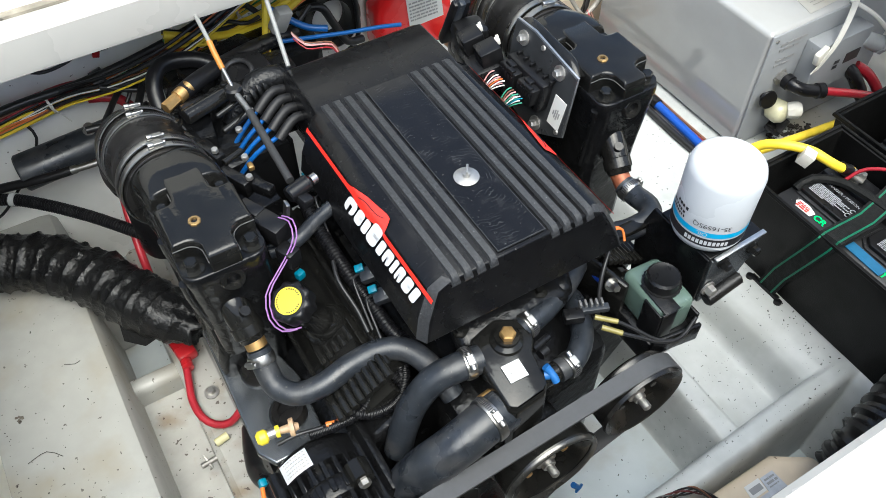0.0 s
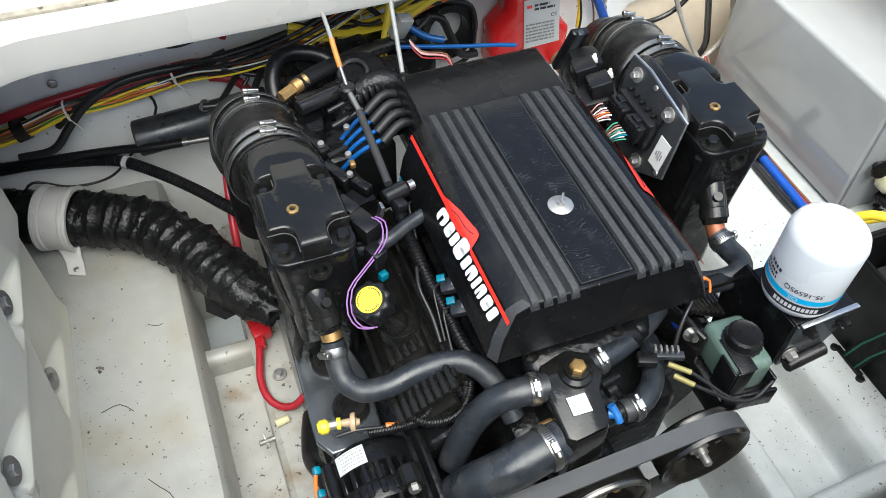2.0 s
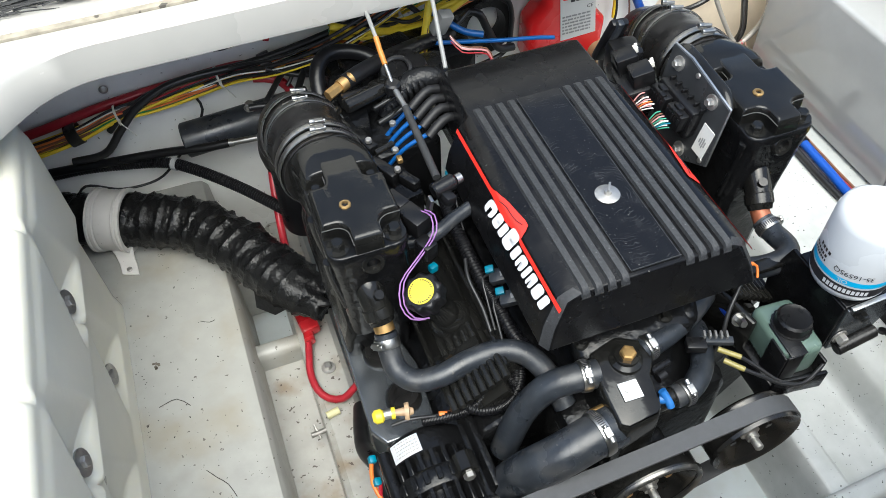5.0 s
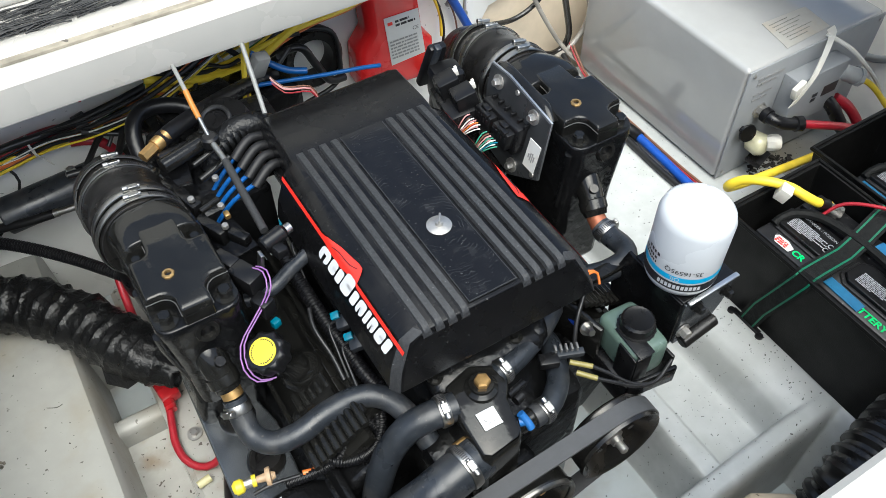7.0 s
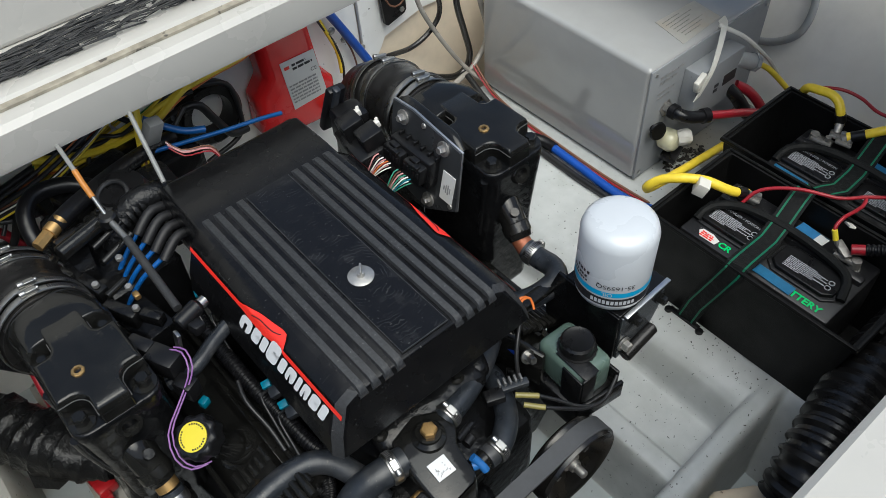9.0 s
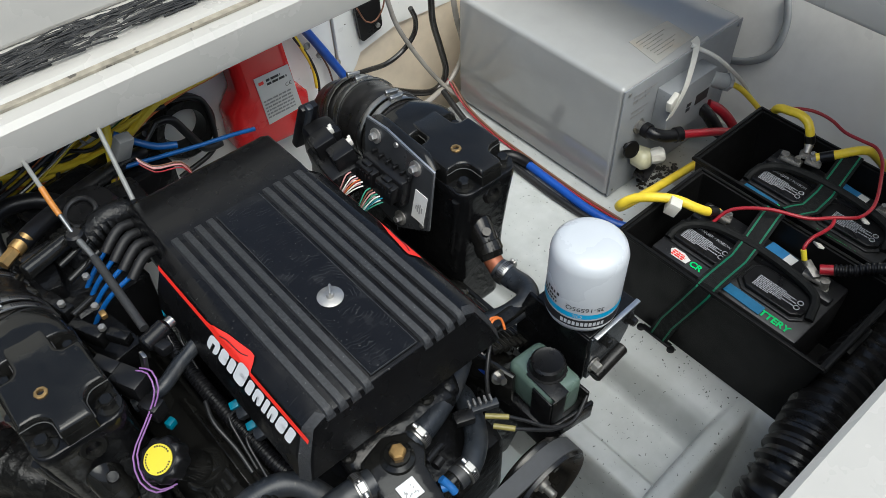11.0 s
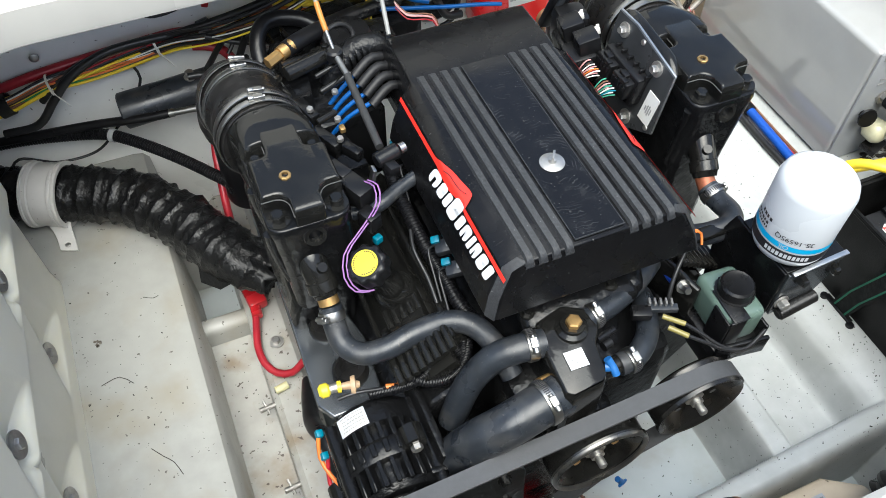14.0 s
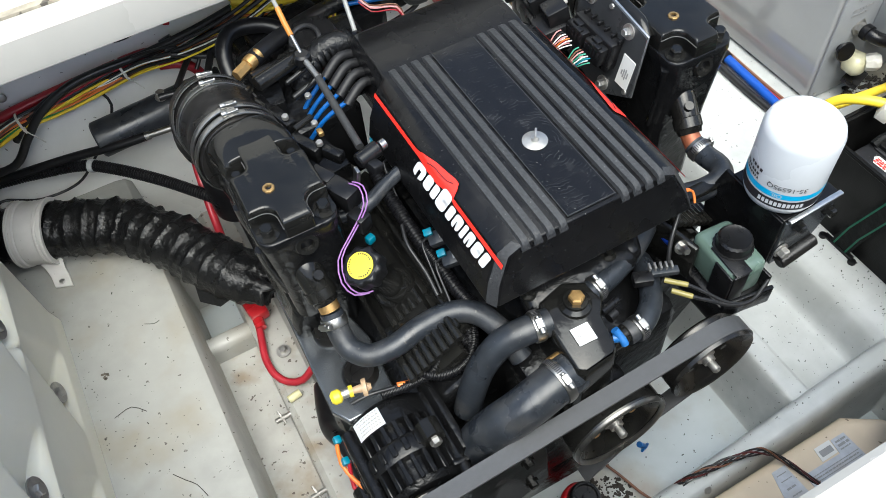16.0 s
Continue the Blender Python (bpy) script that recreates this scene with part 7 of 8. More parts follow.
box(bm, (-0.178, 0.090, 0.418), (0.016, 0.022, 0.014), (0, 10, 15), bev=0.003)
part("clevis_barrel", bm, PLASTIC, sc)
bm = B()
cyl(bm, (-0.160, 0.108, 0.426), (-0.152, 0.110, 0.426), 0.007, n=12)
part("pin_end", bm, STEEL, sc)
bm = B()
box(bm, (-0.203, 0.088, 0.414), (0.005, 0.012, 0.026), (0, 10, 0), bev=0.001)
part("clevis_pin", bm, STEEL, sc)
tc = thing("throttle_cable", (-0.09, 0.36, 0.44), "light grey throttle cable sleeve entering the cover", "cable")
bm = B()
tube(bm, [(-0.05, 0.56, 0.50), (-0.070, 0.46, 0.492), (-0.077, 0.42, 0.484), (-0.092, 0.325, 0.427)], 0.0034, n=12)
part("sleeve", bm, SLEEVE_GREY, tc)
bm = B()
box(bm, (-0.045, 0.47, 0.40), (0.026, 0.02, 0.045), (20, 15, 10), bev=0.004)
tagged(part("harness_plug", bm, SLEEVE_GREY), "grey harness plug with pink and white wires", "connector")
bundle("plug_wires", "thin pink, red and white wires out of the grey plug", [(-0.036, 0.455, 0.378), (-0.022, 0.440, 0.362), (-0.004, 0.430, 0.362), (0.016, 0.425, 0.358), (0.026, 0.420, 0.335), (0.020, 0.415, 0.31)], [(WIRE_PINK, 0.0011), (WIRE_WHITE, 0.0011), (WIRE_RED, 0.0012), (WIRE_BROWN, 0.0012), (WIRE_RED, 0.0011), (WIRE_PINK, 0.0011), (WIRE_BROWN, 0.0011), (WIRE_WHITE, 0.001)], 0.009, seed=8)
tb = thing("throttle_bracket", (-0.215, 0.26, 0.36), "black throttle bracket with rods and small bolts", "bracket")
for p, q, r, m in (((-0.252, 0.300, 0.425), (-0.190, 0.318, 0.425), 0.011, BLACK), ((-0.250, 0.335, 0.405), (-0.205, 0.345, 0.40), 0.012, PLASTIC), ((-0.215, 0.270, 0.405), (-0.165, 0.285, 0.412), 0.005, BLACK), ((-0.235, 0.225, 0.395), (-0.205, 0.235, 0.395), 0.005, BLACK), ((-0.215, 0.288, 0.418), (-0.168, 0.300, 0.425), 0.004, BLACK)):
    bm = B()
    cyl(bm, p, q, r, n=16, bev=0.001)
    part("rod", bm, m, tb)
for c, s, rot in (((-0.240, 0.255, 0.385), (0.016, 0.045, 0.030), (0, 0, 15)), ((-0.230, 0.200, 0.380), (0.016, 0.050, 0.026), (0, 0, 25)), ((-0.215, 0.235, 0.315), (0.05, 0.12, 0.05), (0, 0, 10)), ((-0.255, 0.28, 0.36), (0.03, 0.08, 0.06), (0, 0, 8)), ((-0.240, 0.330, 0.36), (0.05, 0.07, 0.05), (0, 0, -10)), ((-0.205, 0.165, 0.385), (0.014, 0.03, 0.018), (0, 0, 30))):
    bm = B()
    box(bm, c, s, rot, bev=0.003)
    part("arm", bm, BLACK_CAST, tb)
for p in ((-0.208, 0.215, 0.398), (-0.216, 0.182, 0.394), (-0.196, 0.262, 0.404), (-0.238, 0.243, 0.402)):
    hexbolt(tb, p, (0, 0, 1), 0.005, 0.006, material=STEEL_DULL)
bm = B()
box(bm, (-0.205, 0.208, 0.388), (0.008, 0.012, 0.008), bev=0.002)
part("brass_nut", bm, BRASS, tb)
for name, c, sz, rot, bev in (("rear_casting", (-0.195, 0.345, 0.290), (0.13, 0.19, 0.14), 6, 0.015), ("bell_housing", (-0.100, 0.545, 0.235), (0.26, 0.12, 0.15), 6, 0.02), ("rear_cover", (-0.150, 0.425, 0.315), (0.20, 0.07, 0.10), 0, 0.015), ("rear_flange", (-0.145, 0.520, 0.3265), (0.13, 0.05, 0.03), 14, 0.008)):
    bm = B()
    box(bm, c, sz, (0, 0, rot), bev=bev)
    part(name, bm, BLACK_CAST, eng)
for c, sz, rot in (((-0.248, 0.372, 0.372), (0.030, 0.018, 0.026), (0, 0, 20)), ((-0.212, 0.392, 0.372), (0.020, 0.030, 0.022), (0, 0, 10)), ((-0.176, 0.372, 0.378), (0.030, 0.020, 0.030), (0, 0, -15)), ((-0.262, 0.310, 0.392), (0.012, 0.050, 0.012), (0, 0, 18)), ((-0.160, 0.335, 0.372), (0.024, 0.034, 0.020), (0, 0, 15)), ((-0.190, 0.352, 0.402), (0.014, 0.030, 0.010), (0, 12, 40))):
    bm = B()
    box(bm, c, sz, rot, bev=0.004)
    part("casting_lug", bm, BLACK, tb)
for p in ((-0.248, 0.372, 0.385), (-0.212, 0.396, 0.383), (-0.176, 0.372, 0.393), (-0.262, 0.325, 0.398)):
    hexbolt(tb, p, (0, 0, 1), 0.0055, 0.006, washer=0.008, material=BLACK)
ts = thing("position_sensor", (-0.226, 0.075, 0.38), "black plastic position sensor on the manifold flank", "sensor")
for c, s, rot in (((-0.226, 0.085, 0.398), (0.026, 0.040, 0.030), (0, 0, 25)), ((-0.238, 0.118, 0.402), (0.018, 0.034, 0.024), (0, 0, 25)), ((-0.222, 0.052, 0.378), (0.020, 0.026, 0.026), (0, 0, 25))):
    bm = B()
    box(bm, c, s, rot, bev=0.003)
    part("sensor_block", bm, PLASTIC, ts)
for off in (0.0, 0.005):
    cable("sensor_wire", "purple sensor wire looping to the valve cover", [(-0.216 + off, 0.085, 0.412), (-0.208 + off, 0.070, 0.415), (-0.212 + off, 0.052, 0.405), (-0.226 + off, 0.044, 0.390), (-0.248 + off, 0.034, 0.375), (-0.268 + off, 0.022, 0.362), (-0.276 + off, 0.000, 0.346), (-0.268 + off, -0.016, 0.334), (-0.250 + off, -0.020, 0.330)], 0.0011, WIRE_PURPLE, "wire")

# distributor side: hoses, plug leads, boots
BOOT = mat("matt rubber boot", (0.010, 0.010, 0.011), 0.5, var=0.3, scale=80, bump=0.1, spec=0.35)
cable("vacuum_hose", "black hose bend with a brass end", [(-0.252, 0.40, 0.30), (-0.262, 0.45, 0.335), (-0.252, 0.485, 0.362), (-0.222, 0.505, 0.366), (-0.17, 0.495, 0.355), (-0.13, 0.45, 0.33)], 0.0125, CONDUIT, "hose", n=18)
cable("fuel_hose", "thick black fuel hose toward the back of the engine", [(-0.238, 0.358, 0.418), (-0.21, 0.380, 0.412), (-0.165, 0.425, 0.388), (-0.12, 0.470, 0.362), (-0.06, 0.515, 0.335), (0.0, 0.55, 0.31)], 0.0128, CONDUIT, "hose", n=20)
bm = B()
cyl(bm, (-0.268, 0.342, 0.416), (-0.246, 0.354, 0.418), 0.0085, n=6)
cyl(bm, (-0.247, 0.353, 0.418), (-0.226, 0.364, 0.420), 0.0105, n=18)
tagged(part("brass_elbow", bm, BRASS), "brass hose end behind the bellows", "fitting")
loom = cable("ignition_conduit", "loom wrapped in shiny black tape behind the cover", [(-0.185, 0.330, 0.360), (-0.165, 0.338, 0.388), (-0.140, 0.342, 0.404), (-0.115, 0.338, 0.408), (-0.085, 0.335, 0.395)], 0.0175, DUCT, "loom", n=20)
for k in range(9):
    bm = B()
    p = Vector((-0.170, 0.337, 0.384)).lerp(Vector((-0.098, 0.339, 0.404)), k / 8) + Vector((0, 0, 0.007 * math.sin(k / 8 * math.pi)))
    lathe(bm, p, (1, 0.05, 0.35 - 0.07 * k), [(0, 0.0176), (0.001, 0.0188), (0.006, 0.0184), (0.007, 0.0176)], 24, True)
    part("tape_turn", bm, DUCT, loom)
bm = B()
loop = [Vector((-0.150, 0.385, 0.398)) + Vector((0.021 * math.cos(a), 0.024 * math.sin(a), 0.006 * math.sin(a + 1))) for a in [0.5 * k for k in range(14)]]
tube(bm, loop, 0.0036, n=8, step=0.006)
tagged(part("wire_coil", bm, WIRE_BLACK), "small coil of black wire beside the taped loom", "wire")
rng = random.Random(31)
for k in range(7):
    x0 = -0.30 + 0.022 * k
    pts = [(x0 + 0.06 * j + rng.uniform(-0.012, 0.012), 0.60 + rng.uniform(-0.05, 0.05), 0.27 + 0.012 * j + rng.uniform(-0.03, 0.03)) for j in range(-1, 5)]
    cable("engine_harness", "black harness cable behind the engine", pts, rng.uniform(0.0032, 0.0065), WIRE_BLACK, "cable", group="harness cables")
for k in range(4):
    top = Vector((-0.152 + 0.002 * k, 0.298 - 0.020 * k, 0.400 - 0.002 * k))
    cable("plug_lead", "blue spark plug lead running down to the cylinder head", [(-0.215, 0.290 - 0.014 * k, 0.338), (-0.185, 0.294 - 0.017 * k, 0.372), top], 0.0034, WIRE_LBLUE, "lead", group="spark plug leads")
    bm = B()
    tube(bm, [top + Vector((-0.006, -0.002, -0.006)), top + Vector((0.012, 0.006, 0.004)), top + Vector((0.028, 0.012, 0.008)), top + Vector((0.048, 0.014, 0.002))], 0.0070, n=12)
    tagged(part("lead_boot", bm, BOOT), "black rubber boot on a spark plug lead", "boot", "lead boots")
bm = B()
lathe(bm, (-0.135, 0.40, 0.30), (0, 0, 1), [(0, 0.05), (0.05, 0.05), (0.07, 0.045), (0.095, 0.035), (0.10, 0)], 28)
tagged(part("distributor", bm, PLASTIC), "black distributor cap at the rear of the engine", "distributor")
cable("fuel_rail_hose", "grey rubber hose under the cover's edge", [(-0.235, 0.09, 0.352), (-0.20, 0.085, 0.358), (-0.165, 0.10, 0.362), (-0.12, 0.115, 0.365)], 0.0095, RUBBER, "hose", n=16)
cable("engine_conduit", "black corrugated conduit along the cylinder head", [(-0.150, 0.20, 0.325), (-0.155, 0.14, 0.318), (-0.154, 0.09, 0.308), (-0.150, 0.04, 0.295), (-0.143, -0.01, 0.282), (-0.137, -0.05, 0.272), (-0.12, -0.09, 0.26)], 0.0088, CONDUIT, "conduit", ridges=(0.005, 0.0014), n=12)
for x, y, z in ((-0.131, 0.022, 0.312), (-0.129, -0.010, 0.302), (-0.118, 0.155, 0.335), (-0.126, 0.185, 0.338)):
    c = thing("injector_plug", (x, y, z - 0.02), "grey injector plug with a teal clip", "connector", "injector plugs")
    bm = B()
    box(bm, (x, y, z), (0.026, 0.020, 0.016), (15, -20, -20), bev=0.003)
    part("shell", bm, RUBBER, c)
    bm = B()
    box(bm, (x - 0.010, y + 0.010, z + 0.008), (0.012, 0.010, 0.006), (15, -20, -20), bev=0.001)
    part("clip", bm, TEAL, c)
    bm = B()
    box(bm, (x + 0.003, y - 0.003, z + 0.0085), (0.006, 0.007, 0.003), (15, -20, -20))
    part("window", bm, GREY_INK, c)
    cable("plug_wire", "", [(x - 0.008, y + 0.006, z), (x - 0.024, y + 0.0, z + 0.006), (x - 0.028, y - 0.03, z - 0.01), (x - 0.030, y - 0.06, z - 0.03)], 0.0019, WIRE_BLACK, parent=c)
bm = B()
box(bm, (-0.212, 0.058, 0.325), (0.012, 0.010, 0.012), (0, 0, 20), bev=0.002)
tagged(part("wire_connector", bm, TEAL), "teal wire connector behind the oil cap", "connector", "teal connectors")

# loose loom at the front of the engine
cable("loom_loop", "black corrugated loom looped over the front of the engine", [(-0.285, -0.090, 0.205), (-0.25, -0.098, 0.21), (-0.215, -0.100, 0.218), (-0.188, -0.085, 0.232), (-0.196, -0.066, 0.240), (-0.222, -0.066, 0.236), (-0.232, -0.088, 0.226), (-0.21, -0.108, 0.216), (-0.175, -0.112, 0.215), (-0.15, -0.098, 0.228), (-0.14, -0.075, 0.24), (-0.145, -0.05, 0.25)], 0.0062, CONDUIT, "conduit", ridges=(0.004, 0.001), n=10)
cable("loom_loop", "black loom rising behind the coolant hose", [(-0.165, -0.115, 0.21), (-0.148, -0.085, 0.235), (-0.148, -0.06, 0.258), (-0.158, -0.05, 0.262), (-0.165, -0.07, 0.245), (-0.150, -0.10, 0.22)], 0.0062, CONDUIT, "conduit", ridges=(0.004, 0.001), n=10)
cable("ground_wire", "thin black wire with an orange sleeve by the alternator", [(-0.325, -0.085, 0.212), (-0.300, -0.088, 0.218), (-0.268, -0.092, 0.212), (-0.245, -0.095, 0.210)], 0.0025, WIRE_BLACK, "wire")
bm = B()
cyl(bm, (-0.262, -0.092, 0.213), (-0.244, -0.096, 0.210), 0.004, n=12)
tagged(part("sleeve", bm, WIRE_ORANGE), "orange heat-shrink sleeve on a wire", "sleeve")
cable("breather_tube", "thin black tube beside the conduit", [(-0.165, 0.06, 0.32), (-0.172, 0.03, 0.315), (-0.168, -0.01, 0.30), (-0.168, -0.04, 0.285)], 0.0028, WIRE_BLACK, "tube")

# right front: fuse comb, ring terminals, bracket arm
fc = thing("wire_comb", (0.12, -0.165, 0.27), "grey toothed wire comb on the pump bracket", "clip")
bm = B()
box(bm, (0.095, -0.162, 0.292), (0.042, 0.010, 0.008), (0, 0, -22), bev=0.001)
part("spine", bm, RUBBER, fc)
for k in range(5):
    bm = B()
    box(bm, (0.082 + 0.0066 * k, -0.151 - 0.0028 * k, 0.296), (0.0032, 0.010, 0.012), (0, 0, -22), bev=0.001)
    part("tooth", bm, mat("dark grey comb", (0.10, 0.10, 0.10), 0.5) if k == 0 else MATS["dark grey comb"], fc)
bm = B()
box(bm, (0.068, -0.157, 0.290), (0.026, 0.018, 0.013), (0, 0, -22), bev=0.002)
part("holder", bm, PLASTIC, fc)
for k in range(2):
    y = -0.176 - 0.017 * k
    bm = B()
    cyl(bm, (0.086 - 0.002 * k, y, 0.298), (0.108 - 0.006 * k, y - 0.020, 0.296), 0.0036, n=12)
    tagged(part("butt_connector", bm, mat("olive sleeve %d" % k, (0.20, 0.17, 0.05), 0.4)), "olive heat-shrink butt connector on a wire", "connector", "butt connectors")
    cable("pump_wire", "thin black wire to the pump", [(0.108 - 0.006 * k, y - 0.020, 0.296), (0.125, y - 0.034, 0.285), (0.150, -0.232 - 0.004 * k, 0.268), (0.185, -0.240, 0.256), (0.222, -0.228, 0.262)], 0.0025, WIRE_BLACK, "wire")
for off in (0.0, 0.004):
    cable("sender_wire", "thin orange-red wire by the cover", [(0.158, -0.098 + off, 0.308), (0.166, -0.096 + off, 0.322), (0.180, -0.092 + off, 0.328), (0.192, -0.094, 0.322), (0.190, -0.104, 0.31)], 0.0018, WIRE_ORANGE, "wire")
cable("sender_wire", "thin black wire by the pump", [(0.165, -0.105, 0.32), (0.145, -0.12, 0.315), (0.128, -0.135, 0.295), (0.118, -0.15, 0.27)], 0.003, WIRE_BLACK, "wire")
bm = B()
box(bm, (0.200, -0.085, 0.302), (0.13, 0.020, 0.010), (0, 0, -2), bev=0.004)
box(bm, (0.146, -0.118, 0.262), (0.010, 0.085, 0.07), (0, 0, 12), bev=0.004)
tagged(part("pump_bracket", bm, BLACK), "black cast arm carrying the pump", "bracket")
hexbolt(None, (0.140, -0.143, 0.292), (-0.2, -0.8, 0.5), 0.006, 0.016, washer=0.010, material=STEEL, name="bright_bolt")
tagged(bpy.data.objects["bright_bolt"], "bright bolt through the pump arm", "bolt")
PALE_GREEN = mat("pale green wire", (0.05, 0.26, 0.17), 0.45, var=0.2)
wires = [WIRE_WHITE, WIRE_PINK, WIRE_RED, WIRE_WHITE, WIRE_BLACK, WIRE_BROWN, WIRE_WHITE, WIRE_ORANGE, WIRE_PINK, WIRE_WHITE, WIRE_BLACK, WIRE_PINK]
for y0, z0, cols, label in ((0.188, 0.386, wires, "white, pink and red wires into the control module"), (0.143, 0.386, [PALE_GREEN, WIRE_WHITE, PALE_GREEN, WIRE_PINK, PALE_GREEN, WIRE_BLACK, TEAL, WIRE_WHITE, PALE_GREEN, WIRE_PINK, WIRE_BROWN, PALE_GREEN], "green, white and pink wires into the control module")):
    mw = thing("module_wires", (0.18, y0, z0), label, "wiring")
    for k, m in enumerate(cols):
        a, b = (k % 6 - 2.5) * 0.0055, (k // 6) * 0.008
        bm = B()
        tube(bm, [(0.176, y0 + a, z0 + b), (0.168, y0 + a * 0.9 + 0.002, z0 + b - 0.001), (0.158, y0 + a * 0.6 + 0.006, z0 - 0.010 + b * 0.5), (0.150, y0 + 0.014 + a * 0.3, z0 - 0.030), (0.150, y0 + 0.020 + a * 0.2, z0 - 0.06)], 0.0010, n=6, step=0.008)
        part("wire", bm, m, mw)

# pipes along the deck by the heater
bm = B()
cyl(bm, (0.330, 0.090, 0.392), (0.352, 0.098, 0.388), 0.009, n=6)
cyl(bm, (0.350, 0.097, 0.388), (0.362, 0.101, 0.386), 0.006, n=12)
tagged(part("pipe_stub", bm, STEEL_DULL), "short zinc pipe stub on the manifold's flank", "fitting")
pp = thing("water_pipe", (0.70, 0.26, -0.03), "blue water pipe with a black elbow on the white deck", "pipe")
bm = B()
tube(bm, [(0.712, 0.350, -0.012), (0.711, 0.26, -0.015), (0.708, 0.17, -0.016), (0.716, 0.11, -0.018), (0.74, 0.06, -0.02)], 0.0095, n=18)
part("blue_tube", bm, WIRE_BLUE, pp)
bm = B()
tube(bm, [(0.628, 0.402, 0.002), (0.665, 0.396, 0.0), (0.700, 0.384, -0.006), (0.711, 0.360, -0.011), (0.712, 0.338, -0.012)], 0.0125, n=18)
part("elbow", bm, CONDUIT, pp, "black plastic elbow")
bm = B()
lathe(bm, (0.632, 0.402, 0.002), (1, -0.1, 0), [(0, 0.0165), (0.012, 0.0165), (0.014, 0.013)], 8)
part("nut", bm, CONDUIT, pp)
cable("deck_cable", "black cable along the heater's foot", [(0.73, 0.64, 0.01), (0.712, 0.55, -0.008), (0.700, 0.45, -0.020), (0.692, 0.33, -0.021), (0.690, 0.21, -0.021), (0.700, 0.12, -0.022), (0.73, 0.05, -0.022)], 0.007, WIRE_BLACK, "cable", n=12)
cable("deck_wire", "thin red wire along the heater's foot", [(0.76, 0.66, 0.02), (0.748, 0.58, -0.015), (0.738, 0.48, -0.025), (0.733, 0.36, -0.026), (0.731, 0.22, -0.026), (0.738, 0.10, -0.026)], 0.0022, WIRE_RED, "wire", n=8)
cable("deck_wire", "thin brown wire along the heater's foot", [(0.768, 0.66, 0.02), (0.754, 0.58, -0.015), (0.744, 0.48, -0.025), (0.740, 0.36, -0.026), (0.738, 0.22, -0.026), (0.744, 0.10, -0.026)], 0.0030, WIRE_BROWN, "wire", n=8)

# transom fittings behind the engine
gr = thing("transom_grommet", (0.118, 0.70, 0.20), "black rubber ring grommet on the transom", "grommet")
bm = B()
lathe(bm, (0.125, 0.715, 0.205), (0, -1, 0.1), [(0, 0.062), (0.012, 0.066), (0.030, 0.064), (0.036, 0.058), (0.034, 0.042), (0.01, 0.038), (0.0, 0.038)], 36, True)
part("ring", bm, RUBBER_DULL, gr)
YL = [(-0.20, 0.63, 0.325), (-0.14, 0.62, 0.310), (-0.088, 0.62, 0.308), (-0.04, 0.62, 0.312), (0.0, 0.62, 0.320), (0.052, 0.63, 0.332), (0.12, 0.64, 0.338), (0.20, 0.66, 0.332), (0.26, 0.68, 0.335)]
bundle("cable_bunch", "bunch of yellow and green cables behind the engine", YL, [(WIRE_YELLOW, 0.0065), (WIRE_YELLOW, 0.005), (WIRE_GREEN, 0.004), (WIRE_YELLOW, 0.007), (WIRE_BLACK, 0.004), (WIRE_YELLOW, 0.004), (WIRE_ORANGE, 0.003)], 0.026, seed=6)
bundle("cable_bunch", "yellow cables dropping behind the cover", [(-0.02, 0.58, 0.44), (-0.035, 0.56, 0.39), (-0.05, 0.54, 0.35), (-0.065, 0.52, 0.30)], [(WIRE_YELLOW, 0.006), (WIRE_YELLOW, 0.004), (WIRE_BROWN, 0.003), (WIRE_BLACK, 0.004), (WIRE_YELLOW, 0.004)], 0.022, seed=7)
bundle("cable_bunch", "black and orange wires under the hatch lip", [(-0.46, 0.69, 0.225), (-0.38, 0.67, 0.25), (-0.30, 0.63, 0.275), (-0.22, 0.60, 0.31), (-0.14, 0.60, 0.34), (-0.06, 0.60, 0.38), (0.04, 0.60, 0.43)], [(WIRE_BLACK, 0.004), (WIRE_BLACK, 0.003), (WIRE_ORANGE, 0.0016), (WIRE_BROWN, 0.0016), (WIRE_WHITE, 0.0013), (WIRE_RED, 0.0015), (WIRE_YELLOW, 0.0018), (WIRE_BLACK, 0.003)], 0.022, seed=9)
cable("blue_hose", "light blue hose behind the cover", [(-0.115, 0.47, 0.27), (-0.110, 0.50, 0.315), (-0.085, 0.515, 0.335), (-0.04, 0.515, 0.328), (0.02, 0.51, 0.318), (0.08, 0.505, 0.308), (0.14, 0.50, 0.300), (0.18, 0.50, 0.29)], 0.0038, WIRE_LBLUE, "hose", n=14)
cable("blue_cable", "blue cable crossing the yellow bunch", [(-0.03, 0.56, 0.36), (-0.005, 0.545, 0.34), (0.02, 0.53, 0.325), (0.05, 0.52, 0.318)], 0.006, WIRE_LBLUE, "cable", n=12)
cable("coil_wire", "black cable looped beside the grommet", [(0.06, 0.68, 0.29), (0.12, 0.675, 0.285), (0.165, 0.672, 0.265), (0.175, 0.67, 0.21), (0.16, 0.665, 0.15), (0.08, 0.66, 0.13)], 0.005, WIRE_BLACK)
cable("coil_wire", "black cable hooked over the grommet", [(0.03, 0.67, 0.255), (0.09, 0.655, 0.268), (0.115, 0.65, 0.225), (0.14, 0.65, 0.175), (0.175, 0.655, 0.165)], 0.008, WIRE_BLACK)
cable("blue_pipe", "deep blue pipe on the transom", [(0.385, 0.705, 0.345), (0.42, 0.705, 0.290), (0.455, 0.705, 0.225), (0.485, 0.700, 0.165), (0.51, 0.69, 0.11)], 0.0095, WIRE_BLUE, "pipe", n=14)
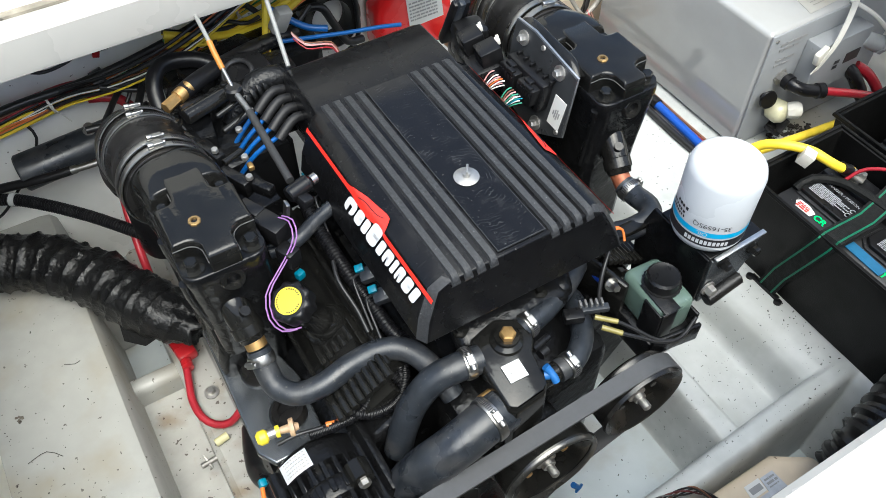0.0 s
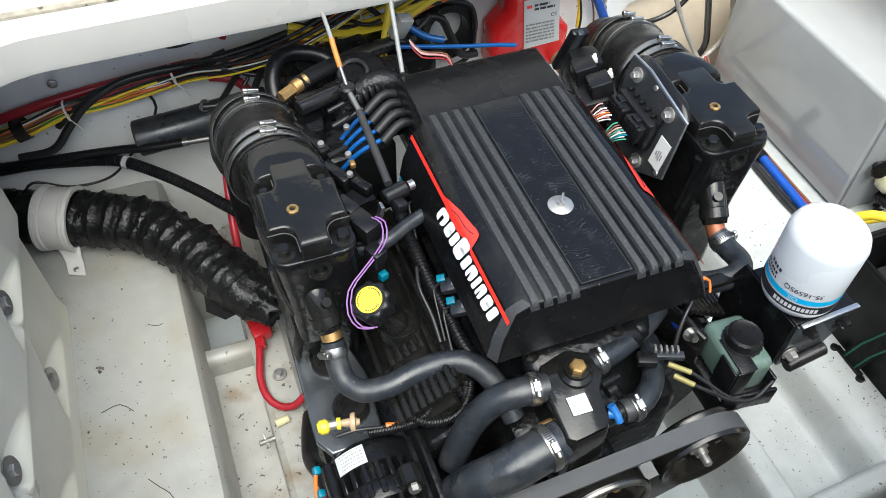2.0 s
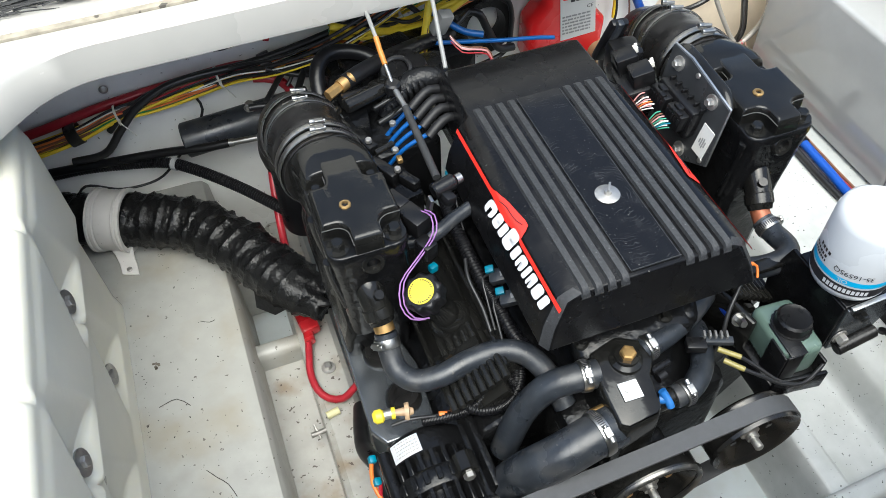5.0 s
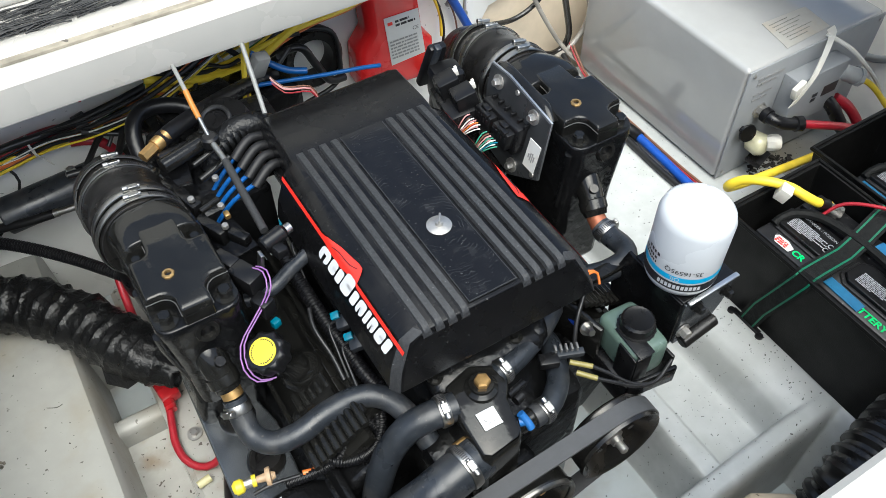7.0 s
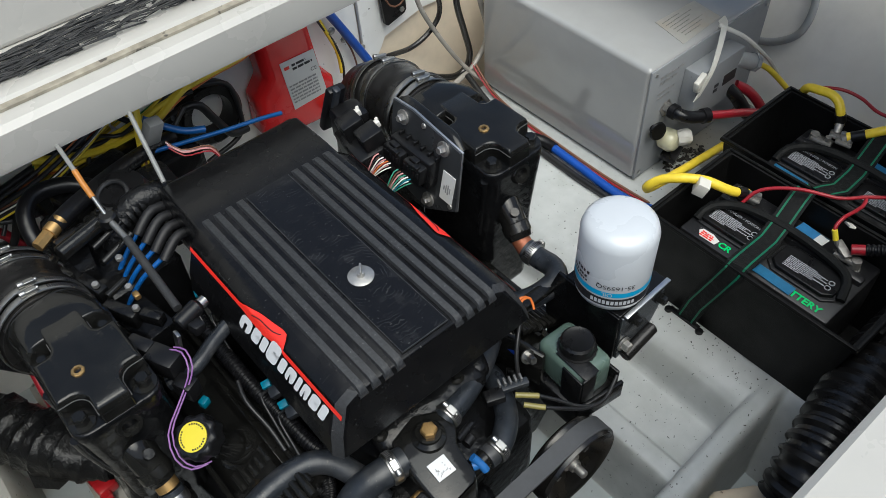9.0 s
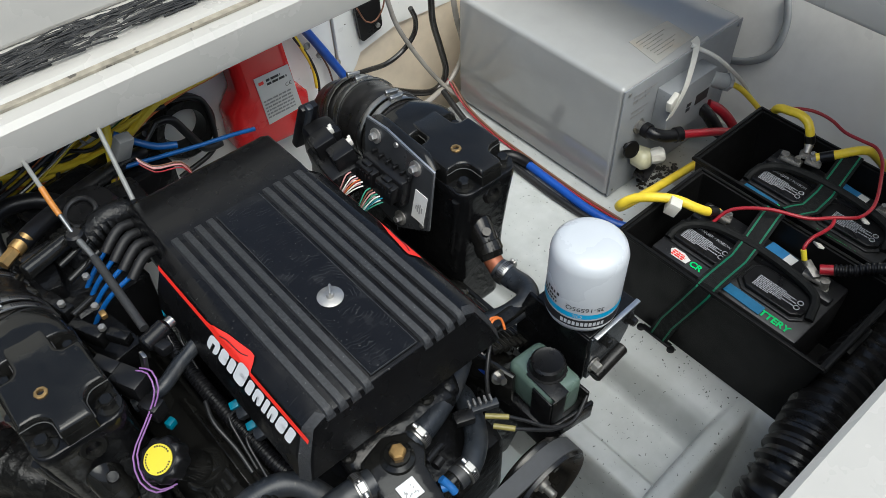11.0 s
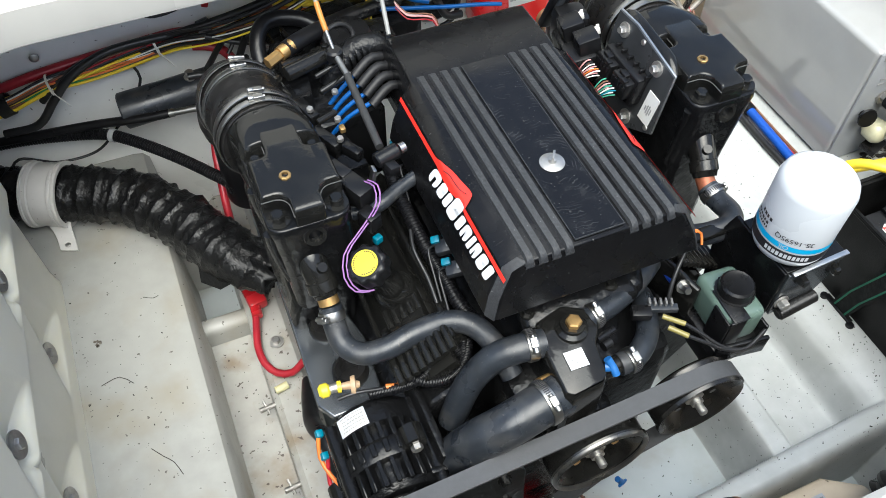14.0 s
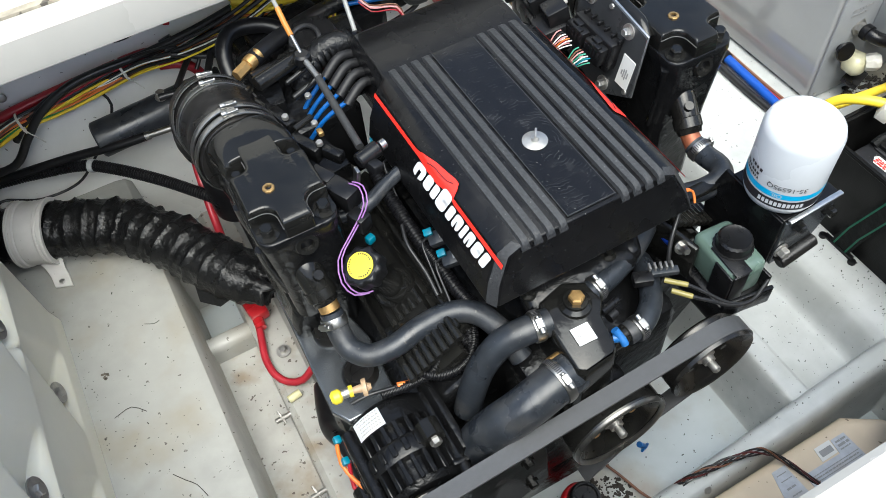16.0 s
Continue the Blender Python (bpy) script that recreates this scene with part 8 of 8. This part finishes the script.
cable("transom_wire", "black and yellow wires down the transom", [(0.375, 0.705, 0.33), (0.40, 0.705, 0.27), (0.425, 0.705, 0.215), (0.435, 0.70, 0.16), (0.425, 0.69, 0.11)], 0.003, WIRE_BLACK, "wire")
cable("transom_wire", "cream wire down the transom", [(0.385, 0.706, 0.32), (0.41, 0.706, 0.25), (0.43, 0.706, 0.19), (0.43, 0.70, 0.14)], 0.004, WIRE_YELLOW, "wire")
cable("transom_wire", "thin brown wire down the transom", [(0.40, 0.708, 0.31), (0.43, 0.708, 0.26), (0.465, 0.708, 0.18), (0.475, 0.705, 0.12)], 0.002, WIRE_BROWN, "wire")
bm = B()
prism(bm, [(0.545, 0.315), (0.612, 0.29), (0.614, 0.212), (0.608, 0.205), (0.562, 0.193), (0.556, 0.198)], (0, 0.712, 0), (1, 0, 0), (0, 0, 1), (0, -0.012, 0))
blk = tagged(part("black_plate", bm, PLASTIC, bevel=0.002), "black mounting plate with a bright screw", "plate")
hexbolt(blk, (0.600, 0.700, 0.218), (0, -1, 0), 0.006, 0.004, material=STEEL_DULL, name="screw")
for label, pts, r, m in (
    ("pale clear hose slanting behind the heater", [(0.598, 0.66, 0.308), (0.618, 0.66, 0.235), (0.643, 0.66, 0.180), (0.673, 0.66, 0.125), (0.704, 0.66, 0.073), (0.729, 0.66, 0.035), (0.752, 0.64, 0.0), (0.775, 0.62, -0.022)], 0.0052, HOSE_CLEAR),
    ("pale grey hose bent at the boat's quarter", [(0.779, 0.66, 0.238), (0.791, 0.66, 0.170), (0.810, 0.66, 0.095), (0.800, 0.66, 0.045), (0.758, 0.655, 0.012), (0.714, 0.648, 0.004), (0.66, 0.64, 0.0)], 0.0066, HOSE_CLEAR),
    ("glossy black hose bent at the boat's quarter", [(0.717, 0.66, 0.262), (0.721, 0.66, 0.192), (0.740, 0.66, 0.118), (0.756, 0.66, 0.049), (0.743, 0.66, 0.016), (0.711, 0.66, 0.008), (0.661, 0.66, 0.030), (0.597, 0.66, 0.070), (0.508, 0.66, 0.128)], 0.0076, HOSE_BLACK),
    ("dark hose with pale patches curving over the riser", [(0.676, 0.68, 0.235), (0.688, 0.68, 0.203), (0.683, 0.68, 0.169), (0.649, 0.68, 0.141), (0.601, 0.68, 0.129), (0.547, 0.68, 0.137), (0.509, 0.68, 0.144)], 0.0058, HOSE_BLACK),
    ("thin dark wire beside the black plate", [(0.545, 0.69, 0.285), (0.565, 0.69, 0.245), (0.59, 0.69, 0.238), (0.612, 0.69, 0.262), (0.62, 0.69, 0.30)], 0.0018, WIRE_BROWN),
):
    cable("drain_hose", label, pts, r, m, "hose", n=16)

# low front: bilge pump, wires along the rim, drain plug
bp = thing("bilge_pump", (-0.075, -0.258, -0.20), "small black pump with a red base under the engine", "pump")
bm = B()
lathe(bm, (-0.062, -0.258, -0.17), (0.12, -0.15, 1), [(0, 0.026), (0.020, 0.026), (0.030, 0.0255), (0.033, 0.023), (0.033, 0.020), (0.027, 0.019), (0.027, 0.006), (0.031, 0.005), (0.031, 0.0)], 28)
part("motor", bm, PLASTIC, bp)
bm = B()
lathe(bm, (-0.064, -0.257, -0.182), (0.12, -0.15, 1), [(0, 0.033), (0.016, 0.033), (0.020, 0.030), (0.020, 0.026)], 28)
box(bm, (-0.092, -0.268, -0.172), (0.036, 0.026, 0.022), (0, 0, 20), bev=0.005)
part("red_base", bm, RED, bp)
bp.location += Vector((0.018, 0.012, 0.0))
bm = B()
cyl(bm, (-0.115, -0.265, -0.16), (-0.100, -0.262, -0.15), 0.008, n=12)
part("outlet", bm, STEEL_DULL, bp)
bm = B()
cyl(bm, (-0.150, -0.275, -0.22), (-0.145, -0.272, -0.12), 0.030, n=24)
tagged(part("hose_end", bm, RUBBER), "black hose stub standing in the bilge", "hose")
cable("pump_wire", "dark wire lying in the bilge", [(-0.03, -0.25, -0.175), (0.0, -0.262, -0.20), (0.03, -0.285, -0.205), (0.065, -0.295, -0.205), (0.075, -0.300, -0.17)], 0.0022, WIRE_BROWN, "wire")
cable("pump_wire", "long dark wire under the belt", [(0.03, -0.19, -0.20), (0.05, -0.23, -0.212), (0.062, -0.27, -0.212), (0.072, -0.295, -0.21)], 0.0025, WIRE_BROWN, "wire")
rw = thing("rim_wires", (0.15, -0.338, -0.036), "dark red and black wires twisted along the bulkhead rim", "wiring")
way = spline([(0.020, -0.300, -0.205), (0.045, -0.316, -0.15), (0.062, -0.324, -0.062), (0.090, -0.330, -0.034), (0.125, -0.336, -0.028), (0.16, -0.342, -0.022), (0.195, -0.352, -0.024), (0.222, -0.372, -0.046), (0.236, -0.395, -0.056), (0.250, -0.43, -0.056)], 0.008)
DARK_RED = mat("dark red wire", (0.07, 0.012, 0.012), 0.45, var=0.2)
for k, m in enumerate((WIRE_BROWN, WIRE_BLACK, DARK_RED, WIRE_BLACK, WIRE_BLACK)):
    bm = B()
    out = []
    for i, p in enumerate(way):
        a = i * 0.55 + k * 1.257
        loose = 0.0030 + 0.004 * abs(noise.noise(Vector((i * 0.13, k * 3.1, 0))))
        out.append(p + Vector((0.3 * math.cos(a), math.cos(a), math.sin(a))) * loose)
    tube(bm, out, 0.0014, n=6, step=0.006)
    part("wire", bm, m, rw)
bm = B()
lathe(bm, (0.098, -0.353, DECK - 0.022), (0, -0.5, 0.8), [(0, 0.007), (0.003, 0.006), (0.004, 0)], 12)
tagged(part("screw_head", bm, STEEL_DULL), "dull screw in the bulkhead rim", "screw")
bm = B()
cyl(bm, (0.072, -0.232, -0.10), (0.082, -0.235, -0.116), 0.005, n=14)
box(bm, (0.083, -0.236, -0.118), (0.020, 0.005, 0.010), (0, 30, 20), bev=0.002)
tagged(part("drain_plug", bm, BLUE_PLASTIC), "blue winged drain plug low on the engine", "plug")
bm = B()
box(bm, (-0.06, -0.16, -0.06), (0.30, 0.10, 0.18), bev=0.02)
box(bm, (-0.20, -0.215, 0.02), (0.16, 0.03, 0.07), (0, -4, 0), bev=0.008)
box(bm, (-0.13, -0.190, 0.055), (0.32, 0.05, 0.20), (0, 0, 0), bev=0.015)
part("front_casing", bm, BLACK_CAST, eng)
bm = B()
cyl(bm, (-0.338, -0.225, 0.02), (-0.332, -0.240, -0.015), 0.0055, 0.006, n=14)
cyl(bm, (-0.333, -0.237, -0.010), (-0.330, -0.244, -0.028), 0.008, 0.008, n=6)
tagged(part("brass_valve", bm, BRASS), "brass drain valve low beside the alternator", "valve")

# scattered crumbs and hairs
rnd = random.Random(21)
bm = B()
for x0, x1, y0, y1, z, n in ((-0.68, -0.50, -0.45, 0.50, DECK, 30), (-0.66, -0.58, 0.05, 0.25, DECK, 22), (-0.682, -0.668, -0.3, 0.45, DECK, 40), (0.50, 0.75, -0.02, 0.62, DECK, 80), (0.53, 0.57, -0.32, -0.02, DECK, 50), (-0.48, -0.41, -0.40, 0.28, -0.170, 50), (-0.10, 0.41, -0.30, -0.10, -0.22, 110), (0.10, 0.50, -0.34, -0.32, DECK, 20), (0.40, 0.46, -0.28, 0.1, -0.105, 26), (0.32, 0.365, -0.28, 0.0, -0.086, 30), (-0.40, -0.345, -0.30, 0.25, -0.108, 26)):
    for k in range(n):
        s = rnd.choice((0.0005, 0.0006, 0.0008, 0.0008, 0.001, 0.0016))
        box(bm, (rnd.uniform(x0, x1), rnd.uniform(y0, y1), z + s * 0.3), (s * rnd.uniform(0.8, 2.6), s, s * 0.6), (0, 0, rnd.uniform(0, 180)))
tagged(part("grit", bm, DIRT, smooth=10), "dark crumbs and grit scattered on the white gelcoat", "grit", kind="stuff")
for pts, label in (([(-0.600, 0.07, DECK + 0.001), (-0.585, 0.05, DECK + 0.002), (-0.572, 0.035, DECK + 0.001), (-0.563, 0.010, DECK + 0.001)], "dark hair-like fibre on the shelf"), ([(-0.655, 0.21, DECK + 0.001), (-0.625, 0.215, DECK + 0.002), (-0.605, 0.195, DECK + 0.001)], "fine fibre on the shelf"), ([(-0.56, 0.36, DECK + 0.001), (-0.545, 0.352, DECK + 0.001), (-0.535, 0.354, DECK + 0.001)], "short fibre on the shelf")):
    cable("loose_fibre", label, pts, 0.0006, DIRT, "fibre", n=6)
bm = B()
for k in range(7):
    box(bm, (-0.648 + rnd.uniform(-0.005, 0.005), 0.297 + rnd.uniform(-0.008, 0.008), DECK + 0.0008), (0.005, 0.004, 0.0014), (0, 0, rnd.uniform(0, 180)), bev=0.0004)
tagged(part("dirt_clump", bm, mat("grey-brown dirt", (0.12, 0.105, 0.085), 0.9, var=0.4, scale=300)), "small clump of brown dirt on the shelf", "dirt")

bm = B()
for k in range(420):
    a, q = rnd.uniform(0, 6.28), rnd.random() ** 0.7
    c = (-0.015 + 0.075 * q * math.cos(a), -0.255 + 0.045 * q * math.sin(a), -0.2195)
    size = rnd.choice((0.0015, 0.002, 0.003, 0.0045, 0.007))
    box(bm, c, (size * rnd.uniform(0.8, 2.2), size, size * 0.5), (rnd.uniform(-15, 15), rnd.uniform(-15, 15), rnd.uniform(0, 180)), bev=size * 0.2, seg=1)
tagged(part("oily_sludge", bm, DIRT, smooth=20), "dark oily sludge lumps on the bilge floor by the pump", "sludge", kind="stuff")

# black grime under the heater's drain valve
bm = B()
for k in range(110):
    a, q = rnd.uniform(0, 6.28), rnd.random() ** 0.7
    c = (0.905 + 0.065 * q * math.cos(a), 0.140 + 0.024 * q * math.sin(a), DECK + 0.0005)
    size = rnd.choice((0.002, 0.003, 0.004, 0.006, 0.009))
    box(bm, c, (size * rnd.uniform(0.8, 2.0), size, size * 0.5), (rnd.uniform(-15, 15), rnd.uniform(-15, 15), rnd.uniform(0, 180)), bev=size * 0.2, seg=1)
tagged(part("oily_sludge", bm, DIRT, smooth=20), "black oily grime lumps on the deck under the heater valve", "sludge", kind="stuff")

# torn dark film along the seat base
bm = B()
for k in range(460):
    x = rnd.uniform(-0.70, 0.30)
    y, z = 0.500 + 0.060 * rnd.random(), 0.548
    a = rnd.uniform(-0.25, 0.35)
    ln = rnd.uniform(0.03, 0.13)
    q = Vector((x, y, z + rnd.uniform(0.0, 0.006)))
    d = Vector((math.cos(a), math.sin(a) * 0.35, 0))
    mid = q + d * ln * 0.5 + Vector((0, rnd.uniform(-0.006, 0.006), rnd.uniform(0.0, 0.006)))
    tube(bm, [q, mid, q + d * ln], rnd.uniform(0.0005, 0.0016), n=5, step=0.03)
tagged(part("torn_film", bm, MELT), "torn strands of crumpled black film behind the hatch", "film", kind="stuff")
